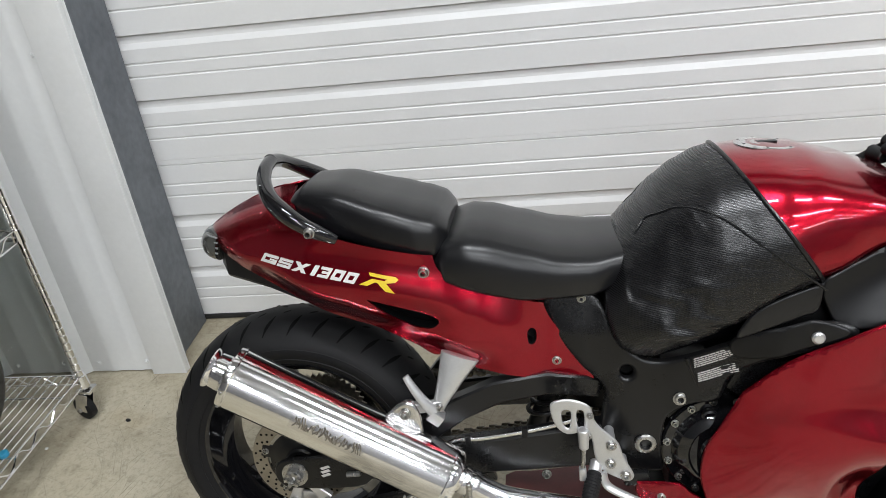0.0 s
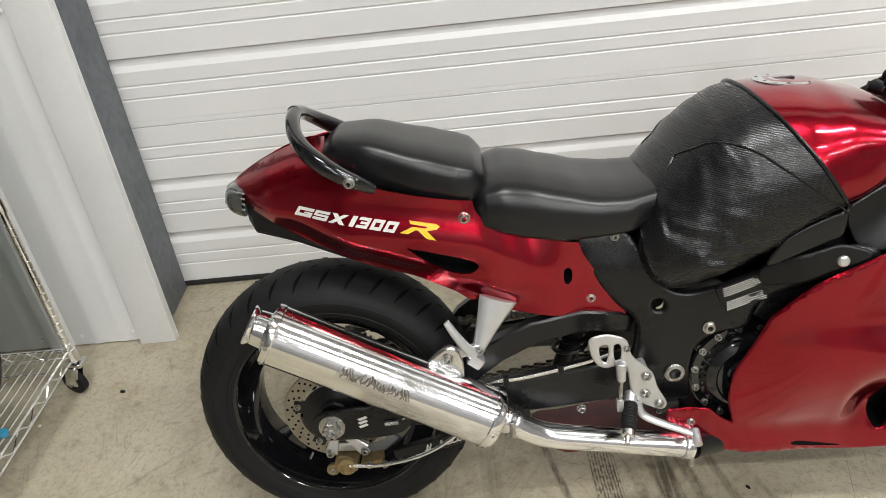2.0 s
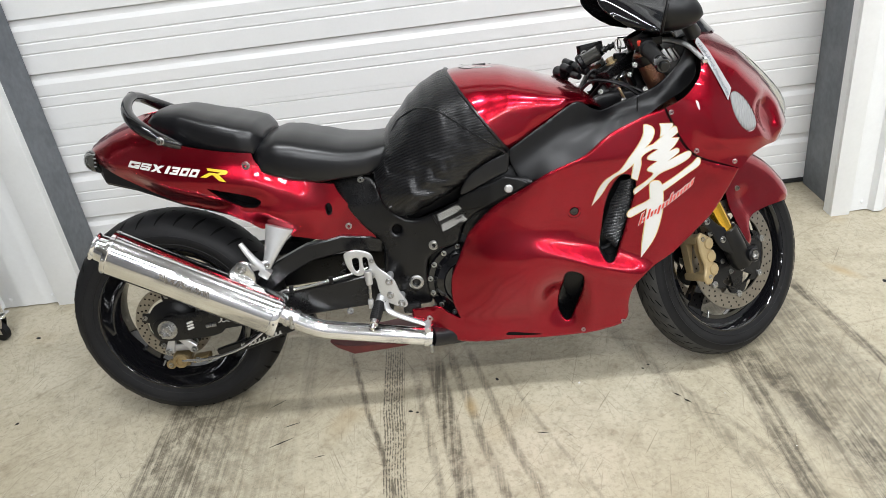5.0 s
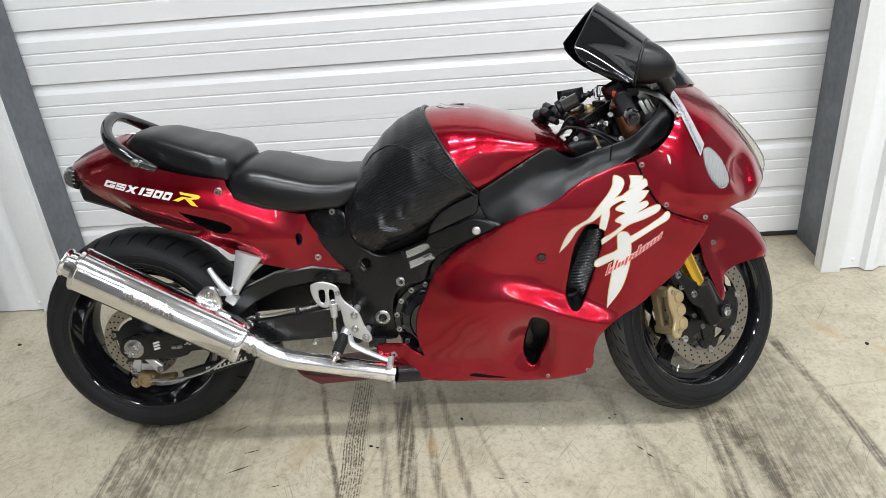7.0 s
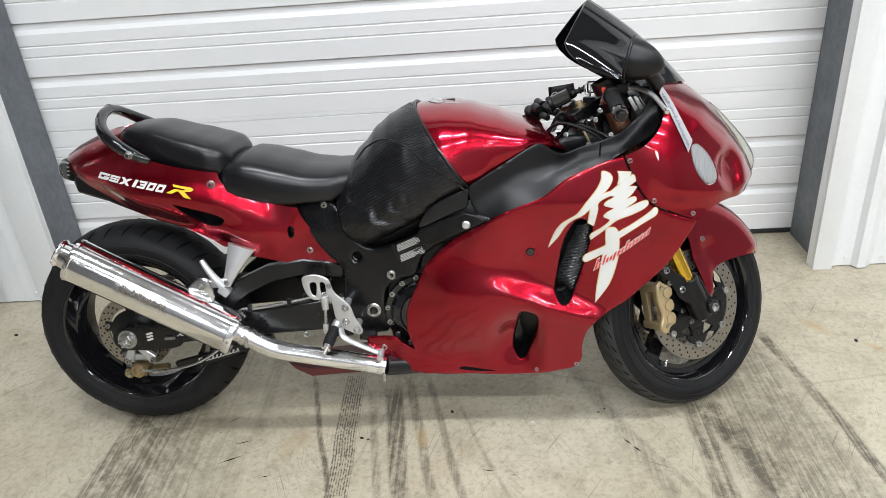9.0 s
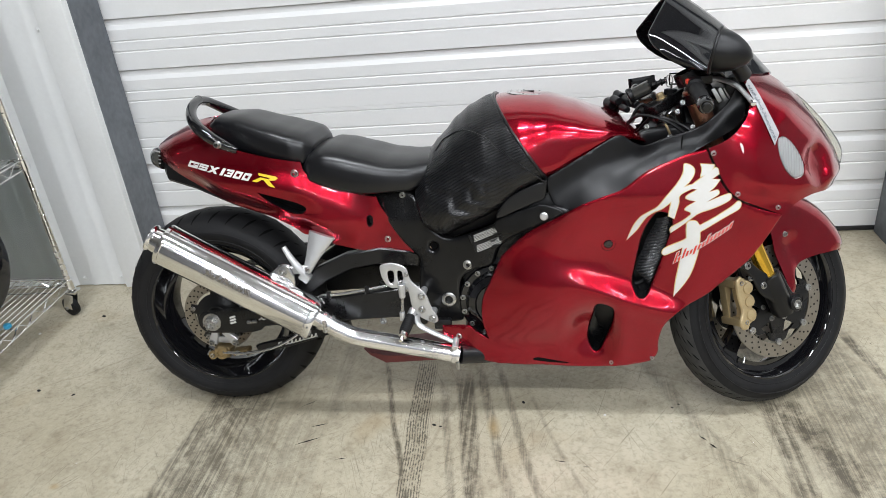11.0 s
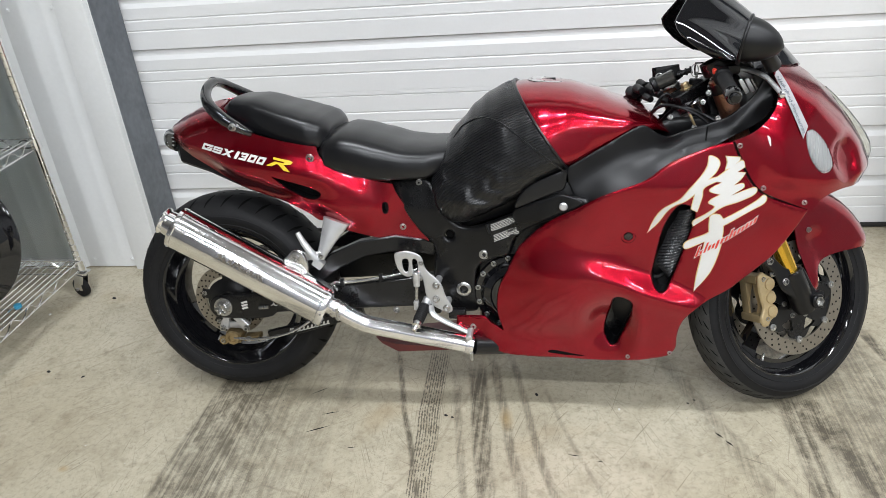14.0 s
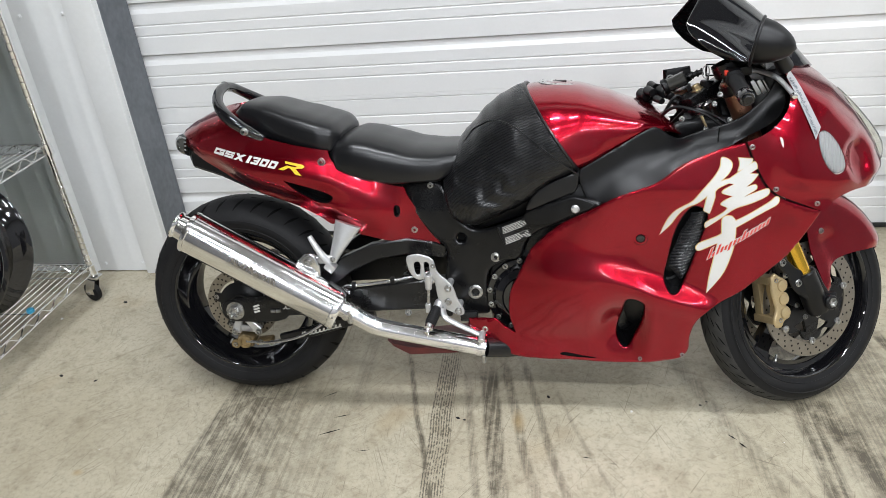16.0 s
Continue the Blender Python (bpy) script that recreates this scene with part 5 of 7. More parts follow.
NOSE_RIDGE = [(1.462, 0.985), (1.550, 0.947), (1.630, 0.893), (1.694, 0.825), (1.748, 0.750), (1.778, 0.684), (1.768, 0.645)]
COWL = [(1.391, 0.783, "c"), (1.440, 0.806), (1.480, 0.846), (1.496, 0.892), (1.490, 0.932), (1.487, 0.972, "c"), (1.550, 0.9465), (1.630, 0.8925), (1.694, 0.8245), (1.748, 0.7495), (1.778, 0.6835, "c"), (1.764, 0.650), (1.710, 0.645),
        (1.655, 0.646), (1.610, 0.630), (1.580, 0.605, "c"), (1.528, 0.6275), (1.477, 0.6505), (1.448, 0.672), (1.424, 0.709), (1.407, 0.747)]
LENS = [(1.555, 0.786), (1.564, 0.797), (1.582, 0.793), (1.606, 0.767), (1.625, 0.730), (1.628, 0.708), (1.613, 0.696), (1.593, 0.699), (1.574, 0.720), (1.560, 0.752)]


SEAM = [(1.390, 0.780), (1.405, 0.744), (1.422, 0.7065), (1.447, 0.670), (1.475, 0.6485), (1.526, 0.6265), (1.576, 0.608)]


def cowl_depth(x, z):
    d = to_line((x, z), NOSE_RIDGE)
    top = between([(1.39, 0.257), (1.50, 0.257), (1.60, 0.247), (1.70, 0.235), (1.79, 0.20)], x)
    t = min(d / 0.235, 1.0)
    w = top * (1 - (1 - t) ** 2.2) ** 0.52
    w -= 0.022 * smooth01(0.69, 0.61, z)
    # crease from lamp to screen and the hollow behind the indicator
    w -= 0.026 * smooth01(1.05, 0.30, math.hypot((x - 1.668 - 0.25 * (0.715 - z)) / 0.046, (z - 0.715) / 0.068))
    w += 0.008 * math.exp(-(to_line((x, z), [(1.490, 0.925), (1.575, 0.862), (1.648, 0.780)]) / 0.020) ** 2)
    # flush with the side panel along the seam
    k = smooth01(0.055, 0.004, to_line((x, z), SEAM))
    return w * (1 - k) + (fairing_depth(x, z) - 0.002) * k


def build_cowl():
    bm = shell(COWL, cowl_depth, 0.010, (LENS,), 0.004, 0.0, True)
    cowl = part("nose_cowl", bm, MAT["red"], BIKE, "glossy candy red nose cowl", True, 50)
    for s in (-1, 1):
        line = grown(LENS, 0.0005)
        bm = shell(line, cowl_depth, 0.010, (), 0.003, 0.010, False, 0.001)
        part("indicator_lens", mirrored(bm) if s > 0 else bm, MAT["lens"], cowl, "clear ribbed indicator lens")
        bm = shell(grown(LENS, 0.001), lambda x, z: cowl_depth(x, z) - 0.03, 0.02, (), 0.002)
        part("indicator_bowl", mirrored(bm) if s > 0 else bm, MAT["alu"], cowl)
        for x, z in ((1.564, 0.626), (1.463, 0.668), (1.403, 0.771)):
            bolt(cowl, (x, s * cowl_depth(x, z), z), (0, s, 0), 0.0052, 0.005)
        # seam strip
        path = [Vector((p[0], s * (fairing_depth(p[0], p[1]) - 0.004), p[1])) for p in spline(SEAM, 8)]
        part("seam", tube(path, 0.0016, 6), MAT["dark"], cowl)
    # clear headlight cover bulging past the ridge
    rings = []
    for k in range(11):
        t = k / 10
        p = spline([(1.662, 0.866), (1.708, 0.808), (1.757, 0.740), (1.777, 0.694), (1.768, 0.655)], 10)[k * 4]
        w = 0.075 * math.sin(math.pi * (0.15 + 0.75 * t))
        out = Vector((0.82, 0, 0.57))
        rings.append([Vector((p[0], 0, p[1])) + out * (0.012 * math.sin(math.pi * t) * math.cos(a) + 0.002 - 0.035 * abs(math.sin(a)) ** 2) + Vector((0, w * math.sin(a), 0)) for a in (math.pi * (j / 12 - 0.5) for j in range(13))])
    bm = loft(rings, False, False)
    thicken(bm, 0.002)
    part("headlight_cover", bm, MAT["glass"], cowl, "clear yellowed headlight cover")
    # sticker strip along the cockpit edge
    strip = [(1.489, 0.920, "c"), (1.502, 0.934, "c"), (1.560, 0.806, "c"), (1.547, 0.780, "c")]
    card = part("sticker_strip", shell(strip, cowl_depth, 0.012, (), 0.001, 0, False, 0.004), MAT["sticker"], cowl, "silver sticker strip with small dark print")
    rnd = random.Random(3)
    for k in range(60):
        t, u = 0.03 + 0.94 * k / 60, rnd.uniform(0.05, 0.6)
        p = Vector((1.491 + 0.056 * t, 0.920 - 0.134 * t)) + Vector((0.007, 0.006)) * u
        a, b = Vector((0.40, -0.91)), Vector((0.91, 0.40))
        l, w = rnd.uniform(0.0012, 0.0022), rnd.uniform(0.003, 0.006)
        q = [(*p, "c"), (*(p + a * l), "c"), (*(p + a * l + b * w), "c"), (*(p + b * w), "c")]
        part("print_bar", shell(q, cowl_depth, 0.02, (), 0.0005, 0, False, 0.0052, 1), MAT["jamb"], card)
    # white crack by the cowl edge
    stroke(cowl, "paint_chip", [(1.463, 0.792), (1.470, 0.786), (1.472, 0.768), (1.467, 0.776)], MAT["white"], 0.001, "", cowl_depth)
    # inner cockpit panel, black
    inner = [(1.040, 0.632), (1.14, 0.645), (1.220, 0.675), (1.262, 0.718), (1.330, 0.738), (1.402, 0.772), (1.455, 0.806), (1.490, 0.846), (1.502, 0.905), (1.478, 0.915), (1.450, 0.868), (1.390, 0.820), (1.305, 0.794), (1.256, 0.782), (1.228, 0.790), (1.195, 0.812), (1.165, 0.806), (1.097, 0.768), (1.030, 0.730), (1.006, 0.712), (1.010, 0.672)]

    def inner_depth(x, z):
        top = between([(1.0, 0.71), (1.15, 0.775), (1.25, 0.79), (1.40, 0.82), (1.5, 0.92)], x)
        edge = between([(1.0, 0.219), (1.1, 0.234), (1.2, 0.241), (1.3, 0.243), (1.4, 0.247), (1.5, 0.246)], x)
        fall = between([(1.0, 0.018), (1.10, 0.036), (1.16, 0.048), (1.22, 0.062), (1.30, 0.095), (1.5, 0.105)], x)
        # flares out to the side panel below, upright against the tank above
        return edge - fall * smooth01(top - 0.15, top - 0.02, z)

    for s in (-1, 1):
        bm = shell(inner, inner_depth, 0.014, (), 0.003, 0.004)
        part("cockpit_panel", mirrored(bm) if s > 0 else bm, MAT["matt"], BIKE, "satin black cockpit infill panel")
        path = [Vector((x, s * (inner_depth(x, z) + 0.0006), z)) for x, z in ((1.345, 0.766), (1.347, 0.782), (1.349, 0.800))]
        part("panel_joint", tube(path, 0.0018, 6), MAT["dark"], BIKE)
    # dark shelf and instrument pod inside the cockpit
    part("cockpit_floor", box((0.34, 0.34, 0.02), (1.36, 0, 0.66), Matrix.Rotation(radians(-14), 4, "Y"), 0.01), MAT["plastic"], BIKE)
    pod = part("instrument_pod", box((0.06, 0.26, 0.11), (1.50, 0, 0.89), Matrix.Rotation(radians(-35), 4, "Y"), 0.02), MAT["plastic"], BIKE, "black instrument pod")
    part("pod_mount", box((0.10, 0.20, 0.18), (1.52, 0, 0.80), None, 0.02), MAT["plastic"], BIKE)


def build_screen():
    """Tall black screen with a raised middle bubble, and folded mirrors at its foot."""
    foot = [(0.0, (1.592, 0.921)), (0.45, (1.555, 0.932)), (0.75, (1.506, 0.936)), (1.0, (1.440, 0.938))]
    back = [(0.0, (1.335, 0.0, 1.146)), (0.22, (1.318, 0.040, 1.126)), (0.62, (1.266, 0.118, 1.052)), (0.72, (1.272, 0.128, 1.030)), (0.84, (1.308, 0.140, 0.994)), (0.93, (1.350, 0.148, 0.968)), (1.0, (1.400, 0.152, 0.955))]

    def rear(v):
        a = abs(v)
        x, y, z = (between([(t, p[k]) for t, p in back], a) for k in range(3))
        return Vector((x, math.copysign(y, v), z))

    def front(v):
        a = abs(v)
        x, z = (between([(t, p[k]) for t, p in foot], a) for k in range(2))
        return Vector((x, v * 0.170, z))

    rings = []
    for k in range(19):
        t = k / 18
        ring = []
        for j in range(33):
            v = -1 + j / 16
            p = rear(v).lerp(front(v), t)
            bubble = 0.012 * smooth01(0.50, 0.30, abs(v)) * math.sin(math.pi * (0.15 + 0.75 * t))
            p += Vector((0.55, 0, 0.83)) * (bubble + 0.006 * math.sin(math.pi * t))
            p.y += v * 0.022 * math.sin(math.pi * t)
            ring.append(p)
        rings.append(ring)
    bm = loft(rings, False, False)
    thicken(bm, 0.004)
    screen = part("windscreen", bm, MAT["smoke"], BIKE, "glossy black double-bubble windscreen", True, 60)
    edge = [rear(-1 + j / 16) for j in range(33)]
    part("screen_edge", tube(edge, 0.0035, 8), MAT["gloss"], screen)
    for s in (-1, 1):
        # mirror head folded back against the screen
        m = Matrix.Translation((1.400, s * 0.240, 1.010)) @ Matrix.Rotation(radians(14), 4, "Y") @ Matrix.Rotation(radians(17 * s), 4, "Z")
        rings = []
        for k in range(13):
            t = k / 12
            r = max(1 - t**1.7, 0.0) ** 0.62
            rings.append([m @ Vector((0.084 * t, 0.050 * max(r, 0.03) * math.cos(a), 0.052 * max(r, 0.03) * math.sin(a) * (1.0 if math.sin(a) > 0 else 0.95))) for a in (2 * math.pi * j / 28 for j in range(28))])
        mirror = part("mirror_shell", loft(rings), MAT["plastic"], BIKE, "matt black folded mirror shell", True, 50)
        lip = [m @ Vector((0, 0.0515 * math.cos(a), 0.0535 * math.sin(a))) for a in (2 * math.pi * j / 40 for j in range(40))]
        part("mirror_lip", tube(lip, 0.004, 8, 1, False, True), MAT["plastic"], mirror)
        stem = spline([(1.440, s * 0.232, 0.988), (1.458, s * 0.215, 0.968), (1.478, s * 0.190, 0.945)], 6)
        part("mirror_stem", tube(stem, lambda t: 0.015 + 0.004 * t, 16), MAT["plastic"], mirror)


def super_ring(x, yc, w, zc, h_up, h_down, n=36, p_up=2.4, p_down=2.4):
    ring = []
    for k in range(n):
        a = 2 * math.pi * k / n
        c, s = math.cos(a), math.sin(a)
        p = p_up if s >= 0 else p_down
        ring.append(Vector((x, yc + w * math.copysign(abs(c) ** (2 / p), c), zc + (h_up if s >= 0 else h_down) * math.copysign(abs(s) ** (2 / p), s))))
    return ring


TANK_TOP = [(0.655, 0.705), (0.672, 0.732), (0.69, 0.775), (0.72, 0.811), (0.76, 0.855), (0.8, 0.884), (0.844, 0.905), (0.889, 0.915), (0.949, 0.918), (1.01, 0.911), (1.08, 0.891), (1.15, 0.863), (1.21, 0.838), (1.25, 0.805), (1.265, 0.785)]
TANK_LOW = [(0.655, 0.632), (0.665, 0.590), (0.68, 0.566), (0.702, 0.552), (0.732, 0.550), (0.784, 0.572), (0.826, 0.594), (0.880, 0.620), (0.910, 0.648), (0.940, 0.670), (1.012, 0.700), (1.089, 0.742), (1.157, 0.776), (1.224, 0.790), (1.265, 0.775)]
TANK_W = [(0.655, 0.150), (0.67, 0.168), (0.69, 0.176), (0.74, 0.188), (0.85, 0.205), (0.95, 0.214), (1.05, 0.210), (1.15, 0.188), (1.22, 0.150), (1.265, 0.10)]


def tank_bm(grow=0.0, n=44, around=48):
    rings = []
    for k in range(n + 1):
        x = 0.655 + 0.61 * k / n
        top, low, w = between(TANK_TOP, x) + grow, between(TANK_LOW, x) - grow * 0.3, between(TANK_W, x) + grow
        mid = low + (top - low) * 0.36
        rings.append(super_ring(x - grow * (1 if x < 0.71 else 0), 0, w, mid, top - mid, mid - low, around, 2.15 if x < 1.0 else 2.25, 4.0))
    return loft(rings)


def build_tank():
    # the seam between bare paint and the cover is one slanting plane
    p, nrm = Vector((0.858, 0, 0.928)), Vector((0.826, 0, 0.564))
    bm = tank_bm()
    bmesh.ops.bisect_plane(bm, geom=bm.verts[:] + bm.edges[:] + bm.faces[:], plane_co=p - nrm * 0.01, plane_no=nrm, clear_inner=True)
    for v in bm.verts:
        v.co.y *= 1 - 0.045 * bell(v.co.x, v.co.z, 1.05, 0.785, 0.085, 0.045)
    tank = part("fuel_tank", bm, MAT["red"], BIKE, "glossy candy red fuel tank", True, 60)
    bm = tank_bm(0.005, 120, 132)
    bmesh.ops.bisect_plane(bm, geom=bm.verts[:] + bm.edges[:] + bm.faces[:], plane_co=p, plane_no=nrm, clear_outer=True)
    # pulled seams and slack: (line of the fold, half width, depth of the valley, height of the roll beside it)
    folds = [([(0.700, 0.704), (0.750, 0.690), (0.835, 0.678)], 0.012, 0.0085, 0.005), ([(0.760, 0.640), (0.830, 0.632), (0.872, 0.622)], 0.009, 0.005, 0.005),
             ([(0.806, 0.838), (0.832, 0.806)], 0.006, 0.004, 0.003), ([(0.782, 0.836), (0.800, 0.812)], 0.005, 0.003, 0.003), ([(0.885, 0.640), (0.960, 0.690)], 0.010, 0.004, 0.003)]
    for v in bm.verts:
        f = noise.noise(Vector((v.co.x * 9, v.co.y * 4, v.co.z * 22 + v.co.x * 14))) + 0.4 * noise.noise(v.co * 30)
        low = smooth01(0.82, 0.62, v.co.z)
        out = 0.004 * f * low
        for line, wide, valley, roll in folds:
            d = to_line((v.co.x, v.co.z), line)
            if d < wide * 5:
                out += 0.6 * (roll * math.exp(-((d - 1.9 * wide) / wide) ** 2) - valley * math.exp(-((d / wide) ** 2)))
        # slack pouch above the lower hem
        out += 0.013 * bell(v.co.x, v.co.z, 0.745, 0.625, 0.075, 0.038)
        v.co.y += math.copysign(out, v.co.y) * smooth01(0.04, 0.10, abs(v.co.y))
    rim = sorted({v for e in bm.edges if e.is_boundary for v in e.verts}, key=lambda v: math.atan2(v.co.z - 0.82, v.co.y))
    hem = [v.co.copy() for v in rim]
    cover = part("tank_cover", bm, MAT["bra"], BIKE, "wrinkled black carbon-pattern tank cover", True, 70)
    part("cover_hem", tube(hem, 0.0042, 8, 1, False, True), MAT["vinyl"], cover, "black piped hem")
    # sewn arch on each side of the cover
    for s in (-1, 1):
        path = []
        for x, z in [(q[0], q[1]) for q in spline([(0.672, 0.722), (0.715, 0.792), (0.745, 0.820), (0.790, 0.838), (0.840, 0.828), (0.890, 0.794), (0.950, 0.748), (1.005, 0.704)], 8)]:
            top, low, w = between(TANK_TOP, x) + 0.005, between(TANK_LOW, x), between(TANK_W, x) + 0.005
            mid = low + (top - low) * 0.36
            u = min(max((z - mid) / (top - mid), 0), 0.999)
            path.append(Vector((x, s * (w * (1 - u**2.15) ** (1 / 2.15) + 0.0005), z)))
        part("cover_seam", tube(path, 0.0022, 6), MAT["vinyl"], cover)
    # flap of the cover that hangs below the tank edge
    flap = [(0.870, 0.610), (0.892, 0.655), (0.935, 0.684), (1.006, 0.714, "c"), (0.999, 0.664), (0.978, 0.652, "c"), (0.925, 0.630)]
    part("cover_flap", shell(flap, lambda x, z: 0.196 + 0.06 * (x - 0.85) - 0.10 * (0.66 - z) * smooth01(0.66, 0.58, z), 0.014, (), 0.004, 0.004), MAT["vinyl"], cover, "smooth black lower flap of the cover")
    # frayed stitching at the top of the hem
    rnd = random.Random(5)
    bm = bmesh.new()
    for k in range(26):
        y = rnd.uniform(-0.11, 0.02)
        a = Vector((0.868 + rnd.uniform(-0.02, 0.004) - abs(y) * 0.02, y, 0.0))
        b = a + Vector((rnd.uniform(-0.022, 0.004), rnd.uniform(-0.008, 0.008), 0))
        for q in (a, b):
            top, low, w = between(TANK_TOP, q.x) + 0.0065, between(TANK_LOW, q.x), between(TANK_W, q.x)
            mid = low + (top - low) * 0.36
            q.z = mid + (top - mid) * (1 - (abs(q.y) / w) ** 2.15) ** (1 / 2.15)
        add_rod(bm, a, b, 0.0003, None, 5)
    part("loose_thread", bm, MAT["silver_dark"], cover, "frayed grey threads")
    # filler cap
    c = Vector((0.960, 0, 0.9088))
    d = (0.10, 0, 1)
    cap = part("filler_cap", lathe([(0.058, -0.012), (0.058, 0.003), (0.055, 0.0055), (0.047, 0.006), (0.044, 0.004), (0.030, 0.0045), (0.028, 0.0065), (0, 0.007)], c, d, 40), MAT["alu"], tank, "round grey filler cap with bolted ring")
    for k in range(7):
        a = 2 * math.pi * k / 7
        bolt(cap, c + Vector((0.050 * math.cos(a), 0.050 * math.sin(a), 0.0050 - 0.005 * math.cos(a))), d, 0.0030, 0.0012, MAT["satin"])
    part("key_flap", box((0.036, 0.016, 0.003), c + Vector((0, 0, 0.0075)), None, 0.001), MAT["plastic"], cap)


def seat_bm(sections, n=48, cols=36, square=2.9):
    xs = [s[0] for s in sections]
    rings = []
    for k in range(cols + 1):
        x = xs[0] + (xs[-1] - xs[0]) * (0.5 - 0.5 * math.cos(math.pi * k / cols))
        vals = [between([(s[0], s[j]) for s in sections], x) for j in range(1, 4)]
        top, low, w = vals
        mid = low + (top - low) * 0.36
        end = min(1.0, math.sqrt(max(1 - (1 - min(k, cols - k) / 5) ** 2, 0.0)) if min(k, cols - k) < 5 else 1.0)
        f = 0.55 + 0.45 * end
        rings.append(super_ring(x, 0, w * (0.80 + 0.20 * end), mid, (top - mid) * f, (mid - low) * f, n, square, 6.0))
    return loft(rings)


def build_seats():
    back = seat_bm([(0.054, 0.884, 0.845, 0.080), (0.090, 0.907, 0.830, 0.098), (0.15, 0.906, 0.805, 0.118), (0.25, 0.877, 0.776, 0.136), (0.31, 0.859, 0.762, 0.141), (0.342, 0.848, 0.762, 0.134), (0.366, 0.826, 0.776, 0.110)], square=3.7)
    rear = part("passenger_seat", back, MAT["vinyl"], BIKE, "black vinyl passenger seat pad", True, 60)
    front = seat_bm([(0.332, 0.772, 0.732, 0.130), (0.358, 0.804, 0.712, 0.150), (0.40, 0.815, 0.696, 0.156), (0.44, 0.810, 0.684, 0.158), (0.50, 0.793, 0.672, 0.159), (0.57, 0.772, 0.675, 0.158), (0.63, 0.765, 0.676, 0.150), (0.680, 0.766, 0.692, 0.132), (0.712, 0.768, 0.71, 0.112)], square=3.2)
    part("rider_seat", front, MAT["vinyl"], BIKE, "black vinyl rider seat", True, 60)
    # grab rail round the tail
    half = [(0.160, -0.143, 0.815), (0.118, -0.152, 0.841), (0.078, -0.147, 0.867), (0.043, -0.126, 0.893), (0.020, -0.090, 0.917), (0.009, -0.045, 0.936), (0.006, -0.001, 0.944)]
    p = half + [(x, -y, z) for x, y, z in reversed(half)]
    rail = part("grab_rail", tube(spline(p, 8), lambda t: 0.0140 + 0.0035 * bell(t, 0, 0.18, 0, 0.10, 1) + 0.0035 * bell(t, 0, 0.82, 0, 0.10, 1) if 0.07 < t < 0.93 else 0.009 + 0.007 * min(t, 1 - t) / 0.07, 18), MAT["gloss"], BIKE, "gloss black grab rail")
    for s in (-1, 1):
        bolt(rail, (0.119, s * 0.166, 0.839), (0, s, 0), 0.0085, 0.014)


TAIL_RIDGE = [(-0.155, 0.800), (-0.132, 0.828), (-0.070, 0.862), (0.005, 0.890), (0.060, 0.898)]
TAIL = [(-0.152, 0.802, "c"), (-0.131, 0.8275), (-0.070, 0.8615), (0.005, 0.8895), (0.060, 0.8965, "c"), (0.085, 0.860), (0.150, 0.822), (0.240, 0.796), (0.338, 0.776, "c"), (0.346, 0.748), (0.382, 0.712), (0.456, 0.682), (0.536, 0.664, "c"),
        (0.545, 0.636), (0.578, 0.580), (0.626, 0.499, "c"), (0.610, 0.492), (0.519, 0.508), (0.430, 0.526), (0.396, 0.534), (0.378, 0.556), (0.350, 0.566), (0.319, 0.563), (0.281, 0.590), (0.218, 0.620), (0.138, 0.646), (0.059, 0.681),
        (-0.019, 0.723), (-0.086, 0.772), (-0.130, 0.792)]
VENT = [(0.206, 0.699, "c"), (0.241, 0.689), (0.302, 0.669), (0.333, 0.654), (0.338, 0.641), (0.319, 0.629), (0.286, 0.633), (0.250, 0.655)]
SLOT = [(0.509, 0.614), (0.517, 0.612), (0.520, 0.604), (0.519, 0.588), (0.512, 0.580), (0.504, 0.585), (0.503, 0.606)]


TAIL_CREASE = [(-0.02, 0.752), (0.060, 0.738), (0.107, 0.732), (0.233, 0.714), (0.328, 0.694), (0.406, 0.660), (0.454, 0.632), (0.53, 0.59)]


def tail_depth(x, z):
    top = between([(-0.16, 0.075), (-0.05, 0.112), (0.10, 0.142), (0.25, 0.152), (0.35, 0.152), (0.45, 0.138), (0.56, 0.122), (0.63, 0.118)], x)
    d = to_line((x, z), TAIL_RIDGE)
    t = min(d / 0.115, 1.0)
    w = top * (1 - (1 - t) ** 2.3) ** 0.55
    belly = between([(-0.16, 0.775), (-0.019, 0.723), (0.138, 0.646), (0.3, 0.58), (0.4, 0.54)], x)
    w -= 0.040 * smooth01(belly + 0.06, belly - 0.01, z) * smooth01(0.50, 0.33, x)
    # shoulder above the vent that carries on forward: the skin leans out down to it and turns under below
    line = between(TAIL_CREASE, x)
    over = z - line
    back, ahead = smooth01(-0.02, 0.12, x) * smooth01(0.40, 0.30, x), smooth01(0.30, 0.40, x) * smooth01(0.53, 0.43, x)
    w += back * (0.013 * smooth01(0.060, 0.0, over) - 0.30 * (math.sqrt(min(over, 0.0) ** 2 + 0.0001) - 0.01) * smooth01(-0.14, -0.02, over) * (over < 0))
    # ahead of the vent: a narrow ledge under the seat, a tight edge, an upright side
    w += ahead * (0.006 - 0.17 * (over + math.sqrt(over * over + 0.00012)))
    w -= 0.012 * bell(x, z, 0.27, 0.638, 0.07, 0.025)
    return w


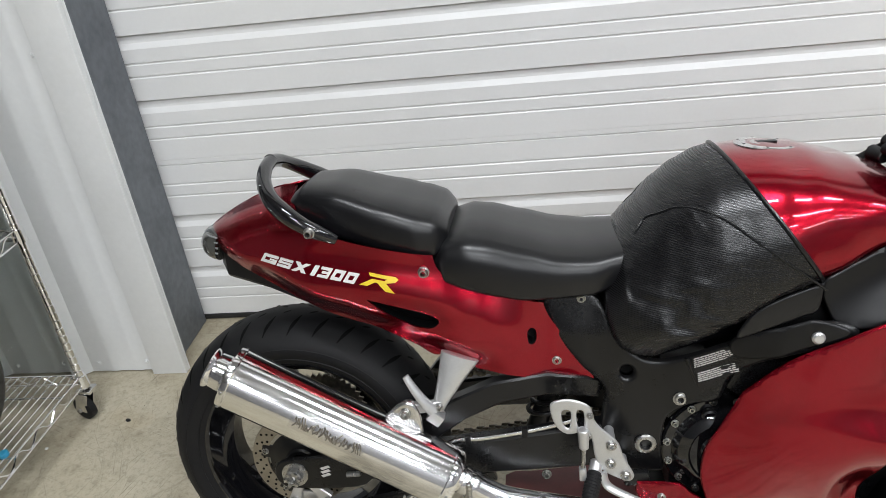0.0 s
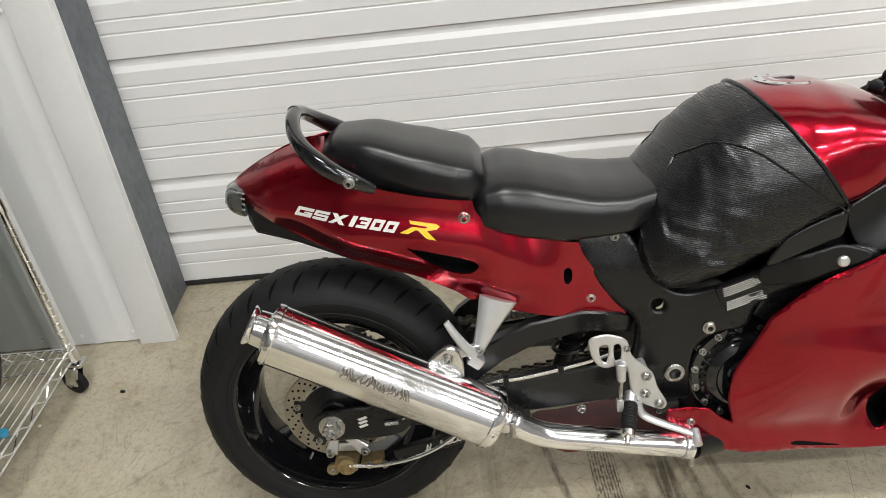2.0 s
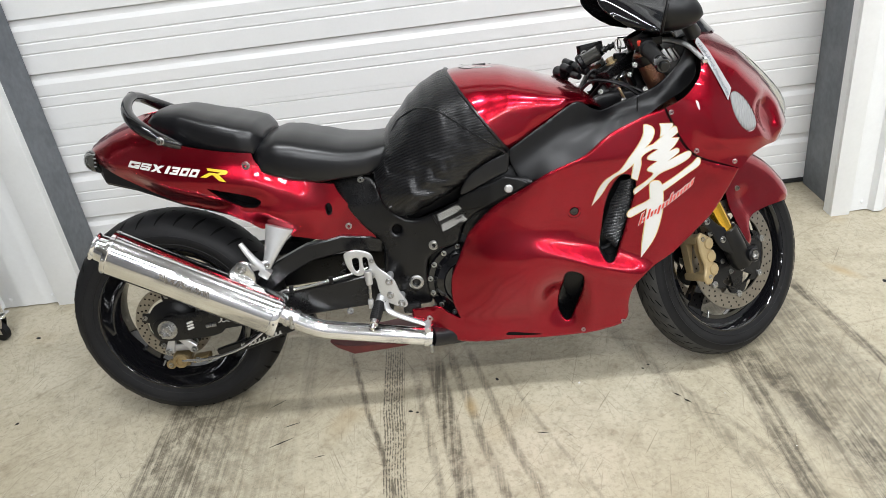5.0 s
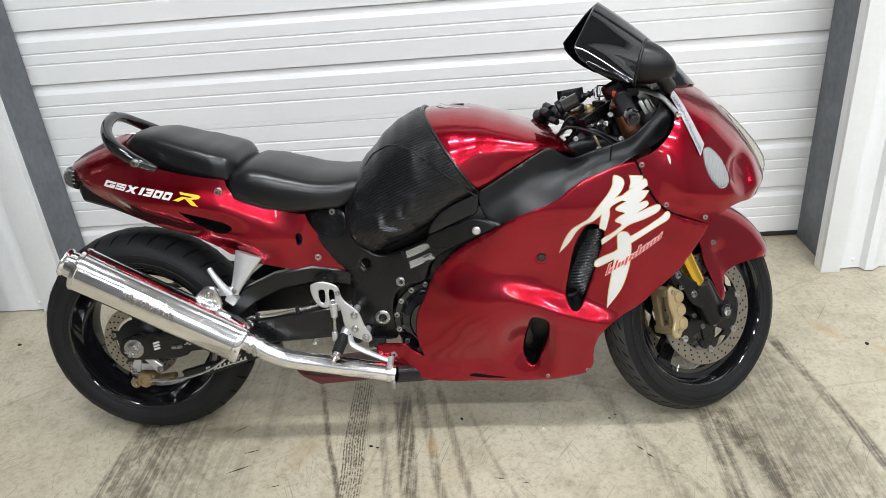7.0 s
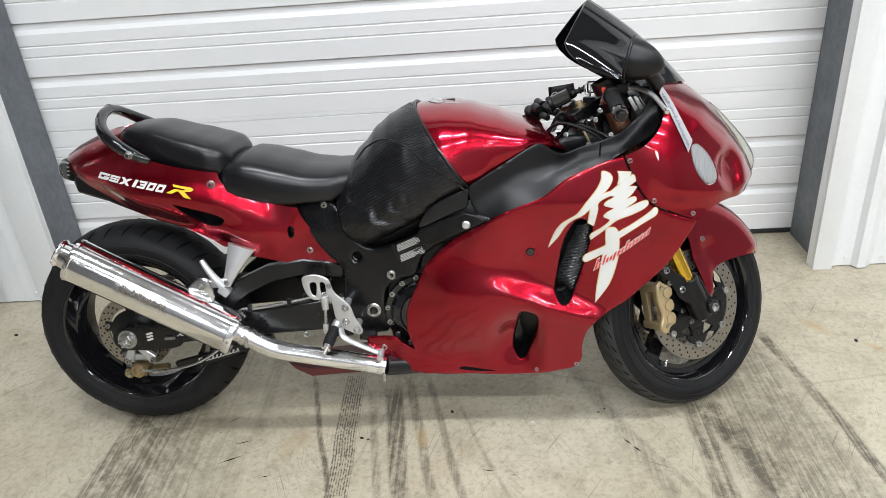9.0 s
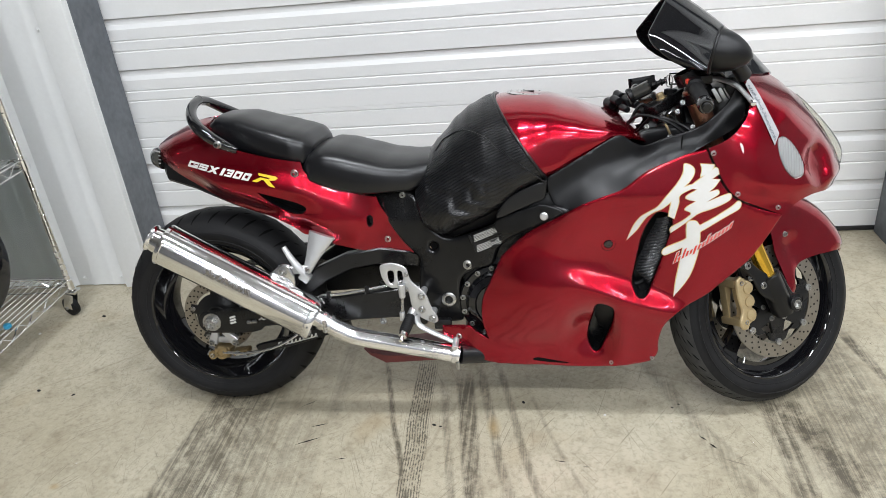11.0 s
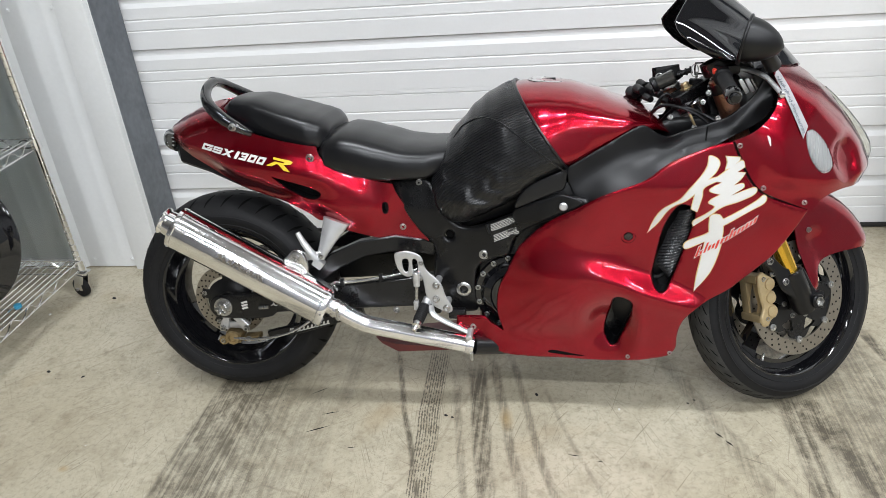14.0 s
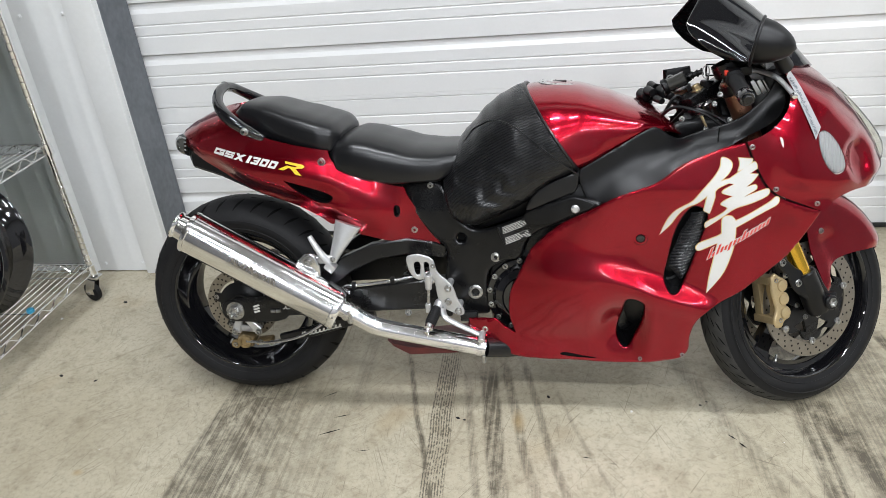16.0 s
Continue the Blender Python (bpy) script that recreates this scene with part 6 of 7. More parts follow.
def build_tail():
    bm = shell(TAIL, tail_depth, 0.0095, (VENT, SLOT), 0.003, 0.0, True)
    tail = part("tail_fairing", bm, MAT["red"], BIKE, "glossy candy red tail fairing", True, 55)
    for s in (-1, 1):
        for hole in (VENT, SLOT):
            line = spline(hole, 6, True)
            rings = [[Vector((q[0], s * (tail_depth(q[0], q[1]) - 0.001 - d), q[1])) for q in line] for d in (0, 0.02, 0.035)]
            bm = loft(rings, False)
            bm.faces.new([v for v in bm.verts][-len(line):])
            part("vent_liner", bm, MAT["plastic"], tail)
        bolt(tail, (0.320, s * tail_depth(0.32, 0.747), 0.747), (0, s, 0), 0.009, 0.014)
        bolt(tail, (0.556, s * tail_depth(0.556, 0.541), 0.541), (0, s, 0), 0.0075, 0.004)
    # lens of the tail lamp: ribbed dark half shell round the tip
    rings = []
    for k in range(7):
        t = k / 6
        x = -0.162 + 0.050 * t
        r = math.sqrt(1 - (1 - t) ** 2 * 0.96)
        rings.append([Vector((x + 0.02 * (q.z - 0.795) * 8, q.y, q.z)) for q in super_ring(x, 0, 0.074 * r, 0.795 - 0.01 * t, 0.034 * r, 0.034 * r, 32, 2.6, 2.6)])
    lamp = part("tail_lamp", loft(rings), MAT["taillens"], tail, "smoked ribbed tail lamp")
    for k in range(4):
        z = 0.778 + 0.011 * k
        path = [Vector((-0.157 + 0.05 * abs(math.sin(a)) ** 2.2 + 0.16 * (z - 0.795), 0.073 * math.sin(a), z)) for a in (math.pi * (j / 14 - 0.5) for j in range(15))]
        part("lens_rib", tube(path, 0.0022, 6), MAT["lens"], lamp)
    # black under-tray
    rings = []
    for x, z0, z1, w in ((-0.112, 0.765, 0.742, 0.050), (-0.100, 0.765, 0.722, 0.062), (-0.02, 0.722, 0.695, 0.066), (0.10, 0.665, 0.640, 0.072), (0.22, 0.625, 0.598, 0.076), (0.34, 0.60, 0.56, 0.080), (0.46, 0.60, 0.54, 0.08)):
        rings.append([Vector((x, y, z)) for y, z in ((-w, z0 + 0.015), (-w, z1 + 0.008), (-w + 0.008, z1), (w - 0.008, z1), (w, z1 + 0.008), (w, z0 + 0.015))])
    part("under_tray", loft(rings), MAT["plastic"], BIKE, "black plastic under-tray", True)
    # model lettering as plain slanted bars, white then yellow
    base, along = Vector((-0.001, 0.7755)), Vector((0.975, -0.222)).normalized()
    up = Vector((0.62, 0.86))
    at = 0.0
    for k, (w, h) in enumerate(((0.032, 0.019), (0.028, 0.019), (0.032, 0.020), (0.009, 0.021), (0.0215, 0.021), (0.0215, 0.021), (0.0215, 0.021), (0.060, 0.028))):
        q0 = base + along * at
        if k in (3, 7):
            q0 += along * (0.005 if k == 3 else 0.012)
            at += 0.005
        mat, name = (MAT["yellow"], "yellow lettering shape") if k == 7 else (MAT["white"], "white lettering bar")
        if k == 7:
            shapes = [[q0 + along * w * u + up * h * v for u, v in ((-0.05, 1), (0.80, 1), (0.95, 0.86), (0.90, 0.62), (0.64, 0.48), (1.08, -0.10), (0.76, -0.06), (0.38, 0.42), (0.30, 0.42), (0.14, 0.08), (-0.12, 0.08), (0.16, 0.62), (0.55, 0.62), (0.60, 0.75), (0.05, 0.77))]]
        elif k in (0, 4, 5, 6):
            b = 0.0062 if k != 4 else 0.0056
            shapes = [[q0, q0 + along * w, q0 + along * w + up * b, q0 + up * b], [q0 + up * (h - b), q0 + up * (h - b) + along * w, q0 + along * w + up * h, q0 + up * h], [q0 + up * b * 0.9, q0 + along * b + up * b * 0.9, q0 + along * b + up * (h - b * 0.9), q0 + up * (h - b * 0.9)]]
            if k == 4:
                shapes[2] = [q0 + along * 0.005 + up * h * 0.39, q0 + along * w * 0.9 + up * h * 0.39, q0 + along * w * 0.9 + up * h * 0.61, q0 + along * 0.005 + up * h * 0.61]
            if k != 0:
                shapes.append([q0 + along * (w - b) + up * b * 0.9, q0 + along * w + up * b * 0.9, q0 + along * w + up * (h - b * 0.9), q0 + along * (w - b) + up * (h - b * 0.9)])
            else:
                shapes.append([q0 + along * (w - b) + up * b * 0.9, q0 + along * w + up * b * 0.9, q0 + along * w + up * h * 0.55, q0 + along * (w * 0.5) + up * h * 0.55, q0 + along * (w * 0.5) + up * h * 0.38, q0 + along * (w - b) + up * h * 0.38])
        elif k == 1:
            b = 0.0055
            shapes = [[q0, q0 + along * w, q0 + along * w + up * h * 0.62, q0 + along * b + up * h * 0.62, q0 + along * b + up * h * 0.72, q0 + along * w + up * h * 0.72, q0 + along * w + up * h, q0 + up * h, q0 + up * h * 0.40, q0 + along * (w - b) + up * h * 0.40, q0 + along * (w - b) + up * b, q0 + up * b]]
        elif k == 2:
            shapes = [[q0 + up * h, q0 + up * h + along * 0.010, q0 + along * w, q0 + along * (w - 0.010)], [q0, q0 + along * 0.010, q0 + along * w + up * h, q0 + along * (w - 0.010) + up * h]]
        else:
            shapes = [[q0, q0 + along * w, q0 + along * w + up * h, q0 + up * h]]
        for sh in shapes:
            pts = [(*s, "c") for s in sh]
            lift = 0.0028 if k == 7 else 0.0012 if k != 2 or sh is shapes[0] else 0.0016
            part("lettering_bar", shell(pts, tail_depth, 0.0045, (), 0.0006, 0, False, lift + 0.0006, 4), mat, tail, name)
        at += w + (0.003 if k < 3 else 0.0045)


# ---- frame, engine, swing arm, exhaust ----
def plate(outline, y, thick, bevel=0.003, holes=(), steps=5):
    """A flat plate parallel to the middle plane, its outer face at y."""
    bm = shell(outline, lambda x, z: abs(y), 0.03, holes, thick, bevel, False, 0.0, steps)
    return bm if y < 0 else mirrored(bm)


def frame_depth(x, z):
    w = between([(0.52, 0.118), (0.62, 0.130), (0.72, 0.142), (0.85, 0.168), (0.95, 0.205), (1.05, 0.225)], x)
    return w - 0.02 * smooth01(0.45, 0.25, z) - 0.26 * max(z - 0.600, 0.0) * smooth01(0.68, 0.63, x)


def build_frame():
    spar = [(0.520, 0.668, "c"), (0.615, 0.680), (0.645, 0.655), (0.668, 0.600), (0.700, 0.560), (0.738, 0.545), (0.790, 0.557), (0.870, 0.592), (0.985, 0.640), (1.045, 0.642), (1.060, 0.620), (1.00, 0.590), (0.92, 0.560), (0.87, 0.520), (0.850, 0.470),
            (0.800, 0.455), (0.762, 0.425), (0.752, 0.360), (0.758, 0.300), (0.740, 0.285), (0.690, 0.285), (0.650, 0.300), (0.632, 0.370), (0.640, 0.440), (0.640, 0.485), (0.600, 0.530), (0.552, 0.600)]
    for s in (-1, 1):
        bm = shell(spar, frame_depth, 0.018, ([(0.687 + 0.012 * math.cos(a), 0.519 + 0.012 * math.sin(a)) for a in (2 * math.pi * k / 8 for k in range(8))],), 0.03, 0.010)
        frame_ob = part("frame_spar", mirrored(bm) if s > 0 else bm, MAT["satin"], BIKE, "satin black aluminium frame spar")
        if s > 0:
            continue
        part("hole_plug", lathe([(0.013, -0.02), (0.013, -0.018), (0, -0.018)], (0.687, s * 0.136, 0.519), (0, s, 0), 16), MAT["dark"], frame_ob)
        for x, z, r in ((0.782, 0.469, 0.011), (0.607, 0.664, 0.007)):
            bolt(frame_ob, (x, -frame_depth(x, z), z), RIGHT, r, 0.007)
        part("pivot_nut", lathe([(0.021, 0), (0.021, 0.006), (0.018, 0.008), (0.012, 0.008), (0.011, -0.010), (0, -0.010)], (0.720, -frame_depth(0.72, 0.36), 0.360), RIGHT, 24), MAT["bolt"], frame_ob, "castellated silver pivot nut")
        # upper cover with the round plug
        top = [(0.870, 0.603), (0.960, 0.640), (0.995, 0.650), (1.040, 0.636), (1.035, 0.620), (0.985, 0.598), (0.930, 0.574), (0.872, 0.566)]
        cover = part("spar_cover", shell(top, lambda x, z: frame_depth(x, z) + 0.006, 0.015, (), 0.006, 0.005), MAT["plastic"], frame_ob, "black plastic spar cover")
        part("cover_plug", lathe([(0.011, -0.002), (0.011, 0.003), (0.008, 0.006), (0, 0.007)], (0.995, -frame_depth(0.995, 0.619) - 0.006, 0.619), RIGHT, 20), MAT["silver"], frame_ob, "round pale plug")
        # two notice labels with lines of small print
        for x0, z0, l, h in ((0.803, 0.534, 0.098, 0.024), (0.810, 0.505, 0.074, 0.020)):
            a = Vector((0.92, 0.395)).normalized()
            up = Vector((-0.06, 0.998)).normalized()
            o = Vector((x0, z0))
            q = [(*o, "c"), (*(o + a * l), "c"), (*(o + a * l + up * h), "c"), (*(o + up * h), "c")]
            lab = part("notice_label", shell(q, frame_depth, 0.012, (), 0.0006, 0, False, 0.001, 2), MAT["plastic"], frame_ob, "black label with pale unreadable print")
            rnd = random.Random(int(x0 * 1000))
            for r in range(5):
                u = 0.002
                while u < l - 0.006:
                    w = rnd.uniform(0.003, 0.010)
                    p = o + a * u + up * (0.002 + r * 0.0041)
                    qq = [(*p, "c"), (*(p + a * w), "c"), (*(p + a * w + up * 0.0021), "c"), (*(p + up * 0.0021), "c")]
                    part("print_bar", shell(qq, frame_depth, 0.02, (), 0.0003, 0, False, 0.0016, 1), MAT["white"], lab)
                    u += w + rnd.uniform(0.0008, 0.002)
        stroke(frame_ob, "orange_label", [(0.944, 0.582, "c"), (0.976, 0.598, "c"), (0.974, 0.600, "c"), (0.944, 0.586, "c")], MAT["orange"], 0.003, "", frame_depth)
        # welded seam beside the labels
        path = [Vector((0.792 + 0.006 * k, -frame_depth(0.79, 0.55) - 0.001 - 0.001 * (k % 2), 0.555 - 0.016 * k)) for k in range(6)]
        part("weld_bead", tube(spline(path, 4), 0.004, 8), MAT["satin"], frame_ob)
    # rear sub-frame rails under the tail
    for s in (-1, 1):
        part("subframe_rail", tube(spline([(0.62, s * 0.09, 0.62), (0.45, s * 0.09, 0.64), (0.25, s * 0.085, 0.68), (0.05, s * 0.07, 0.74)], 6), 0.014, 10), MAT["satin"], BIKE)
        part("subframe_strut", tube(spline([(0.64, s * 0.09, 0.46), (0.50, s * 0.09, 0.54), (0.36, s * 0.088, 0.63)], 6), 0.012, 10), MAT["satin"], BIKE)
    # shock absorber between swing arm and frame
    shock = part("shock_absorber", rod((0.50, 0, 0.30), (0.60, 0, 0.56), 0.022, 0.022, 16), MAT["satin"], BIKE)
    coil = [Vector((0.52 + 0.06 * t, 0, 0.35 + 0.16 * t)) + Vector((0.034 * math.cos(t * 40), 0.036 * math.sin(t * 40), 0)) for t in (k / 90 for k in range(91))]
    part("spring", tube(coil, 0.0055, 8), MAT["satin"], shock)
    # inner mudguard, dark, behind the frame
    part("inner_guard", box((0.05, 0.17, 0.20), (0.575, 0, 0.575), Matrix.Rotation(radians(25), 4, "Y"), 0.02), MAT["plastic"], BIKE)
    part("airbox", box((0.34, 0.25, 0.12), (0.86, 0, 0.635), Matrix.Rotation(radians(-18), 4, "Y"), 0.03), MAT["plastic"], BIKE)
    part("battery_box", box((0.26, 0.17, 0.10), (0.50, 0, 0.635), None, 0.02), MAT["plastic"], BIKE)


def build_engine():
    bm = bmesh.new()
    add_box(bm, (0.40, 0.26, 0.26), (0.96, 0, 0.36), None, 0.03)
    add_box(bm, (0.30, 0.34, 0.24), (1.04, 0, 0.52), Matrix.Rotation(radians(30), 4, "Y"), 0.03)
    add_box(bm, (0.32, 0.20, 0.10), (0.94, 0, 0.22), None, 0.03)
    eng = part("engine_block", bm, MAT["satin"], BIKE, "black engine block behind the fairing")
    # clutch cover: wide flange with bolts, raised dome
    c = Vector((0.862, -0.128, 0.350))
    part("clutch_cover", lathe([(0.112, -0.02), (0.112, 0.006), (0.108, 0.011), (0.094, 0.012), (0.088, 0.020), (0.084, 0.028), (0.072, 0.034), (0.066, 0.036), (0.062, 0.033), (0.046, 0.034), (0.042, 0.040), (0, 0.041)], c, RIGHT, 48), MAT["gloss"], eng, "gloss black clutch cover")
    for k in range(9):
        a = radians(75 + 24 * k)
        bolt(eng, c + Vector((0.103 * math.cos(a), -0.011, 0.103 * math.sin(a))), RIGHT, 0.0062, 0.007)
    part("oil_cap", lathe([(0.016, 0), (0.016, 0.012), (0.012, 0.014), (0.012, 0.008), (0, 0.008)], (0.838, -0.142, 0.425), RIGHT, 18), MAT["plastic"], eng, "ribbed black oil cap")
    part("radiator", box((0.03, 0.36, 0.34), (1.335, 0, 0.52), Matrix.Rotation(radians(-20), 4, "Y"), 0.008), MAT["radiator"], BIKE, "black radiator")
    part("belly_plate", box((0.52, 0.22, 0.02), (1.0, 0, 0.172), None, 0.008), MAT["plastic"], BIKE)
    # starter of the water pipe and small hoses behind the louvre
    for k in range(3):
        part("coolant_hose", tube(spline([(1.20, -0.17 - 0.01 * k, 0.40 + 0.012 * k), (1.25, -0.19, 0.425), (1.29, -0.17, 0.47 + 0.02 * k)], 6), 0.007, 8), MAT["rubber"], eng)


def beam(path, half, bevel=0.25):
    """A box beam along the path: half = list of (half height, half width)."""
    rings = []
    pts = [Vector(p) for p in path]
    for k, p in enumerate(pts):
        d = (pts[min(k + 1, len(pts) - 1)] - pts[max(k - 1, 0)]).normalized()
        side = Vector((0, 1, 0))
        up = d.cross(side).normalized()
        h, w = half[k]
        b = bevel * min(h, w)
        rings.append([p + up * u + side * v for u, v in ((h - b, -w), (h, -w + b), (h, w - b), (h - b, w), (-h + b, w), (-h, w - b), (-h, -w + b), (-h + b, -w))])
    return loft(rings)


def scribble(parent, at, along, length, height, loops):
    """Thin white script that cannot be read, as one looping line."""
    along = along.normalized()
    up = Vector((0.25, 0, 1)).normalized()
    path = []
    n = loops * 10
    for k in range(n + 1):
        t = k / n
        tall = 1.0 if t < 1.2 / loops or abs(t - 0.55) < 0.5 / loops else 0.62
        path.append(at + along * (length * t + 0.35 * length / loops * math.sin(2 * math.pi * loops * t)) + up * (height * tall * (0.5 - 0.5 * math.cos(2 * math.pi * loops * t))))
    return part("script_line", tube(path, 0.0016, 6), MAT["white"], parent, "thin white unreadable script")


def build_swing_arm():
    for s in (-1, 1):
        arm = part("swing_arm", beam([(0.70, s * 0.095, 0.350), (0.58, s * 0.118, 0.352), (0.45, s * 0.128, 0.345), (0.30, s * 0.130, 0.332), (0.18, s * 0.130, 0.322), (0.10, s * 0.130, 0.312)], [(0.048, 0.02), (0.045, 0.02), (0.040, 0.02), (0.036, 0.018), (0.033, 0.016), (0.030, 0.014)]), MAT["satin"], BIKE, "satin black extended swing arm")
        part("arm_brace", beam([(0.640, s * 0.098, 0.470), (0.607, s * 0.110, 0.482), (0.535, s * 0.120, 0.496), (0.437, s * 0.124, 0.481), (0.357, s * 0.126, 0.446), (0.300, s * 0.128, 0.405), (0.255, s * 0.128, 0.350)], [(0.020, 0.014), (0.022, 0.015), (0.023, 0.016), (0.024, 0.016), (0.025, 0.016), (0.025, 0.014), (0.024, 0.014)]), MAT["satin"], arm)
        # axle block with rounded tail and slot
        block = [(0.150, 0.346), (0.000, 0.341), (-0.035, 0.330), (-0.045, 0.305), (-0.035, 0.280), (0.000, 0.268), (0.150, 0.276)]
        blk = part("axle_block", plate(block, s * 0.147, 0.022, 0.005), MAT["satin"], arm, "black axle adjuster block")
        part("axle_nut", lathe([(0.026, 0), (0.026, 0.003), (0.020, 0.004), (0.020, 0.016), (0.017, 0.018), (0.012, 0.018), (0.011, 0.010), (0, 0.010)], (0, s * 0.147, 0.305), (0, s, 0), 6), MAT["bolt"], blk, "silver castellated axle nut", False)
        for k in range(6):
            a = 2 * math.pi * k / 6
            part("nut_tooth", box((0.008, 0.008, 0.008), (0.014 * math.cos(a), s * 0.167, 0.305 + 0.014 * math.sin(a)), Matrix.Rotation(-a, 4, "Y"), 0.0015), MAT["bolt"], blk)
        part("axle_washer", lathe([(0, 0.0), (0.028, 0.0), (0.028, 0.003), (0, 0.003)], (0, s * 0.147, 0.305), (0, s, 0), 28), MAT["bolt"], blk)
        part("adjuster_bolt", rod((0.112, s * 0.150, 0.305), (0.142, s * 0.150, 0.307), 0.006, None, 8), MAT["bolt"], blk)
        if s < 0:
            # small white marks on the block and along the lower arm
            for k in range(3):
                z = 0.320 - 0.009 * k
                part("white_mark", plate([(0.056, z, "c"), (0.074, z + 0.006, "c"), (0.078, z + 0.001, "c"), (0.060, z - 0.005, "c")], -0.1482, 0.0006, 0), MAT["white"], blk)
            scribble(arm, Vector((0.150, -0.1512, 0.312)), Vector((1, 0, 0.02)), 0.105, 0.022, 7)
    # chain, far side, upper and lower run of single links
    for z0, z1 in ((0.405, 0.420), (0.205, 0.300)):
        bm = bmesh.new()
        n = 46
        for k in range(n):
            t = k / n
            p = Vector((0.02 + 0.70 * t, 0.095 + (0.004 if k % 2 else -0.004), z0 + (z1 - z0) * t - 0.012 * math.sin(math.pi * t)))
            add_box(bm, (0.019, 0.004, 0.013), p, None, 0.003)
            add_box(bm, (0.019, 0.004, 0.013), p + Vector((0, 0.014, 0)), None, 0.003)
            add_rod(bm, p + Vector((0.007, -0.006, 0)), p + Vector((0.007, 0.020, 0)), 0.005, None, 6)
        part("chain_run", bm, MAT["chain"], BIKE, "greasy drive chain run", False)
    # pale braided hose clipped along the arm
    hose = spline([(0.330, -0.150, 0.376), (0.356, -0.151, 0.386), (0.396, -0.151, 0.387), (0.468, -0.148, 0.396), (0.540, -0.142, 0.407), (0.590, -0.135, 0.418)], 8)
    line = part("brake_hose", tube(hose, 0.0045, 10), MAT["alu"], BIKE, "pale braided brake hose")
    for k in (12, 26):
        part("hose_clip", box((0.012, 0.012, 0.020), hose[k], None, 0.002), MAT["plastic"], line)
    # rear caliper under the axle, on a cast hanger, with its braided line and torque arm
    hang = part("caliper_hanger", beam([(0.0, -0.128, 0.292), (-0.004, -0.130, 0.262), (-0.014, -0.132, 0.232)], [(0.014, 0.008), (0.010, 0.008), (0.014, 0.008)]), MAT["silver"], BIKE, "cast silver caliper hanger")
    part("hanger_strut", beam([(0.012, -0.128, 0.290), (0.036, -0.130, 0.258), (0.058, -0.132, 0.234)], [(0.014, 0.008), (0.010, 0.008), (0.014, 0.008)]), MAT["silver"], hang)
    part("hanger_web", box((0.066, 0.008, 0.020), (0.022, -0.126, 0.238), Matrix.Rotation(radians(4), 4, "Y"), 0.003), MAT["silver"], hang)
    for x, z in ((-0.015, 0.234), (0.060, 0.234)):
        bolt(hang, (x, -0.141, z), RIGHT, 0.008, 0.008)
    bm = bmesh.new()
    add_box(bm, (0.052, 0.050, 0.030), (0.016, -0.128, 0.205), Matrix.Rotation(radians(10), 4, "Y"), 0.009)
    add_lathe(bm, [(0, -0.004), (0.019, -0.004), (0.022, 0.002), (0.020, 0.010), (0.012, 0.012), (0.010, 0.008), (0, 0.008)], (0.018, -0.150, 0.208), RIGHT, 24)
    add_lathe(bm, [(0, -0.004), (0.013, -0.004), (0.014, 0.006), (0, 0.008)], (-0.014, -0.146, 0.198), RIGHT, 18)
    add_box(bm, (0.050, 0.036, 0.016), (0.072, -0.130, 0.202), Matrix.Rotation(radians(-6), 4, "Y"), 0.005)
    cal = part("rear_caliper", bm, MAT["bronze_caliper"], hang, "gold two-piston rear caliper")
    for x, z in ((-0.014, 0.198), (0.100, 0.202), (0.066, 0.204)):
        bolt(cal, (x, -0.150, z), RIGHT, 0.007, 0.008)
    part("brake_line", tube(spline([(0.024, -0.158, 0.210), (0.10, -0.160, 0.208), (0.19, -0.158, 0.226), (0.26, -0.150, 0.262), (0.30, -0.142, 0.300)], 8), 0.0042, 10), MAT["alu"], hang, "braided steel brake line")
    stay = part("lower_arm_stay", beam([(0.12, -0.120, 0.205), (0.22, -0.124, 0.228), (0.33, -0.126, 0.262), (0.42, -0.124, 0.285)], [(0.012, 0.008), (0.015, 0.008), (0.015, 0.008), (0.012, 0.008)]), MAT["satin"], BIKE, "black lower stay with white lettering bars")
    scribble(stay, Vector((0.215, -0.1352, 0.222)), Vector((1, 0, 0.27)), 0.105, 0.017, 8)
    scribble(stay, Vector((0.188, -0.1352, 0.215)), Vector((1, 0, 0.27)), 0.014, 0.016, 2)


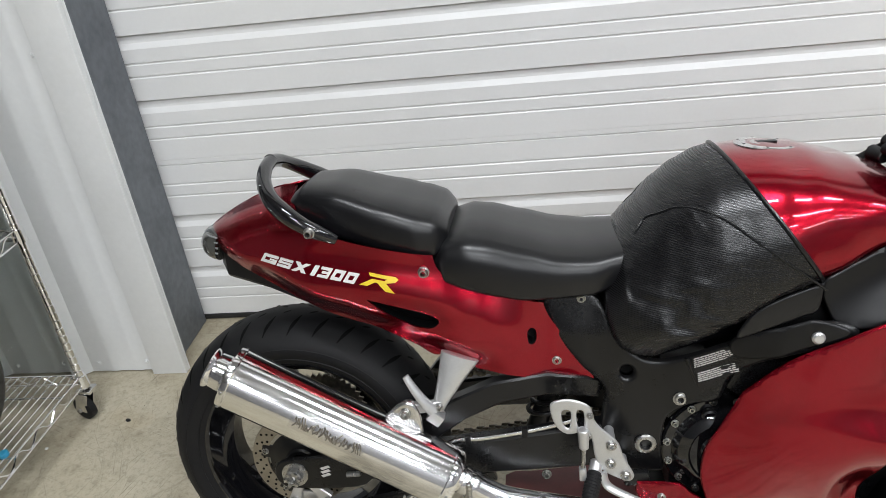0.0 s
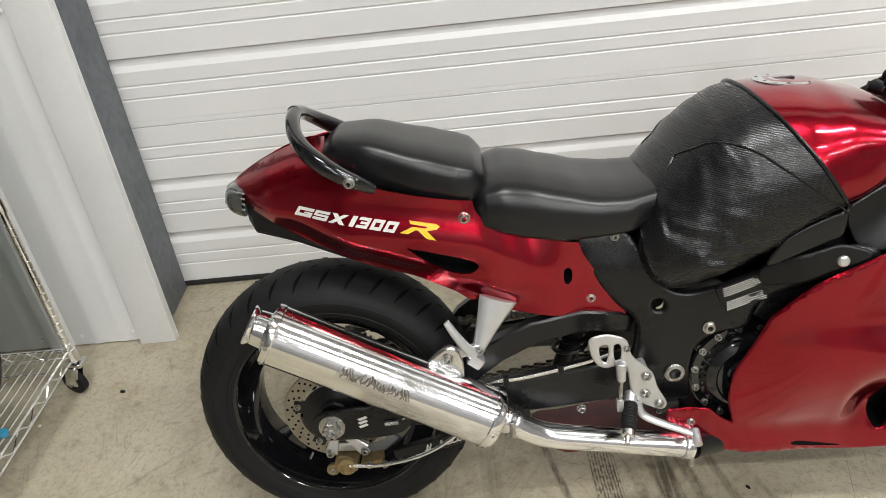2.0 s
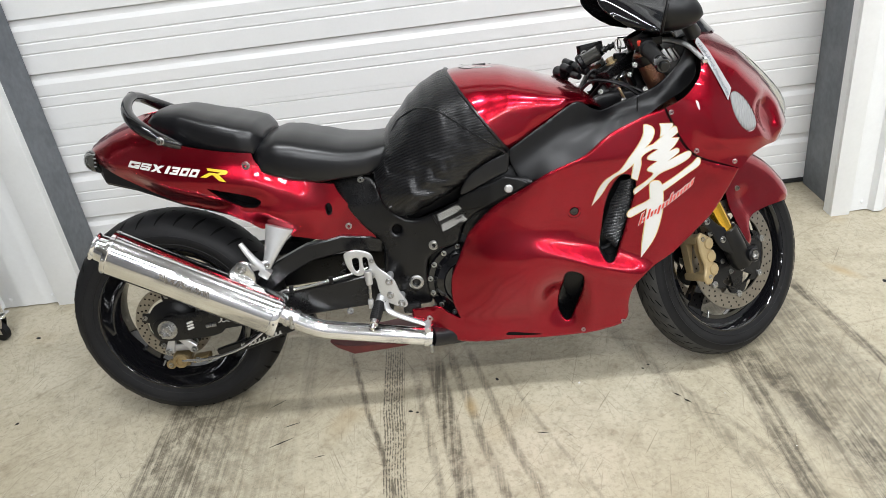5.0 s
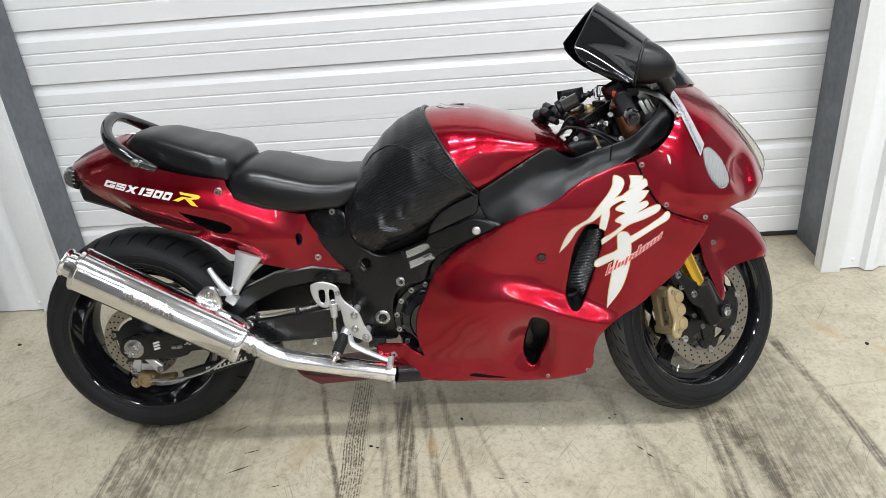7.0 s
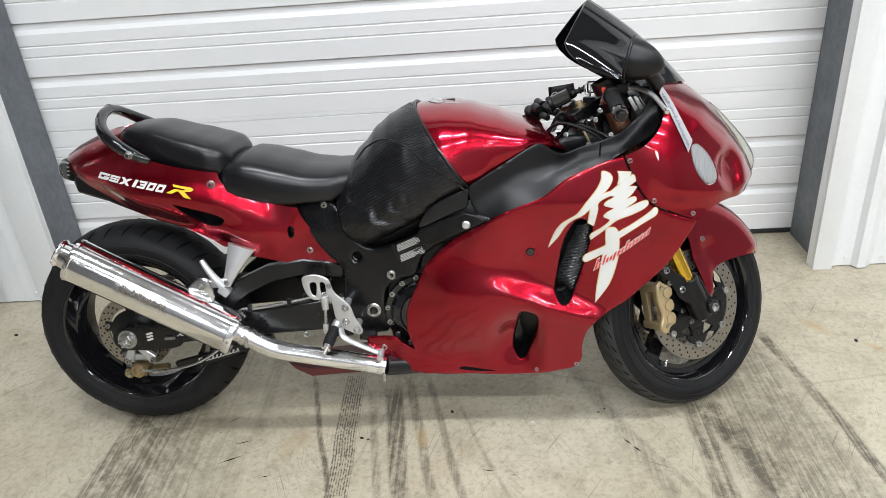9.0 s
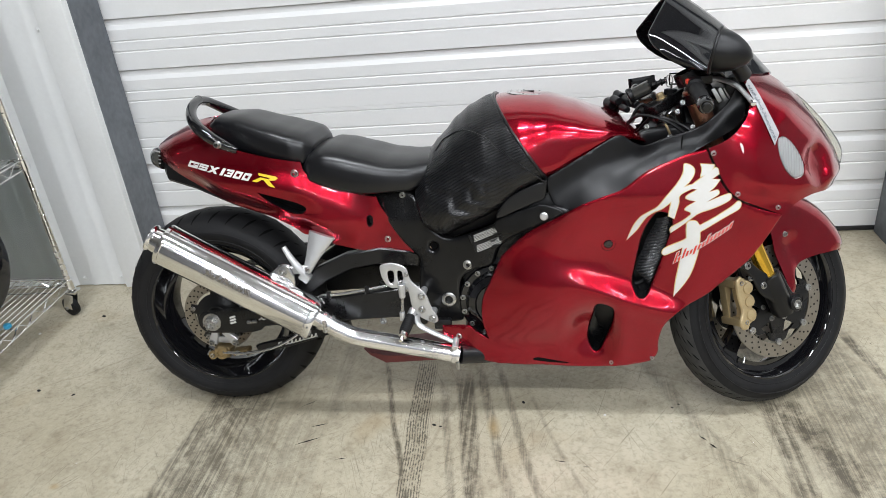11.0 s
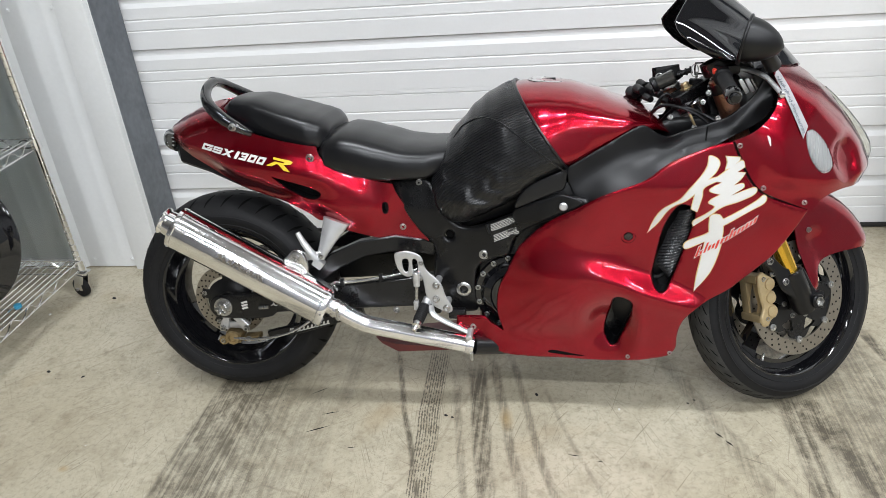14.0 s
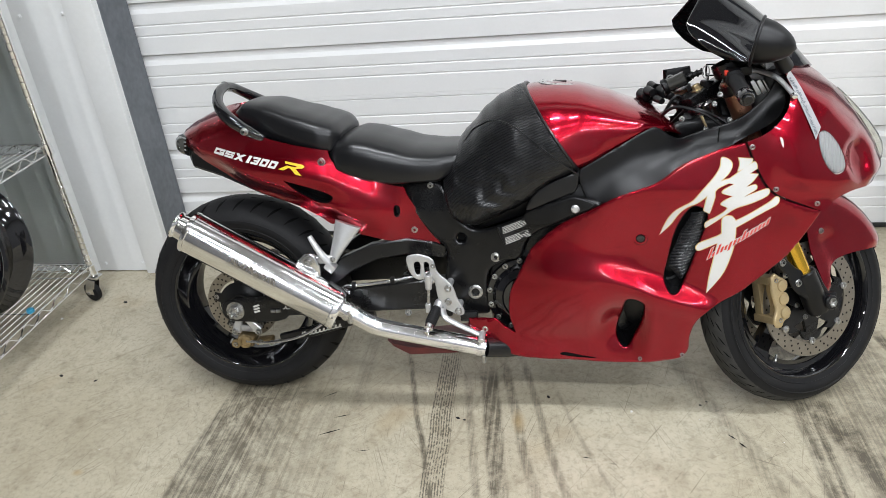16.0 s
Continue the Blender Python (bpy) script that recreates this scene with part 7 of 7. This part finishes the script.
def build_exhaust():
    # canister: round-ended oval tube, riveted end caps
    a, b = Vector((-0.072, -0.205, 0.573)), Vector((0.345, -0.205, 0.331))
    d = (b - a).normalized()
    can = part("muffler", lathe([(0.052, 0.0), (0.060, 0.002), (0.0615, 0.010), (0.0615, 0.014), (0.060, 0.016), (0.060, 0.46), (0.0615, 0.462), (0.0615, (b - a).length - 0.006), (0.058, (b - a).length), (0.0, (b - a).length)], a, d, 56), MAT["chrome"], BIKE, "polished silver round muffler")
    part("end_cap", lathe([(0.054, 0.002), (0.037, -0.006), (0.0355, -0.022)], a, d, 40), MAT["chrome"], can)
    part("tail_pipe", lathe([(0.036, -0.004), (0.035, -0.026), (0.039, -0.031), (0.0405, -0.036), (0.039, -0.039), (0.0345, -0.037), (0.0325, -0.026), (0.031, 0.05)], a, d, 40), MAT["chrome"], can, "polished tail pipe with rolled lip")
    part("pipe_bore", lathe([(0.0, 0.03), (0.0315, 0.03)], a, d, 24), MAT["dark"], can)
    side = Vector((0, -1, 0))
    up = d.cross(side).normalized()
    if up.z < 0:
        up = -up
    for k in range(8):
        ang = 2 * math.pi * k / 8
        for s in (0.008, (b - a).length - 0.010):
            n = side * math.cos(ang) + up * math.sin(ang)
            part("rivet", lathe([(0.0036, 0), (0.003, 0.0015), (0, 0.002)], a + d * s + n * 0.0613, n, 10), MAT["bolt"], can)
    # etched badge plate: raised squiggles on a curved plate
    def on_can(s, ang, r):
        n = side * math.cos(ang) + up * math.sin(ang)
        return a + d * s + n * r
    rings = [[on_can(0.145 + 0.15 * i / 10, radians(-4 + 34 * j / 6), 0.0612) for j in range(7)] for i in range(11)]
    bm = loft(rings, False, False)
    thicken(bm, -0.0006)
    badge = part("badge_plate", bm, MAT["alu"], can, "etched silver badge plate")
    rnd = random.Random(11)
    bm = bmesh.new()
    for k in range(15):
        s0, hgt = 0.153 + 0.0092 * k, rnd.uniform(9, 22)
        path = [on_can(s0 + 0.005 * math.sin(3 * t + k), radians(3 + hgt * t), 0.0620) for t in (j / 6 for j in range(7))]
        add_tube(bm, path, 0.0012, 6)
        path = [on_can(s0 + 0.010 * t, radians(rnd.uniform(4, 22) + 3 * math.sin(4 * t + k)), 0.0620) for t in (j / 6 for j in range(7))]
        add_tube(bm, path, 0.0010, 6)
    tagged(part("etched_script", bm, MAT["disc"], badge, "etched unreadable script"), kind="stuff")
    # link pipe, clamp, front pipe
    p = spline([(0.325, -0.205, 0.352), (0.370, -0.204, 0.325), (0.410, -0.202, 0.298), (0.455, -0.198, 0.276), (0.55, -0.192, 0.253), (0.66, -0.186, 0.228), (0.745, -0.180, 0.208)], 8)
    pipe = part("link_pipe", tube(p, 0.0255, 28), MAT["chrome"], BIKE, "polished link pipe")
    for at in (0.03, 0.15, 0.22, 0.97):
        k = int(at * (len(p) - 1))
        dd = (p[min(k + 1, len(p) - 1)] - p[max(k - 1, 0)]).normalized()
        part("pipe_band", lathe([(0.0258, -0.007), (0.0285, -0.006), (0.0292, 0), (0.0285, 0.006), (0.0258, 0.007)], p[k], dd, 28), MAT["alu"], pipe)
    k = int(0.17 * (len(p) - 1))
    part("clamp_bolt", rod(p[k] + Vector((0.006, -0.028, -0.020)), p[k] + Vector((0.006, -0.028, 0.016)), 0.006, None, 8), MAT["bolt"], pipe)
    part("clamp_bolt", rod(p[-1] + Vector((-0.004, -0.014, -0.040)), p[-1] + Vector((-0.004, -0.016, -0.016)), 0.006, None, 8), MAT["bolt"], pipe)
    part("front_pipe", tube(spline([p[-1], p[-1] + Vector((0.10, 0.05, -0.02)), p[-1] + Vector((0.25, 0.10, -0.02))], 6), 0.027, 20), MAT["satin"], BIKE)
    # hanger bracket under the tail: cast silver arm with folded passenger peg
    rings = []
    for k in range(9):
        t = k / 8
        c = Vector((0.371, -0.138, 0.566)).lerp(Vector((0.320, -0.160, 0.462)), t)
        w = 0.024 * (1 - t) ** 1.3 + 0.012
        rings.append([c + Vector((w * math.cos(a), 0.010 * math.sin(a), -0.36 * w * math.cos(a))) for a in (2 * math.pi * q / 20 for q in range(20))])
    hang = part("passenger_peg_hanger", loft(rings), MAT["silver"], BIKE, "cast silver passenger peg hanger")
    part("folded_peg", tube(spline([(0.266, -0.172, 0.542), (0.280, -0.174, 0.515), (0.298, -0.174, 0.485), (0.315, -0.170, 0.462)], 8), lambda t: 0.007 + 0.006 * t, 12, 0.7), MAT["silver"], hang, "silver folded passenger peg")
    part("peg_fork", box((0.030, 0.030, 0.024), (0.316, -0.166, 0.450), Matrix.Rotation(radians(40), 4, "Y"), 0.004), MAT["silver"], hang)
    bolt(hang, (0.326, -0.172, 0.472), RIGHT, 0.006)
    strap = [(0.218, 0.462), (0.240, 0.486), (0.262, 0.498), (0.282, 0.490), (0.292, 0.455), (0.286, 0.420), (0.230, 0.440)]
    st = part("muffler_strap", plate(strap, -0.195, 0.030, 0.006), MAT["alu"], can, "polished muffler mounting lug")
    bolt(st, (0.262, -0.197, 0.474), RIGHT, 0.009, 0.008)
    part("lug_arm", beam([(0.262, -0.172, 0.474), (0.290, -0.166, 0.470), (0.330, -0.158, 0.472)], [(0.010, 0.008)] * 3), MAT["silver"], hang)


def build_controls():
    # rider's footrest plate with heel guard
    outline = [(0.538, 0.478), (0.556, 0.489), (0.582, 0.489), (0.612, 0.474), (0.624, 0.437), (0.661, 0.398), (0.674, 0.360), (0.692, 0.322), (0.682, 0.308), (0.660, 0.316), (0.632, 0.334), (0.619, 0.363), (0.614, 0.402), (0.604, 0.420), (0.569, 0.415), (0.546, 0.436)]
    holes = ([(0.560, 0.464), (0.576, 0.464), (0.573, 0.430), (0.562, 0.436)], [(0.588, 0.464), (0.600, 0.462), (0.600, 0.432), (0.589, 0.432)])
    pl = part("footrest_plate", plate(outline, -0.186, 0.010, 0.0035, holes), MAT["silver"], BIKE, "satin silver footrest plate with heel guard")
    for x, z in ((0.650, 0.390), (0.648, 0.350), (0.676, 0.323)):
        bolt(pl, (x, -0.187, z), RIGHT, 0.0085, 0.007)
    for x, z in ((0.612, 0.456), (0.608, 0.412)):
        bolt(pl, (x, -0.187, z), RIGHT, 0.0055, 0.005)
    for x, z in ((0.650, 0.390), (0.674, 0.326)):
        part("stand_off", rod((x, -0.176, z), (x, -0.130, z), 0.010, None, 14), MAT["silver"], pl)
    # master cylinder and push rod
    mc = part("master_cylinder", rod((0.598, -0.196, 0.432), (0.598, -0.198, 0.392), 0.011, 0.009, 16), MAT["silver"], pl)
    part("push_rod", rod((0.598, -0.198, 0.394), (0.594, -0.200, 0.340), 0.0045, None, 10), MAT["bolt"], mc)
    part("rod_clevis", box((0.014, 0.016, 0.026), (0.594, -0.200, 0.338), None, 0.003), MAT["silver"], mc)
    # rubber-covered peg, outwards
    f = Vector((-0.024, -0.075, -0.048))
    p0 = Vector((0.618, -0.188, 0.336))
    bm = bmesh.new()
    prof = [(0, 0), (0.010, 0)]
    for k in range(8):
        prof += [(0.0160, 0.010 + 0.0062 * k), (0.0143, 0.0135 + 0.0062 * k)]
    prof += [(0.0150, 0.060), (0.012, 0.063), (0, 0.064)]
    peg = part("foot_peg", add_lathe(bm, prof, p0, f, 16), MAT["rubber"], pl, "ribbed black rubber foot peg")
    part("peg_tip", lathe([(0, 0.062), (0.0125, 0.062), (0.0125, 0.074), (0.007, 0.076), (0.006, 0.090), (0, 0.091)], p0, f, 14), MAT["alu"], peg)
    part("peg_root", rod(p0 - f.normalized() * 0.02, p0 + f.normalized() * 0.006, 0.013, None, 14), MAT["silver"], peg)
    # brake pedal
    pedal = part("brake_pedal", tube(spline([(0.632, -0.194, 0.335), (0.640, -0.200, 0.310), (0.670, -0.206, 0.293), (0.710, -0.212, 0.276), (0.742, -0.216, 0.262)], 8), lambda t: 0.010 - 0.003 * t, 12, 0.6), MAT["silver"], pl, "silver brake pedal")
    part("pedal_tip", rod((0.742, -0.206, 0.268), (0.740, -0.238, 0.254), 0.009, None, 14), MAT["silver"], pedal)
    # links and linkage seen under the frame
    part("lower_bracket", box((0.05, 0.02, 0.03), (0.70, -0.150, 0.292), None, 0.006), MAT["satin"], BIKE)
    part("linkage", box((0.07, 0.07, 0.06), (0.60, 0, 0.265), None, 0.012), MAT["satin"], BIKE)
    bolt(BIKE, (0.525, -0.150, 0.302), RIGHT, 0.008, 0.008)
    # side stand on the far side and a red tray below the link pipe
    part("side_stand", tube(spline([(0.78, 0.12, 0.20), (0.74, 0.20, 0.12), (0.70, 0.27, 0.055)], 6), 0.013, 12), MAT["satin"], BIKE, "black side stand")
    part("stand_foot", box((0.075, 0.035, 0.008), (0.695, 0.275, 0.052), Matrix.Rotation(radians(10), 4, "X"), 0.003), MAT["satin"], BIKE)
    rings = []
    for x, z0, z1, w in ((0.428, 0.162, 0.156, 0.040), (0.450, 0.158, 0.146, 0.060), (0.50, 0.152, 0.124, 0.070), (0.60, 0.154, 0.136, 0.085), (0.72, 0.166, 0.150, 0.10), (0.84, 0.185, 0.168, 0.115)):
        rings.append([Vector((x, y, z)) for y, z in ((-w, z0), (-w * 0.9, z1), (w * 0.9, z1), (w, z0))])
    part("belly_tail", loft(rings), MAT["maroon"], BIKE, "dull red tail of the belly pan")
    part("hugger_flap", box((0.05, 0.012, 0.07), (0.585, -0.10, 0.325), Matrix.Rotation(radians(20), 4, "Y"), 0.004), MAT["maroon"], BIKE)


FENDER_RIDGE = [(0.322 * math.cos(radians(a)) * (1 + 0.02 * (a < 30)), 0.322 * math.sin(radians(a))) for a in range(150, 13, -8)]


def fender_depth(x, z):
    d = to_line((x, z), FENDER_RIDGE)
    t = min(d / 0.075, 1.0)
    w = 0.080 * (1 - (1 - t) ** 2.1) ** 0.5
    tip = math.degrees(math.atan2(z, x))
    w *= 1 - 0.80 * smooth01(34, 14, tip) ** 1.5
    w += 0.016 * smooth01(0.16, 0.03, z) * smooth01(0.08, 0.03, x)
    # groove that runs down to the lug
    return w - 0.008 * bell(x, z, 0.055, 0.155, 0.030, 0.030)


def build_fender():
    """Front mudguard: deep sides, a pointed lip ahead and a lug down each fork leg."""
    top = [(0.322 * math.cos(radians(a)), 0.3215 * math.sin(radians(a))) for a in range(148, 26, -12)]
    outline = [(*top[0], "c")] + top[1:] + [(0.312, 0.100, "c"), (0.270, 0.118), (0.200, 0.118), (0.120, 0.112), (0.070, 0.098), (0.046, 0.070), (0.044, 0.018), (0.034, 0.008), (0.022, 0.018), (0.008, 0.068), (-0.010, 0.133), (-0.024, 0.200), (-0.060, 0.238), (-0.150, 0.205), (-0.250, 0.140, "c")]
    bm = shell(outline, fender_depth, 0.011, (), 0.003, 0.0, True)
    fender = part("front_fender", moved(bm, STEERED), MAT["red"], BIKE, "glossy candy red front mudguard", True, 50)
    for s in (-1, 1):
        b = add_bolt(bmesh.new(), (0.028, s * fender_depth(0.028, 0.186), 0.186), (0, s, 0), 0.0065)
        part("bolt", moved(b, STEERED), MAT["bolt"], fender)


build_wheels()
build_fork()
build_bars()
build_fairing()
build_cowl()
build_screen()
build_tank()
build_seats()
build_tail()
build_frame()
build_engine()
build_swing_arm()
build_exhaust()
build_controls()
build_fender()


# ---- wire rack beside the wall ----
RACK_X, RACK_Y0, RACK_Y1, RACK_L = -0.880, -0.112, 0.578, 1.20


def mesh_of(name, bm, material):
    me = bpy.data.meshes.new(name)
    bm.to_mesh(me)
    bm.free()
    me.materials.append(material)
    return me


def build_rack():
    rack = thing("wire_rack", Matrix.Translation((RACK_X, RACK_Y1, 0)), "chrome wire shelving rack on black casters", "shelving rack")
    deep, long = RACK_Y1 - RACK_Y0, RACK_L
    for x in (0, -long):
        for y in (0, -deep):
            prof = [(0.0, 0.13)]
            z = 0.13
            while z < 1.80:
                prof += [(0.0125, z), (0.0125, z + 0.022), (0.0112, z + 0.0235), (0.0112, z + 0.0255)]
                z += 0.0265
            prof += [(0.0125, 1.80), (0, 1.81)]
            post = part("post", lathe(prof, (x, y, 0), (0, 0, 1), 14), MAT["chrome"], rack, "grooved chrome post")
            stem = part("caster_fork", box((0.050, 0.044, 0.012), (x, y, 0.104), None, 0.004), MAT["alu"], post)
            bm = bmesh.new()
            for s in (-1, 1):
                add_box(bm, (0.036, 0.003, 0.068), (x - 0.014, y - 0.006 + s * 0.019, 0.070), Matrix.Rotation(radians(18), 4, "Y"), 0.001)
            add_rod(bm, (x, y, 0.105), (x, y, 0.13), 0.008, None, 10)
            part("caster_bracket", bm, MAT["alu"], post)
            part("caster_wheel", lathe([(0.006, -0.014), (0.030, -0.014), (0.039, -0.010), (0.040, 0), (0.039, 0.010), (0.030, 0.014), (0.006, 0.014)], (x - 0.022, y - 0.006, 0.040), (0.35, 1, 0), 32, True), MAT["rubber"], post, "black rubber caster wheel")
            part("caster_hub", rod((x - 0.030, y - 0.028, 0.040), (x - 0.014, y + 0.016, 0.040), 0.007, None, 10), MAT["bolt"], post)
    wire = mesh_of("shelf_wire", rod((0, 0, 0), (0, -deep, 0), 0.0018, None, 5), MAT["chrome"])
    brace = mesh_of("cross_wire", rod((0, 0, 0), (-long, 0, 0), 0.0028, None, 6), MAT["chrome"])
    for z in (0.145, 0.652, 1.25, 1.78):
        bm = bmesh.new()
        for x in (0, -long):
            add_rod(bm, (x, 0, z + 0.012), (x, -deep, z + 0.012), 0.0032, None, 8)
        for y in (0, -deep):
            add_rod(bm, (0, y, z + 0.012), (-long, y, z + 0.012), 0.0032, None, 8)
        shelf = part("wire_shelf", bm, MAT["chrome"], rack, "chrome wire shelf with zigzag edge")
        # lower edge wire and the zigzag between, on each side
        for (x0, y0), (x1, y1) in (((0, 0), (0, -deep)), ((-long, 0), (-long, -deep)), ((0, 0), (-long, 0)), ((0, -deep), (-long, -deep))):
            a, b = Vector((x0, y0, z)), Vector((x1, y1, z))
            part("edge_wire", rod(a + Vector((0, 0, -0.022)), b + Vector((0, 0, -0.022)), 0.0032, None, 8), MAT["chrome"], shelf)
            n = round((b - a).length / 0.045)
            zig = [a.lerp(b, k / n) + Vector((0, 0, 0.009 if k % 2 else -0.019)) for k in range(n + 1)]
            part("zigzag_wire", tube(spline(zig, 3), 0.0026, 6), MAT["chrome"], shelf)
        for x in (0, -long):
            for y in (0, -deep):
                part("shelf_collar", lathe([(0.0125, -0.026), (0.019, -0.026), (0.017, 0.014), (0.0125, 0.016)], (x, y, z), (0, 0, 1), 16), MAT["chrome"], shelf)
        # Unseen boards added on the upper shelves to shade the wall and floor.
        if z > 1.0:
            part("shade_board", box((long - 0.04, deep - 0.04, 0.008), (-long / 2, -deep / 2, z + 0.022), None, 0.002), MAT["plastic"], rack, "added unseen black plastic board that shades the wall")
        for k in range(int(long / 0.026)):
            x = -0.020 - k * 0.026
            if x > -long:
                ob = new("shelf_wire", wire)
                ob.parent, ob.location = shelf, (x, 0, z + 0.014)
        for y in (-0.10, -deep / 2, -deep + 0.10):
            ob = new("cross_wire", brace)
            ob.parent, ob.location = shelf, (0, y, z + 0.010)
    # smoked clear sheet hung across the back, between the posts
    part("back_sheet", box((long - 0.03, 0.002, 1.62), (-long / 2, -0.002, 0.975), None, 0), MAT["sheet"], rack, "smoked clear plastic back sheet")
    return rack


def build_spare():
    """A spare black motorcycle wheel with a plate across it, leaning on the lower shelf."""
    m = Matrix.Translation((-1.105, 0.20, 0.160 + 0.264)) @ Matrix.Rotation(radians(8), 4, "Z") @ Matrix.Rotation(radians(-14), 4, "X") @ Matrix.Scale(1.14, 4)
    sp = thing("spare_wheel", m, "gloss black spare motorcycle wheel on the wire shelf", "wheel")
    part("rim", lathe(wheel_rim(0.14), (0, 0, 0), RIGHT, 64, True), MAT["gloss"], sp)
    for k in range(3):
        part("spoke", spoke(radians(60 + 120 * k), 0.04, 0.196, 0.034, 0.024, 0.02), MAT["gloss"], sp)
    part("hub", lathe([(0.02, -0.06), (0.055, -0.055), (0.055, 0.055), (0.02, 0.06)], (0, 0, 0), RIGHT, 32, True), MAT["gloss"], sp)
    pl = part("cover_plate", plate([(-0.20, -0.055), (0.10, -0.055), (0.155, -0.03), (0.155, 0.045), (0.10, 0.060), (-0.20, 0.055)], -0.085, 0.006, 0.003), MAT["plastic"], sp, "flat black plate with silver bolts")
    for x, z in ((0.125, 0.038), (0.142, -0.012), (0.0, 0.03), (-0.02, -0.035)):
        bolt(pl, (x, -0.086, z), RIGHT, 0.005, 0.004)
    return sp


build_rack()
build_spare()
cap = finish("bottle_cap", lathe([(0, 0), (0.013, 0), (0.0135, 0.002), (0.013, 0.011), (0.011, 0.013), (0, 0.013)], (0, 0, 0), (0, 0, 1), 24), MAT["blue"])
cap.location = (-0.905, 0.24, 0.1608)
tagged(cap, "small bright blue plastic cap on the wire shelf", "bottle cap")
